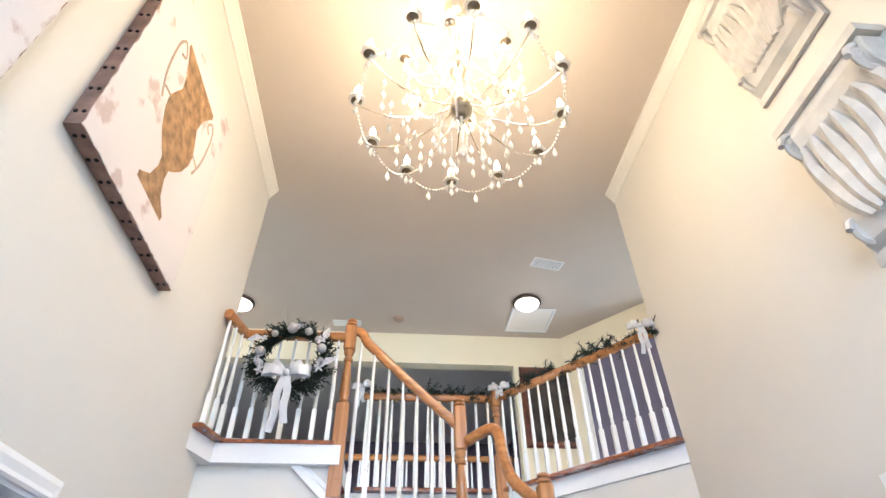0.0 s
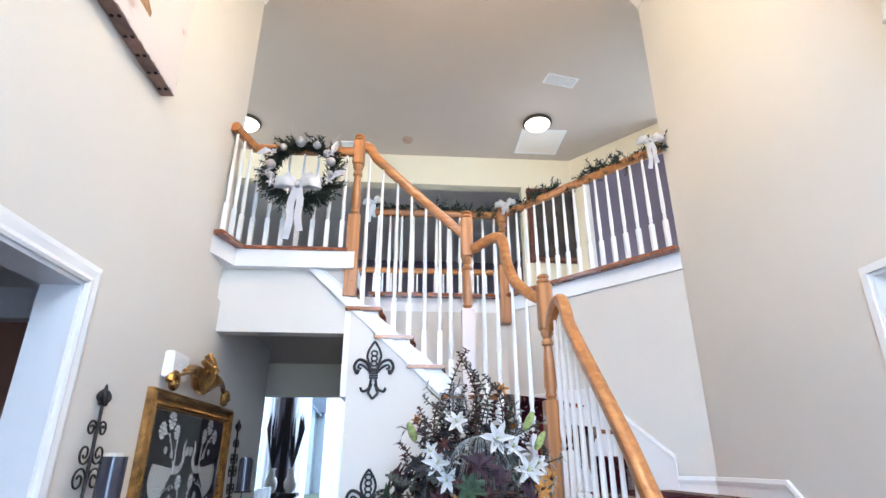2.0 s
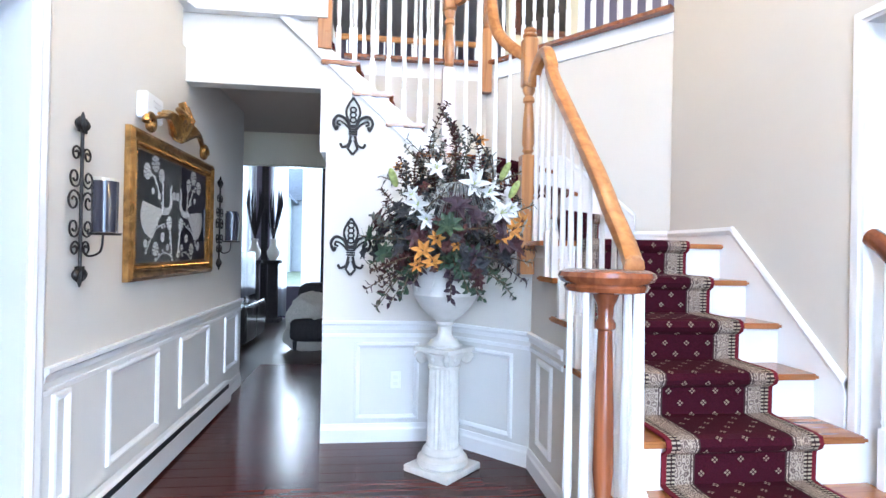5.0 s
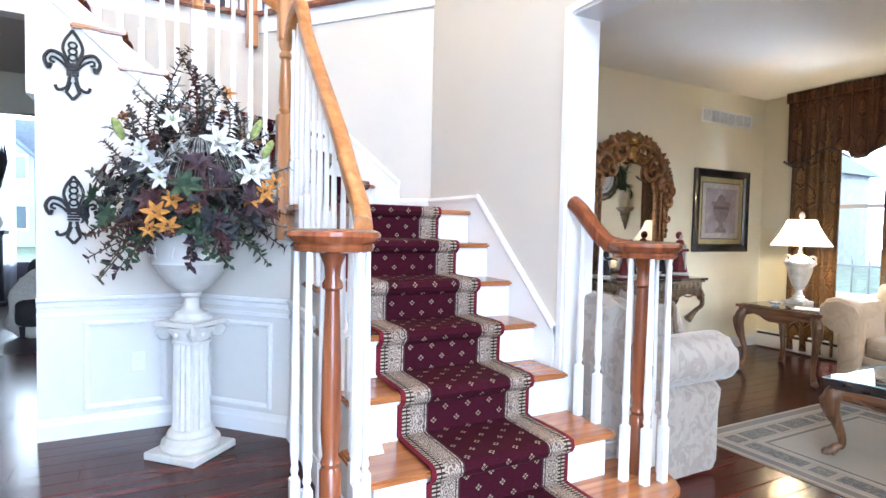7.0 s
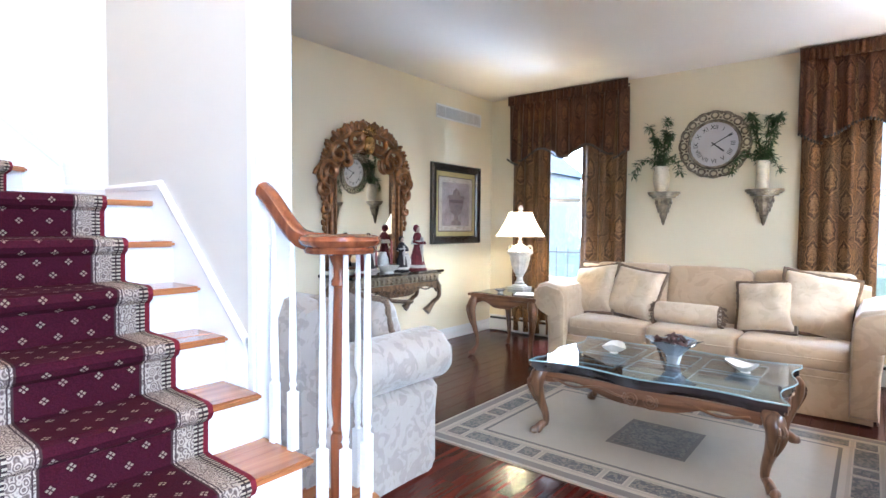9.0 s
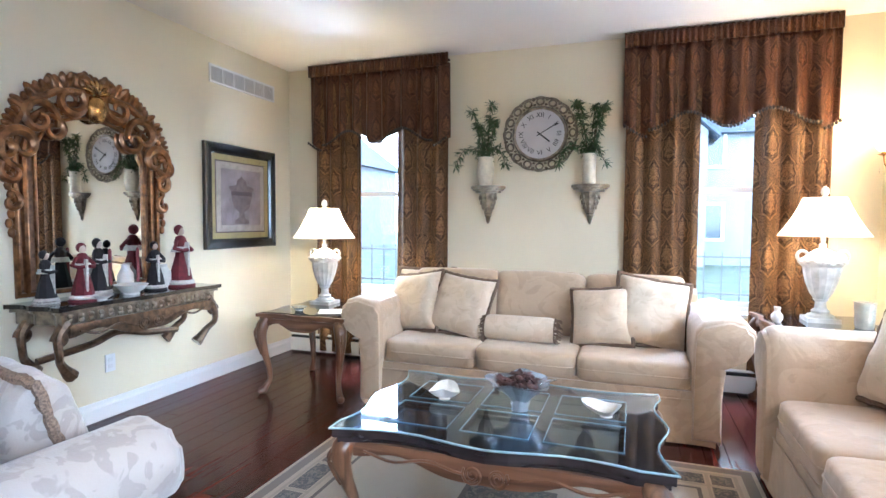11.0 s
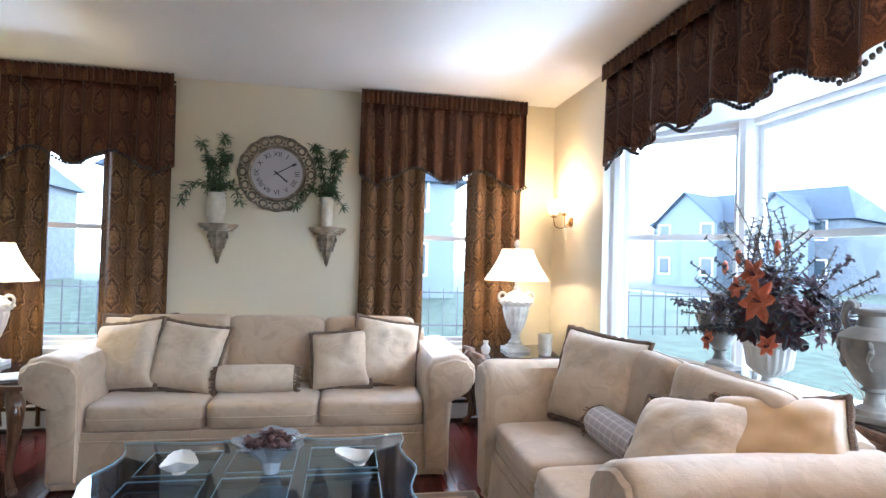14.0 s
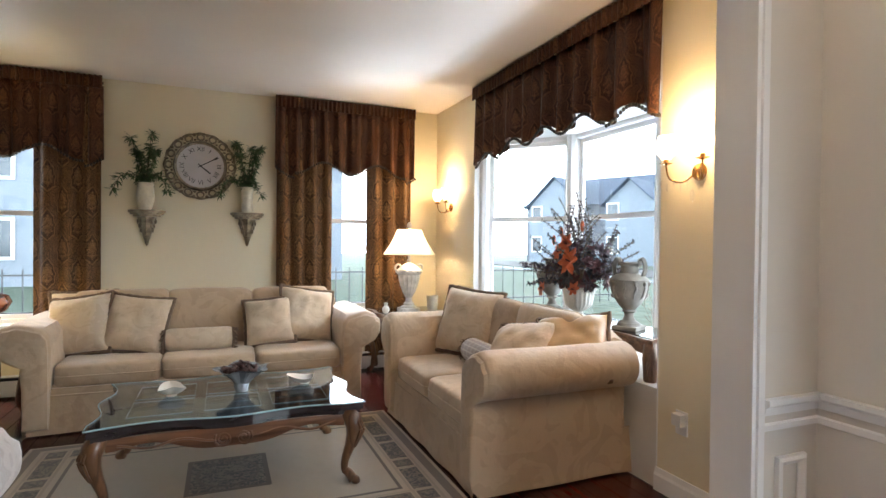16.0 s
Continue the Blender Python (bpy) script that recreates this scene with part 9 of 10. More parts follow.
t = thing("attic_hatch", 2.95, 6.66, HI - 0.001, "painted attic hatch with slim moulding in the ceiling", "hatch")
bm = bmesh.new()
ring(bm, Matrix.Translation((-0.28, -0.28, 0)), 0.56, 0.56, [(0, 0), (0, -0.010), (0.02, -0.012), (0.035, -0.004), (0.035, -0.001)])
part("hatch_moulding", bm, M_WHITE, t)
bm = bmesh.new()
box(bm, -0.245, 0.245, -0.245, 0.245, -0.004, 0)
part("hatch_panel", bm, M_CEIL, t)

# winter greenery on the railings
FM["pine"] = flora("dark_pine_needles", (0.012, 0.024, 0.015))
FM["silver"] = mat("silver_glitter_leaf", (0.50, 0.50, 0.53), 0.4, 0.2, noise_scale=60, amount=0.2)
FM["slate"] = mat("silver_ribbon", (0.50, 0.52, 0.56), 0.4, 0.1, noise_scale=14, amount=0.1)
M_BALL = mat("silver_ball", (0.42, 0.42, 0.45), 0.3, 0.6, noise_scale=50, amount=0.15)


def bow(parent, c, s, out, tails, name="ribbon_bow"):
    """A ribbon bow of loops, knot and hanging tails, facing out."""
    c, out = Vector(c), Vector(out).normalized()
    side = Vector((0, 0, 1)).cross(out).normalized()
    up = Vector((0, 0, 1))
    sect = [(-0.5, -0.004), (0.5, -0.004), (0.5, 0.004), (-0.5, 0.004)]
    for sg in (-1, 1):
        for a, L in ((0.12, 1.0), (0.55, 0.8)):
            bm = bmesh.new()
            d = side * sg * math.cos(a) + up * math.sin(a)
            v = out
            pts = [c, c + (d * 0.5 + v * 0.32) * s * L, c + (d * 0.95 + v * 0.18) * s * L, c + (d * 1.0 - v * 0.02) * s * L, c + (d * 0.6 - v * 0.05) * s * L, c]
            pts = smooth_path(pts, 4)
            w = 0.55 * s
            n = len(pts)
            sweep(bm, pts, sect, up=out.cross(d) if False else v, scale=[w * (0.35 + 0.65 * math.sin(math.pi * i / (n - 1))) for i in range(n)])
            part(name, bm, FM["slate"], parent, "silver ribbon loop", smooth=True)
    bm = bmesh.new()
    pillow(bm, 0.14 * s, 0.14 * s, 0.16 * s, 0.8, 0.8, Matrix.Translation(c + out * 0.1 * s), 10, 8)
    part("bow_knot", bm, FM["slate"], parent, smooth=True)
    for sg, L in zip((-0.35, 0.3), tails):
        bm = bmesh.new()
        pts = smooth_path([c + out * 0.06 * s, c + side * sg * s * 0.6 - up * L * 0.35 + out * 0.10 * s, c + side * sg * s * 0.5 - up * L * 0.7 + out * 0.02, c + side * sg * s * 0.9 - up * L + out * 0.05 * s], 4)
        sweep(bm, pts, [(-0.16 * s, -0.003), (0.16 * s, -0.003), (0.16 * s, 0.003), (-0.16 * s, 0.003)], up=out)
        part("bow_tail", bm, FM["slate"], parent, "hanging ribbon tail", smooth=True)


def pine_sprig(bm, p, d, L, rr, n=34):
    """A stem thick with short needles."""
    d = d.normalized()
    s0 = d.orthogonal().normalized()
    for i in range(n):
        f = i / n
        q = Matrix.Rotation(i * 2.4, 3, d) @ s0
        leaf(bm, p + d * L * f, q + d * 0.9, d, 0.045 * (1.1 - 0.5 * f) * rr.uniform(0.8, 1.2), 0.011, fold=0.1)
    sweep(bm, [p, p + d * L], circ(0.003, 4))


t = thing("wreath", 0.51, 4.42, 3.57, "dark pine wreath with silver balls, leaves and ribbon on the railing", "wreath")
rr = random.Random(21)
bm = bmesh.new()
for k in range(250):
    a = 2 * math.pi * k / 250
    c = Vector((0.215 * math.cos(a), rr.uniform(-0.05, 0.03), 0.215 * math.sin(a)))
    d = Vector((math.cos(a + rr.uniform(0.2, 1.7)), rr.uniform(-0.9, 0.25), math.sin(a + rr.uniform(0.2, 1.7)))) + c * rr.uniform(-3, 3)
    pine_sprig(bm, c, d, rr.uniform(0.09, 0.15), rr, 20)
part("pine_needles", bm, FM["pine"], t, kind="stuff")
for a, r in ((95, 0.04), (62, 0.03), (15, 0.036), (-12, 0.026), (175, 0.038), (200, 0.03), (130, 0.026), (35, 0.028)):
    bm = bmesh.new()
    p = Vector((0.22 * math.cos(radians(a)), -0.10, 0.22 * math.sin(radians(a))))
    pillow(bm, r, r, r, 1, 1, Matrix.Translation(p), 14, 10)
    part("silver_ball", bm, M_BALL, t, smooth=True)
for k, a in enumerate((80, 30, -25, 150, 190, 215)):
    p = Vector((0.235 * math.cos(radians(a)), -0.11, 0.235 * math.sin(radians(a))))
    flower(t, p, Vector((0.2 * math.cos(radians(a)), -1, 0.2 * math.sin(radians(a)))), 5, rr.uniform(0.035, 0.05), 0.022, "silver", k, "silver_poinsettia", "silver", 0.35)
for k, a in enumerate((150, 25, -20)):
    p = Vector((0.25 * math.cos(radians(a)), -0.12, 0.25 * math.sin(radians(a))))
    bm = bmesh.new()
    leaf(bm, p, Vector((math.cos(radians(a + 50)), -0.2, math.sin(radians(a + 50)))), Vector((0, -1, 0)), 0.12, 0.055)
    part("silver_leaf", bm, FM["silver"], t)
for k in range(16):
    a = rr.uniform(0, 6.28)
    bm = bmesh.new()
    p = Vector((0.24 * math.cos(a), -0.06, 0.24 * math.sin(a)))
    d = Vector((math.cos(a), -0.3, math.sin(a))) + Vector((rr.uniform(-.4, .4), 0, rr.uniform(-.4, .4)))
    sweep(bm, smooth_path([p, p + d * 0.06, p + d * 0.12 + Vector((0, -0.01, 0.02))], 3), circ(0.0018, 3))
    part("silver_twig", bm, FM["silver"], t)
bow(t, (0.0, -0.12, -0.16), 0.16, (0, -1, 0), (0.42, 0.36))


def garland(p0, p1, seed, label, bows):
    rr = random.Random(seed)
    p0, p1 = Vector(p0), Vector(p1)
    t = thing("pine_garland", p0.x, p0.y, p0.z, label, "garland", group="pine garlands on the gallery rails")
    L = (p1 - p0).length
    ax = (p1 - p0).normalized()
    n = int(L / 0.16)
    for i in range(n):
        bm = bmesh.new()
        c = (p1 - p0) * ((i + 0.5) / n)
        low = -0.05 * (1 + math.sin(i * 1.7))
        for j in range(11):
            d = ax * rr.choice((-1, 1)) * rr.uniform(0.3, 1) + Vector((rr.uniform(-.5, .5), rr.uniform(-.6, .4), rr.uniform(-0.7, 0.8)))
            pine_sprig(bm, c + ax * rr.uniform(-.07, .07) + Vector((0, 0, 0.03 + low * 0.5)), d, rr.uniform(0.09, 0.15), rr, 16)
        part("pine_sprig", bm, FM["pine"], t, "dark green pine sprigs")
    for f, s, tl in bows:
        c = (p1 - p0) * f + Vector((-0.02, -0.09, 0.02))
        bow(t, c, s, (-0.4, -1, 0), tl)


garland((3.25, 4.30, 3.87), (2.26, 5.56, 3.87), 5, "dark pine garland with silver bows along the slanting gallery rail", [(0.06, 0.10, (0.24, 0.20)), (1.0, 0.10, (0.10, 0.08))])
garland((2.20, 5.60, 3.87), (0.98, 5.60, 3.87), 6, "dark pine garland with silver bow along the rear gallery rail", [(1.0, 0.10, (0.2, 0.16))])

# carved mirror over the console
M_MIRROR = mat("mirror_silver", (0.90, 0.91, 0.90), 0.0, 1.0)
M_ROCO = mat("burnished_rococo_gilt", (0.22, 0.105, 0.045), 0.3, 0.75, noise_scale=22, amount=0.6, bump=0.8, bump_scale=45)


def rococo_mirror(cx, z0, w, h):
    t = new("rococo_mirror")
    t.matrix_world = plane_m((cx, 4.597, z0), (-1, 0, 0), (0, -1, 0))
    tagged(t, "arched gilt rococo mirror with carved scroll crest above the console", "mirror")
    hw = w / 2
    za = h * 0.62

    def arch(r, n=18):
        pts = [(-hw + r, 0.02), (-hw + r, za)]
        rad = hw - r
        pts += [(-rad * math.cos(math.pi * k / n), za + rad * 0.75 * math.sin(math.pi * k / n)) for k in range(1, n)]
        return pts + [(hw - r, za), (hw - r, 0.02)]
    bm = bmesh.new()
    o = arch(0.185)
    bm.faces.new([bm.verts.new((x, z, 0.012)) for x, z in o])
    part("mirror_glass", bm, M_MIRROR, t)
    bm = bmesh.new()
    prism(bm, arch(0.10), 0.001, 0.010)
    part("back_board", bm, M_CARVED, t)
    for r, rad, lab in ((0.185, 0.012, "inner gilt fillet"), (0.125, 0.022, "inner gilt bead"), (0.075, 0.020, "outer gilt bead")):
        bm = bmesh.new()
        sweep(bm, [(x, z, 0.018) for x, z in arch(r)], circ(rad, 8), up=Vector((0, 0, 1)), closed=True)
        part("frame_bead", bm, M_ROCO, t, lab, smooth=True)

    def scroll(c, a0, turns, R_, r, sg, lab="carved scroll"):
        bm = bmesh.new()
        n = 26
        pts = []
        for k in range(n + 1):
            f = k / n
            a = a0 + sg * f * turns * 2 * math.pi
            q = R_ * (1 - 0.8 * f)
            pts.append((c[0] + q * math.cos(a), c[1] + q * math.sin(a), 0.035 + 0.02 * f))
        sweep(bm, pts, circ(1, 7), up=Vector((0, 0, 1)), scale=[r * (1.1 - 0.6 * abs(2 * k / n - 0.7)) for k in range(n + 1)])
        part("scroll", bm, M_ROCO, t, lab, smooth=True)
    for s in (-1, 1):
        scroll((s * (hw - 0.10), za + 0.05), radians(-90), 1.2, 0.13, 0.034, s)
        scroll((s * (hw - 0.20), za + 0.22), radians(200 if s > 0 else -20), 1.3, 0.12, 0.030, -s)
        scroll((s * 0.16, za + 0.36), radians(90), 1.3, 0.11, 0.030, s)
        scroll((s * 0.09, za + 0.47), radians(-90), 1.1, 0.075, 0.026, -s)
        scroll((s * 0.27, za + 0.17), radians(30), 1.2, 0.085, 0.022, s, "inner carved scroll")
        scroll((s * (hw - 0.01), za + 0.02), radians(0), 1.1, 0.07, 0.026, s)
        scroll((s * (hw - 0.05), za - 0.10), radians(90), 1.0, 0.075, 0.024, -s)
        scroll((s * (hw - 0.04), za - 0.26), radians(90), 1.0, 0.06, 0.020, s)
        bm = bmesh.new()
        sweep(bm, [(x, z, 0.04) for x, z in [(s * (hw - 0.06), za + 0.14), (s * (hw - 0.14), za + 0.30), (s * 0.24, za + 0.40), (s * 0.10, za + 0.42)]], circ(0.026, 7), up=Vector((0, 0, 1)))
        part("crest_rail", bm, M_ROCO, t, "curved crest rail", smooth=True)
    rr = random.Random(8)
    for k in range(46):
        a = math.pi * (k + 0.5) / 46
        rad = hw - 0.03
        c = Vector((-rad * math.cos(a), za + 0.05 + rad * 0.84 * math.sin(a), 0.035))
        d = Vector((c.x, c.y - za + 0.06, rr.uniform(0, 0.06))).normalized()
        bm = bmesh.new()
        big = 0.95 + 0.3 * math.sin(math.pi * (k + 0.5) / 46) * (1 + 0.6 * math.sin(k * 1.9))
        pillow(bm, 0.022 * big, 0.026, 0.055 * big, 1, 1, Matrix.Translation(c) @ (Vector((d.x, d.y, 0.25)).to_track_quat("Z", "Y")).to_matrix().to_4x4() @ Matrix.Rotation(rr.uniform(-0.6, 0.6), 4, "X"), 7, 6)
        part("acanthus_lobe", bm, M_ROCO, t, "carved leaf lobe", smooth=True)
    for s in (-1, 1):
        for k in range(9):
            bm = bmesh.new()
            pillow(bm, 0.020, 0.03, 0.018, 1, 1, Matrix.Translation((s * (hw - 0.045 + 0.012 * (k % 2)), za - 0.02 - 0.052 * k, 0.03)), 7, 6)
            part("acanthus_lobe", bm, M_ROCO, t, "carved leaf lobe", smooth=True)
    bm = bmesh.new()
    pillow(bm, 0.07, 0.09, 0.045, 0.9, 0.9, Matrix.Translation((0, za + 0.33, 0.05)), 12, 8)
    for k in range(7):
        a = radians(20 + 23.3 * k)
        pillow(bm, 0.018, 0.05, 0.03, 1, 1, Matrix.Translation((0.06 * math.cos(a), za + 0.42 + 0.05 * math.sin(a), 0.05)) @ Matrix.Rotation(a - math.pi / 2, 4, "Z"), 7, 6)
    part("crest_shell", bm, M_GOLD, t, "gilt shell at the crest", smooth=True)


rococo_mirror(5.53, 0.86, 1.10, 1.31)

# console
t = thing("console_table", 5.60, 4.395, 0, "ornate antiqued wall console with black top under the mirror", "console table")
bm = bmesh.new()
prism(bm, serp(-0.60, 0.60, -0.195, 0.195, 0.02), 0.815, 0.84)
part("black_top", bm, M_BLACKMARBLE, t)
bm = bmesh.new()
prism(bm, serp(-0.59, 0.59, -0.19, 0.19, 0.02, 0.01), 0.795, 0.815)
prism(bm, serp(-0.59, 0.59, -0.19, 0.19, 0.02, 0.03), 0.73, 0.795)
part("frieze", bm, M_ANTSIL, t, "antiqued silver frieze")
for k in range(18):
    for s in (0, 1):
        bm = bmesh.new()
        xx = -0.51 + 0.06 * k
        pillow(bm, 0.020, 0.012, 0.016, 1, 1, Matrix.Translation((xx, -0.165 - 0.018 * math.cos(xx * 2), 0.778 - 0.022 * s)) @ Matrix.Rotation(0.5 - s, 4, "Y"), 7, 5)
        part("frieze_leaf", bm, M_ANTSIL, t, smooth=True)
bm = put(apron_bm(-0.52, 0.52, 0.735, 0.13), pose(0, -0.165, 0, 0, 0, 0))
part("apron", bm, M_CONSOLE, t, "pierced bronze apron with scrolls", smooth=True)
for s in (-1, 1):
    for yy in (-0.15, 0.14):
        bm = bmesh.new()
        pts = smooth_path([(s * 0.52, yy, 0.74), (s * 0.57, yy - 0.01, 0.68), (s * 0.575, yy - 0.02, 0.58), (s * 0.54, yy + 0.02, 0.52), (s * 0.49, yy + 0.04, 0.46), (s * 0.46, yy + 0.05, 0.43)], 5)
        n = len(pts)
        sweep(bm, pts, circ(1, 8), up=Vector((0, 1, 0)), scale=[0.040 - 0.020 * math.sin(math.pi * min(1, i / (n - 1) * 1.1)) for i in range(n)])
        part("scroll_leg", bm, M_CONSOLE, t, "carved scroll leg", smooth=True)
        bm = bmesh.new()
        pts = [(s * (0.56 + 0.045 * (1 - 0.75 * k / 24) * math.cos(k / 24 * 8)), yy - 0.01, 0.66 + 0.05 * (1 - 0.75 * k / 24) * math.sin(k / 24 * 8)) for k in range(25)]
        sweep(bm, pts, circ(0.014, 6), up=Vector((0, 1, 0)))
        part("leg_volute", bm, M_CONSOLE, t, smooth=True)
bm = bmesh.new()
sweep(bm, smooth_path([(-0.50, 0.12, 0.50), (-0.2, 0.08, 0.54), (0, 0.10, 0.58), (0.2, 0.08, 0.54), (0.50, 0.12, 0.50)], 5), circ(0.022, 6))
part("stretcher", bm, M_CONSOLE, t, smooth=True)

# figurines: one plain mesh each
M_DOLLR = mat("burgundy_cloth_figurine", (0.13, 0.012, 0.018), 0.8, noise_scale=30, amount=0.3)
M_DOLLK = mat("black_cloth_figurine", (0.015, 0.012, 0.014), 0.8, noise_scale=30, amount=0.3)
M_FUR = mat("white_fur_trim", (0.55, 0.52, 0.48), 0.95, noise_scale=90, amount=0.2, bump=0.8, bump_scale=120)
M_FACE = mat("pale_porcelain", (0.55, 0.42, 0.34), 0.5)


def figurine(x, y, h, m, rz, label, hat=True):
    bm = bmesh.new()
    s = h / 0.42
    lathe(bm, [(0.080, 0), (0.078, 0.02), (0.06, 0.12), (0.035, 0.21), (0.032, 0.24), (0.042, 0.30), (0.03, 0.335), (0.014, 0.345)], seg=16, mi=0, m=Matrix.Scale(s, 4), flute=0.10, nf=8)
    lathe(bm, [(0.082, 0.018), (0.088, 0.03), (0.078, 0.045)], seg=16, mi=1, m=Matrix.Scale(s, 4))
    lathe(bm, [(0.040, 0.245), (0.062, 0.235), (0.050, 0.27)], seg=14, mi=1, m=Matrix.Scale(s, 4))
    box(bm, -0.008, 0.008, -0.062, -0.02, 0.05, 0.30, 1, m=Matrix.Scale(s, 4) @ Matrix.Shear("XZ", 4, (0, 0)) if False else Matrix.Scale(s, 4))
    for sg in (-1, 1):
        sweep(bm, [Vector(p) * s for p in ((sg * 0.035, 0, 0.31), (sg * 0.075, -0.01, 0.26), (sg * 0.05, -0.05, 0.245), (sg * 0.015, -0.065, 0.25))], circ(0.014 * s, 6), mi=0)
    pillow(bm, 0.024, 0.024, 0.03, 1, 1, Matrix.Scale(s, 4) @ Matrix.Translation((0, -0.002, 0.372)), 10, 8, mi=2)
    if hat:
        pillow(bm, 0.034, 0.030, 0.036, 1, 1, Matrix.Scale(s, 4) @ Matrix.Translation((0, 0.012, 0.382)), 10, 8, mi=0)
    lathe(bm, [(0.090, -0.012), (0.092, 0.0), (0.07, 0.002)], seg=16, mi=1 if rz > 30 else 0, m=Matrix.Translation((0, 0, 0.012 * s)) @ Matrix.Scale(s, 4))
    ob = part("figurine", bm, [m, M_FUR, M_FACE], None, label, smooth=True, cat="figurine", group="cloth figurines on the console")
    ob.matrix_world = pose(x, y, 0.841, 0, 0, rz)


figurine(6.00, 4.36, 0.44, M_DOLLR, 10, "burgundy caroler figurine with white fur trim on the console")
figurine(5.78, 4.36, 0.33, M_DOLLK, -15, "black cloaked caroler figurine with pale trim on the console")
figurine(5.42, 4.42, 0.36, M_DOLLK, 20, "black caroler figurine standing behind a white bowl")
figurine(5.24, 4.32, 0.34, M_DOLLR, -10, "burgundy caroler figurine near the railing end of the console")
figurine(5.10, 4.42, 0.30, M_DOLLK, 35, "small black caroler figurine on the console")
for x, y, r, h, lab, shape in ((5.55, 4.31, 0.10, 0.065, "shallow white footed bowl on the console", 0), (5.90, 4.42, 0.055, 0.16, "white round pot on the console", 1), (5.62, 4.44, 0.05, 0.18, "white rounded jar on the console", 1), (5.31, 4.27, 0.07, 0.03, "white saucer on the console", 0)):
    t = thing("white_bowl" if not shape else "white_pot", x, y, 0.841, lab, "bowl" if not shape else "pot")
    bm = bmesh.new()
    if shape:
        lathe(bm, [(r * 0.6, 0), (r, 0.35 * h), (r * 0.95, 0.65 * h), (r * 0.5, 0.9 * h), (r * 0.55, h), (r * 0.4, h * 0.97)], seg=20)
    else:
        lathe(bm, [(r * 0.5, 0), (r * 0.45, h * 0.2), (r * 0.7, h * 0.5), (r, h), (r * 0.94, h), (r * 0.5, h * 0.5), (0.005, h * 0.4)], seg=20)
    part("body", bm, M_STONE, t, smooth=True)
M_CANDR = mat("burgundy_wax", (0.16, 0.012, 0.02), 0.4)
for x in (5.68, 5.48):
    t = thing("candlestick", x, 4.40, 0.841, "burgundy taper candle in a dark holder on the console", "candle")
    bm = bmesh.new()
    lathe(bm, [(0.035, 0), (0.03, 0.01), (0.008, 0.02), (0.012, 0.05), (0.02, 0.06), (0.018, 0.065)], seg=14)
    part("holder", bm, M_BRZ, t, smooth=True)
    bm = bmesh.new()
    lathe(bm, [(0.012, 0.065), (0.010, 0.28), (0.003, 0.29)], seg=10)
    part("taper", bm, M_CANDR, t, smooth=True)
t = thing("wall_outlet", 5.62, 4.598, 0.36, "white wall outlet beneath the console", "outlet")
bm = bmesh.new()
box(bm, -0.036, 0.036, -0.007, 0, -0.058, 0.058)
part("cover_plate", bm, M_WHITE, t)
for dz in (-0.022, 0.022):
    bm = bmesh.new()
    box(bm, -0.016, 0.016, -0.009, -0.006, dz - 0.013, dz + 0.013)
    part("socket", bm, M_HEATW, t)

# coffee table things
M_CRYB = mat("thick_crystal", (0.80, 0.87, 0.95), 0.05, coat=0.5)
M_CRYB.node_tree.nodes["Principled BSDF"].inputs["Transmission Weight"].default_value = 0.7
M_POTP = mat("dark_potpourri", (0.09, 0.04, 0.035), 0.7, noise_scale=40, amount=0.6)
M_SHELL = mat("white_shell_china", (0.80, 0.78, 0.73), 0.3, noise_scale=12, amount=0.05)
t = thing("crystal_bowl", 5.37, 1.79, 0.467, "flared cut crystal bowl with dark potpourri on the coffee table", "bowl")
bm = bmesh.new()
seg = 40
for prof in ([(0.035, 0.0), (0.040, 0.02), (0.045, 0.05), (0.075, 0.085), (0.120, 0.125), (0.150, 0.138)], [(0.030, 0.03), (0.065, 0.09), (0.112, 0.128), (0.148, 0.139)]):
    rows = []
    for r, z in prof:
        rows.append([bm.verts.new((r * (1 + 0.10 * math.sin(8 * a) * z / 0.13) * math.cos(a), r * (1 + 0.10 * math.sin(8 * a) * z / 0.13) * math.sin(a), z + 0.010 * math.cos(4 * a) * z / 0.13)) for a in [2 * math.pi * i / seg for i in range(seg)]])
    for a, b in zip(rows, rows[1:]):
        for i in range(seg):
            bm.faces.new((a[i], a[(i + 1) % seg], b[(i + 1) % seg], b[i]))
    bm.faces.new(rows[0][::-1])
part("crystal_body", bm, M_CRYB, t, "thick wavy crystal")
rr = random.Random(4)
for k in range(46):
    a, q = rr.uniform(0, 6.28), rr.uniform(0, 0.095)
    bm = bmesh.new()
    p = Matrix.Translation((q * math.cos(a), q * math.sin(a), 0.115 + rr.uniform(0, 0.045) * (1 - q / 0.11)))
    if k % 3 == 0:
        for j in range(3):
            leaf(bm, p.translation, Vector((rr.uniform(-1, 1), rr.uniform(-1, 1), rr.uniform(0, 0.8))), Vector((0, 0, 1)), 0.05, 0.03)
    else:
        pillow(bm, rr.uniform(0.014, 0.022), rr.uniform(0.010, 0.018), rr.uniform(0.009, 0.016), 1, 0.8, p @ Matrix.Rotation(rr.uniform(0, 3), 4, (rr.random(), rr.random(), 1)), 7, 5, lump=0.3, seed=k)
    part("dried_pod", bm, M_POTP, t, "dark dried pod or petal")


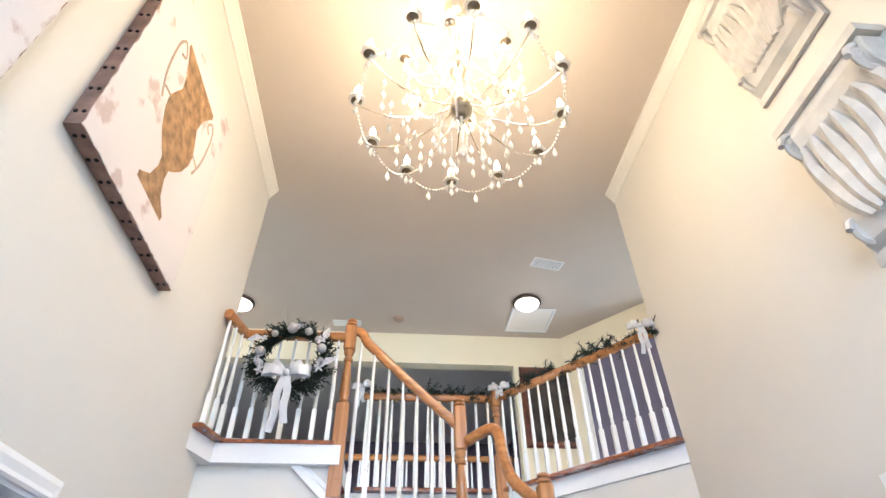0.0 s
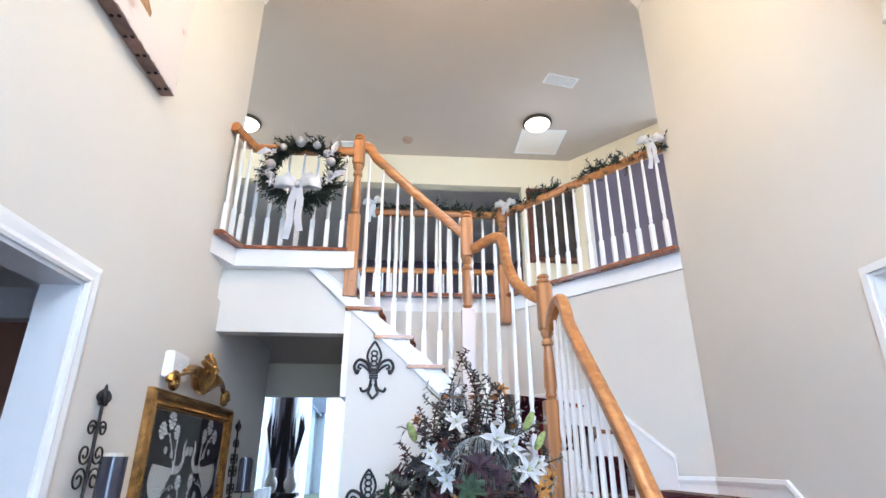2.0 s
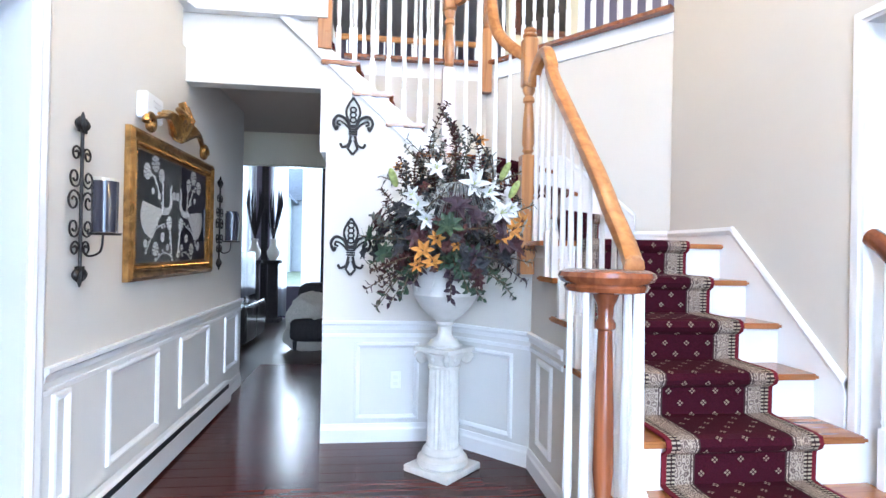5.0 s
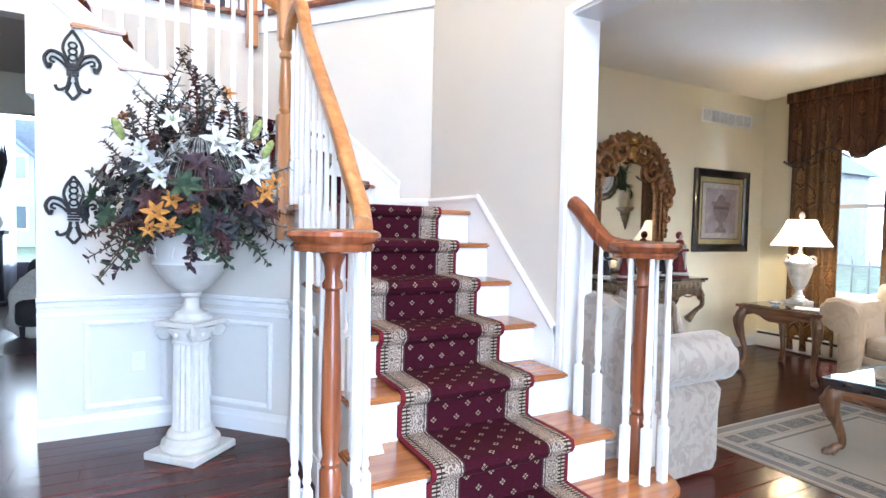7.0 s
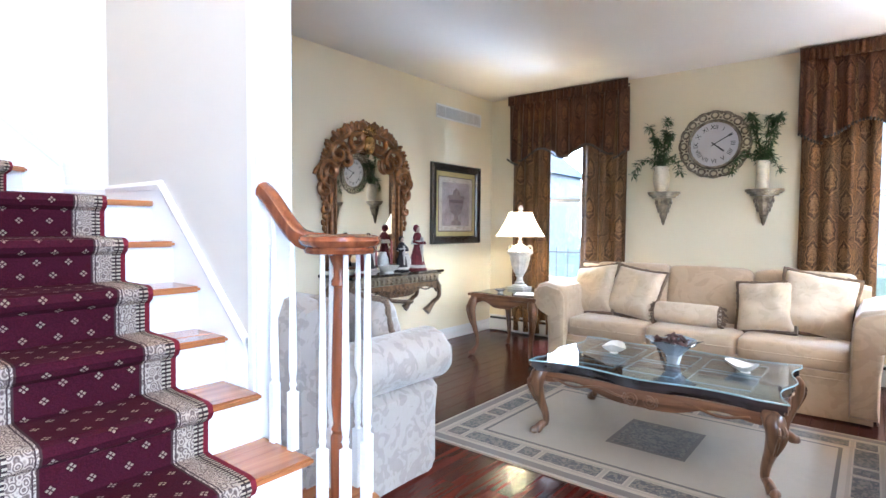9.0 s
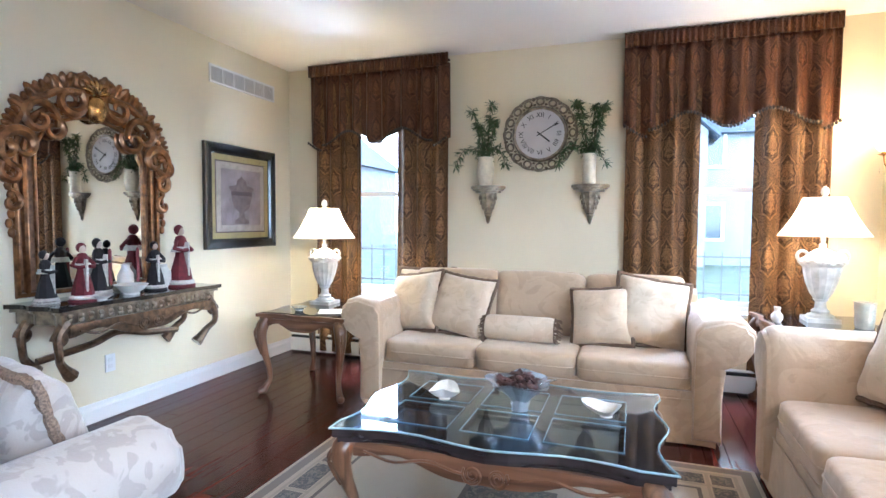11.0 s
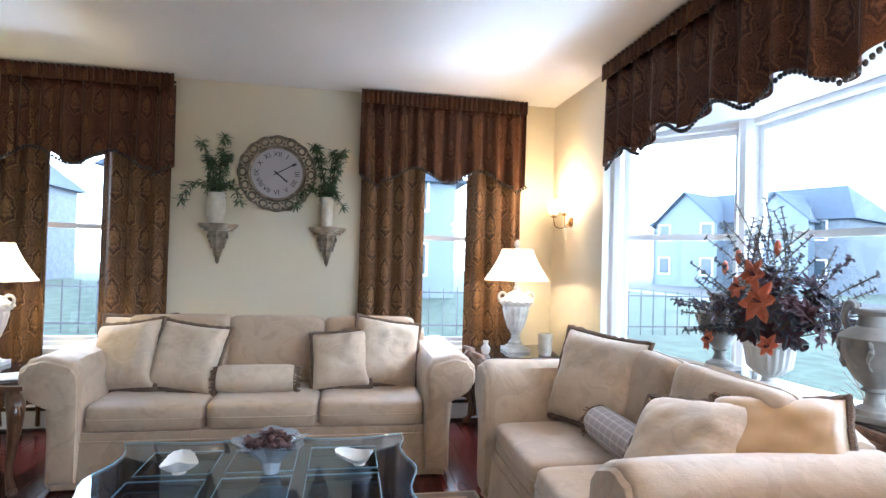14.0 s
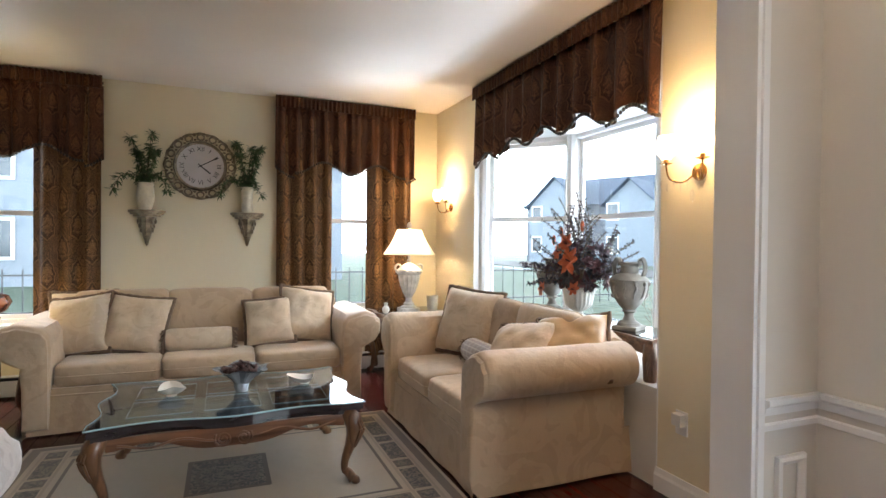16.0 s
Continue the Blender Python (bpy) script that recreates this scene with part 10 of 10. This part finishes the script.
def shell_dish(x, y, rz, label):
    t = thing("shell_dish", x, y, 0.467, label, "dish", rz, "white dishes on the coffee table")
    bm = bmesh.new()
    n, m_ = 36, 6
    for off in (0, 0.004):
        rows = []
        for j in range(m_ + 1):
            f = j / m_
            row = []
            for i in range(n):
                a = 2 * math.pi * i / n
                R_ = 0.072 * (1 + 0.25 * math.cos(a) + 0.14 * math.cos(3 * a)) * (1 + 0.03 * math.cos(18 * a) * f)
                row.append(bm.verts.new((f * R_ * 1.1 * math.cos(a), f * R_ * math.sin(a), 0.006 + off + 0.040 * f ** 2.5 + 0.010 * math.cos(2 * a) * f ** 3)))
            rows.append(row)
        for a, b in zip(rows[0:], rows[1:]):
            for i in range(n):
                bm.faces.new((a[i], a[(i + 1) % n], b[(i + 1) % n], b[i]))
    bmesh.ops.remove_doubles(bm, verts=bm.verts, dist=1e-5)
    part("dish_body", bm, M_SHELL, t, smooth=True)
    bm = bmesh.new()
    lathe(bm, [(0.028, 0), (0.022, 0.006), (0.018, 0.009)], seg=16)
    part("foot", bm, M_SHELL, t, smooth=True)


shell_dish(5.40, 2.16, 10, "white leaf shaped china dish on the glass coffee table")
shell_dish(5.42, 1.42, 75, "white shell shaped china dish near the coffee table end")

# end table things
t = thing("magazine", 6.55, 3.42, 0.624, "glossy open magazine lying on the end table", "magazine", 20)
for k, (w, h) in enumerate(((0.22, 0.28), (0.21, 0.27))):
    bm = bmesh.new()
    box(bm, -w / 2, w / 2, -h / 2, h / 2, 0.004 * k, 0.004 * k + 0.0035, m=pose(0, 0, 0, 0, 0, 8 * k))
    part("page", bm, M_SHELL if k else M_PRINTBG, t)
t = thing("small_dish", 6.50, 3.72, 0.624, "small pale glass dish on the end table", "dish")
bm = bmesh.new()
lathe(bm, [(0.03, 0), (0.028, 0.01), (0.05, 0.025), (0.07, 0.032), (0.066, 0.033), (0.03, 0.014)], seg=24)
part("dish_body", bm, M_CRYB, t, smooth=True)
t = thing("bud_vase", 7.06, 0.42, 0.662, "small white waisted vase on the corner table", "vase")
bm = bmesh.new()
lathe(bm, [(0.022, 0), (0.034, 0.02), (0.036, 0.045), (0.016, 0.075), (0.022, 0.10), (0.018, 0.10)], seg=18)
part("vase_body", bm, M_STONE, t, smooth=True)
t = thing("cup", 7.00, -0.04, 0.662, "ribbed cream pottery cup on the corner table", "cup")
bm = bmesh.new()
lathe(bm, [(0.045, 0), (0.050, 0.01), (0.058, 0.15), (0.060, 0.165), (0.054, 0.165), (0.045, 0.06)], seg=30, flute=0.04, nf=15)
part("cup_body", bm, M_POT, t, smooth=True)

# light switch beside the opening
t = thing("wall_switch", 4.12, FR + 0.002, 0.42, "white plug and outlet plate on the living room wall", "outlet")
bm = bmesh.new()
box(bm, -0.038, 0.038, 0, 0.007, -0.062, 0.062)
part("cover_plate", bm, M_WHITE, t)
bm = bmesh.new()
box(bm, -0.03, 0.03, 0.007, 0.045, -0.01, 0.05)
part("plug", bm, M_HEATW, t, "white plug in adapter")

# plaster urns and planter before the bay window
M_AGED = mat("aged_stone_urn", (0.21, 0.19, 0.165), 0.75, noise_scale=9, amount=0.3, bump=0.7, bump_scale=40)


def relief_urn(x, y, z, s, label, hs=True):
    t = thing("relief_urn", x, y, z, label, "urn", 25, "relief urns before the bay window")
    bm = bmesh.new()
    box(bm, -0.095 * s, 0.095 * s, -0.095 * s, 0.095 * s, 0, 0.03 * s)
    bmesh.ops.bevel(bm, geom=list(bm.edges), offset=0.004, segments=1, affect="EDGES")
    part("plinth", bm, M_AGED, t)
    bm = bmesh.new()
    lathe(bm, [(0.085 * s, 0.03 * s), (0.08 * s, 0.05 * s), (0.045 * s, 0.07 * s), (0.034 * s, 0.10 * s), (0.036 * s, 0.125 * s), (0.055 * s, 0.135 * s), (0.04 * s, 0.15 * s)], seg=28)
    part("urn_foot", bm, M_AGED, t, smooth=True)
    bm = bmesh.new()
    lathe(bm, [(0.045 * s, 0.15 * s), (0.075 * s, 0.18 * s), (0.11 * s, 0.235 * s), (0.13 * s, 0.30 * s), (0.135 * s, 0.355 * s), (0.142 * s, 0.37 * s), (0.13 * s, 0.385 * s), (0.10 * s, 0.405 * s), (0.065 * s, 0.42 * s), (0.062 * s, 0.47 * s), (0.085 * s, 0.49 * s), (0.080 * s, 0.50 * s), (0.05 * s, 0.48 * s)], seg=32)
    part("urn_bowl", bm, M_AGED, t, "bulging bowl", smooth=True)
    rr = random.Random(int(x * 100))
    for k in range(11):
        a = 2 * math.pi * k / 11
        bm = bmesh.new()
        pts = [((0.112 + 0.02 * min(1, i / 3) + 0.006 * math.sin(2 * i)) * s * math.cos(a + 0.06 * math.sin(i + k)), (0.112 + 0.02 * min(1, i / 3) + 0.006 * math.sin(2 * i)) * s * math.sin(a + 0.06 * math.sin(i + k)), (0.235 + 0.02 * i) * s) for i in range(7)]
        sweep(bm, pts, circ(1, 6), scale=[(0.008 + 0.005 * math.sin(i * 1.3 + k)) * s for i in range(7)], up=Vector((math.cos(a), math.sin(a), 0)))
        pillow(bm, 0.014 * s, 0.014 * s, 0.018 * s, 1, 1, Matrix.Translation((0.138 * s * math.cos(a), 0.138 * s * math.sin(a), 0.345 * s)), 7, 5)
        part("relief_ornament", bm, M_AGED, t, "worn relief ornament", smooth=True)
    if hs:
        for sg in (-1, 1):
            for d in (-0.014, 0.014):
                bm = bmesh.new()
                pts = smooth_path([(sg * 0.105 * s, d, 0.40 * s), (sg * 0.12 * s, d, 0.46 * s), (sg * 0.10 * s, d, 0.525 * s), (sg * 0.075 * s, d, 0.515 * s), (sg * 0.08 * s, d, 0.47 * s)], 4)
                sweep(bm, pts, circ(0.010 * s, 6), up=Vector((0, 1, 0)))
                part("handle", bm, M_AGED, t, "looped handle", smooth=True)


relief_urn(4.77, -0.54, 0.802, 0.87, "aged stone urn with relief figures and loop handles")
relief_urn(5.74, -0.60, 0.802, 0.87, "aged stone urn half behind the flowers", False)
t = thing("fluted_planter", 5.33, -0.56, 0.802, "white fluted planter on the narrow table by the window", "planter")
bm = bmesh.new()
lathe(bm, [(0.06, 0), (0.065, 0.012), (0.035, 0.03), (0.032, 0.05), (0.06, 0.065)], seg=28)
part("planter_foot", bm, M_STONE, t, smooth=True)
bm = bmesh.new()
lathe(bm, [(0.06, 0.065), (0.10, 0.10), (0.115, 0.19), (0.118, 0.20)], seg=80, flute=0.07, nf=20)
lathe(bm, [(0.118, 0.20), (0.13, 0.21), (0.13, 0.225), (0.11, 0.225)], seg=32)
part("planter_bowl", bm, M_STONE, t, "fluted bowl", smooth=True)
t = thing("bay_bouquet", 5.33, -0.56, 1.02, "plum and dark foliage with coral flowers and eucalyptus sprigs", "flowers")
rr = random.Random(31)
for k in range(62):
    a = rr.uniform(0, 6.28)
    e = radians(rr.uniform(0, 88))
    R0 = (0.42 + 0.24 * math.sin(e)) * rr.uniform(0.75, 1.1)
    d = dirv(a, e)
    spray(t, (0, 0, 0.0), Vector((d.x * R0 * 1.12, d.y * R0 * 0.75, d.z * R0)), 11, 0.036, 0.032, rr.choice(("plum", "blk", "plum", "blk", "plum")) if k % 9 else "pale", 700 + k, name="eucalyptus_sprig", bend=0.3)
for k in range(90):
    a, e = rr.uniform(0, 6.28), radians(rr.uniform(-12, 75))
    d = dirv(a, e)
    q = rr.uniform(0.14, 0.30)
    flower(t, Vector((d.x * q * 1.15, d.y * q * 0.8, 0.06 + d.z * q)), d, 7, rr.uniform(0.05, 0.085), 0.034, rr.choice(("plum", "brg", "blk", "plum", "brg")), 900 + k, "leafy_rosette")
for x, z, L in ((-0.16, 0.33, 0.085), (-0.20, 0.21, 0.11), (-0.06, 0.27, 0.07), (0.14, -0.01, 0.07), (-0.25, 0.02, 0.06)):
    flower(t, (x, 0.22, z), (x, 1, 0.25), 6, L, L * 0.6, "coral", int(x * 900) + 5, "coral_bloom", "brg", 0.45)
for x, z in ((0.16, 0.42), (0.26, 0.36), (-0.10, 0.46)):
    bm = bmesh.new()
    pillow(bm, 0.016, 0.016, 0.04, 1, 1, Matrix.Translation((x, 0.05, z)), 8, 6)
    part("coral_bud", bm, FM["coral"], t, smooth=True)

# the den seen down the hallway
M_SHEER = mat("white_sheer_voile", (0.78, 0.80, 0.84), 0.9)
nt, b = nodes_of(M_SHEER)
tr = nt.nodes.new("ShaderNodeBsdfTransparent")
tl = nt.nodes.new("ShaderNodeBsdfTranslucent")
tl.inputs[0].default_value = (0.85, 0.88, 0.95, 1)
m1_, m2_ = nt.nodes.new("ShaderNodeMixShader"), nt.nodes.new("ShaderNodeMixShader")
m1_.inputs[0].default_value, m2_.inputs[0].default_value = 0.55, 0.30
nt.links.new(b.outputs[0], m1_.inputs[1]), nt.links.new(tl.outputs[0], m1_.inputs[2])
nt.links.new(m1_.outputs[0], m2_.inputs[1]), nt.links.new(tr.outputs[0], m2_.inputs[2])
nt.links.new(m2_.outputs[0], nt.nodes["Material Output"].inputs["Surface"])
M_DRAPE = mat("charcoal_drape", (0.030, 0.027, 0.032), 0.8, noise_scale=30, amount=0.2)
t = thing("den_curtains", -0.2, 11.05, 0, "white sheers and charcoal drapes at the den window", "curtains")
for nm, x0, x1, mt, y, sd in (("sheer_panel", -0.50, -0.18, M_SHEER, 0.06, 2), ("sheer_panel", 0.08, 0.50, M_SHEER, 0.06, 4), ("sheer_panel", -1.35, -0.75, M_SHEER, 0.06, 6), ("drape_panel", -0.64, -0.52, M_DRAPE, 0.0, 7), ("drape_panel", 0.44, 0.70, M_DRAPE, 0.0, 9)):
    cloth(nm, t, [(x0, y), (x1, y)], 2.95, lambda s: 0.06, 0.10, 0.020, mt, "sheer voile panel" if mt is M_SHEER else "charcoal drape", 0.012, 8, 1.5, sd)
for x in (-0.88, -0.56):
    t = thing("dark_column", x, 10.75, 0, "tall dark column stand before the den window", "pedestal", group="column stands in the den")
    bm = bmesh.new()
    box(bm, -0.15, 0.15, -0.15, 0.15, 0, 0.06)
    lathe(bm, [(0.11, 0.06), (0.10, 0.10), (0.09, 1.0), (0.11, 1.04)], seg=20)
    box(bm, -0.14, 0.14, -0.14, 0.14, 1.04, 1.09)
    part("column", bm, M_DRAPE, t)
    t = thing("spiky_vase", x, 10.75, 1.09, "white vase with tall black spiky leaves on a dark column", "vase", group="vases on the column stands")
    bm = bmesh.new()
    lathe(bm, [(0.05, 0), (0.10, 0.08), (0.11, 0.16), (0.06, 0.26), (0.05, 0.34), (0.07, 0.38)], seg=20)
    part("vase_body", bm, M_SHELL, t, smooth=True)
    for k in range(7):
        bm = bmesh.new()
        a = 2 * math.pi * k / 7
        leaf(bm, Vector((0, 0, 0.34)), Vector((0.25 * math.cos(a), 0.2 * math.sin(a), 1)), Vector((math.cos(a), math.sin(a), 0)), 0.95, 0.05, fold=0.1)
        part("spiky_leaf", bm, M_DRAPE, t)
t = thing("media_cabinet", -0.80, 8.6, 0, "low dark media cabinet in the den", "cabinet")
bm = bmesh.new()
box(bm, -0.5, 0.42, -0.6, 0.6, 0.06, 0.55)
bmesh.ops.bevel(bm, geom=list(bm.edges), offset=0.008, segments=1, affect="EDGES")
part("cabinet_body", bm, M_BLACKF, t)
for y in (-0.3, 0.3):
    bm = bmesh.new()
    box(bm, 0.42, 0.435, y - 0.28, y + 0.28, 0.10, 0.51)
    part("door", bm, M_BLACKF, t)
t = thing("television", -0.52, 8.6, 0.55, "flat black television on the media cabinet", "television")
bm = bmesh.new()
box(bm, -0.02, 0.02, -0.5, 0.5, 0.08, 0.70)
bmesh.ops.bevel(bm, geom=list(bm.edges), offset=0.005, segments=1, affect="EDGES")
part("screen", bm, M_BLACKMARBLE, t)
bm = bmesh.new()
box(bm, -0.10, 0.10, -0.2, 0.2, 0, 0.015), box(bm, -0.015, 0.015, -0.05, 0.05, 0.015, 0.09)
part("stand", bm, M_BLACKF, t)
t = thing("fur_chair", 0.55, 8.25, 0, "dark armchair under a shaggy white fur throw", "chair")
bm = bmesh.new()
pillow(bm, 0.38, 0.40, 0.16, 0.4, 0.3, Matrix.Translation((0, 0, 0.26)), 20, 12)
pillow(bm, 0.36, 0.10, 0.34, 0.4, 0.3, Matrix.Translation((0, 0.35, 0.50)), 20, 12)
part("seat", bm, M_DRAPE, t, "dark upholstered seat", smooth=True)
bm = bmesh.new()
pillow(bm, 0.34, 0.42, 0.13, 0.7, 0.6, Matrix.Translation((-0.06, 0.02, 0.46)) @ Matrix.Rotation(0.5, 4, "X"), 40, 24, lump=0.35, seed=2)
pillow(bm, 0.26, 0.16, 0.33, 0.7, 0.6, Matrix.Translation((-0.18, -0.16, 0.28)), 30, 20, lump=0.35, seed=5)
part("fur_throw", bm, M_FUR, t, "shaggy white fur throw", smooth=True)
for sx in (-1, 1):
    for sy in (-1, 1):
        bm = bmesh.new()
        lathe(bm, [(0.02, 0), (0.03, 0.12)], sx * 0.3, sy * 0.3, 0, 10)
        part("leg", bm, M_DRAPE, t)

# dark panel and casing, added only to darken the slanting upper wall
bm = bmesh.new()
dm = plane_m((3.44, 7.12, UP), (0.655, -0.756, 0), (-0.756, -0.655, 0))
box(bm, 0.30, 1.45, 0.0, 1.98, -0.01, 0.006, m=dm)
part("dark_panel_upper", bm, M_PURPLE, None, "dark panel added to darken the slanting upper wall", kind="structure")
bm = bmesh.new()
box(bm, 0.22, 0.30, 0.0, 2.04, 0.0, 0.02, m=dm), box(bm, 0.30, 1.45, 1.98, 2.04, 0.0, 0.02, m=dm)
part("trim_dark_panel", bm, M_WHITE, None, "white casing added round the dark panel", kind="structure")

# upper hall picture
M_DARKPIC = mat("dark_oil_painting", (0.035, 0.025, 0.02), 0.4, noise_scale=4, amount=0.9, coat=0.3)
M_MAHOG = mat("mahogany_frame", (0.12, 0.03, 0.015), 0.3, noise_scale=20, amount=0.4, coat=0.3)
t = new("framed_painting")
t.matrix_world = plane_m((2.84, 7.097, 3.90), (1, 0, 0), (0, -1, 0))
tagged(t, "tall dark painting in a mahogany frame on the upper hall wall", "picture")
bm = bmesh.new()
ring(bm, Matrix.Identity(4), 0.71, 1.04, [(0, 0), (0, 0.03), (0.02, 0.045), (0.06, 0.02), (0.075, 0.012)])
part("picture_frame", bm, M_MAHOG, t)
bm = bmesh.new()
box(bm, 0.07, 0.64, 0.07, 0.97, 0.001, 0.012)
part("painting", bm, M_DARKPIC, t)
planks(0.0, 3.28, -0.09, 7.1, 0.125, 1)
planks(3.28, 7.65, -0.33, 4.6, 0.125, 2)
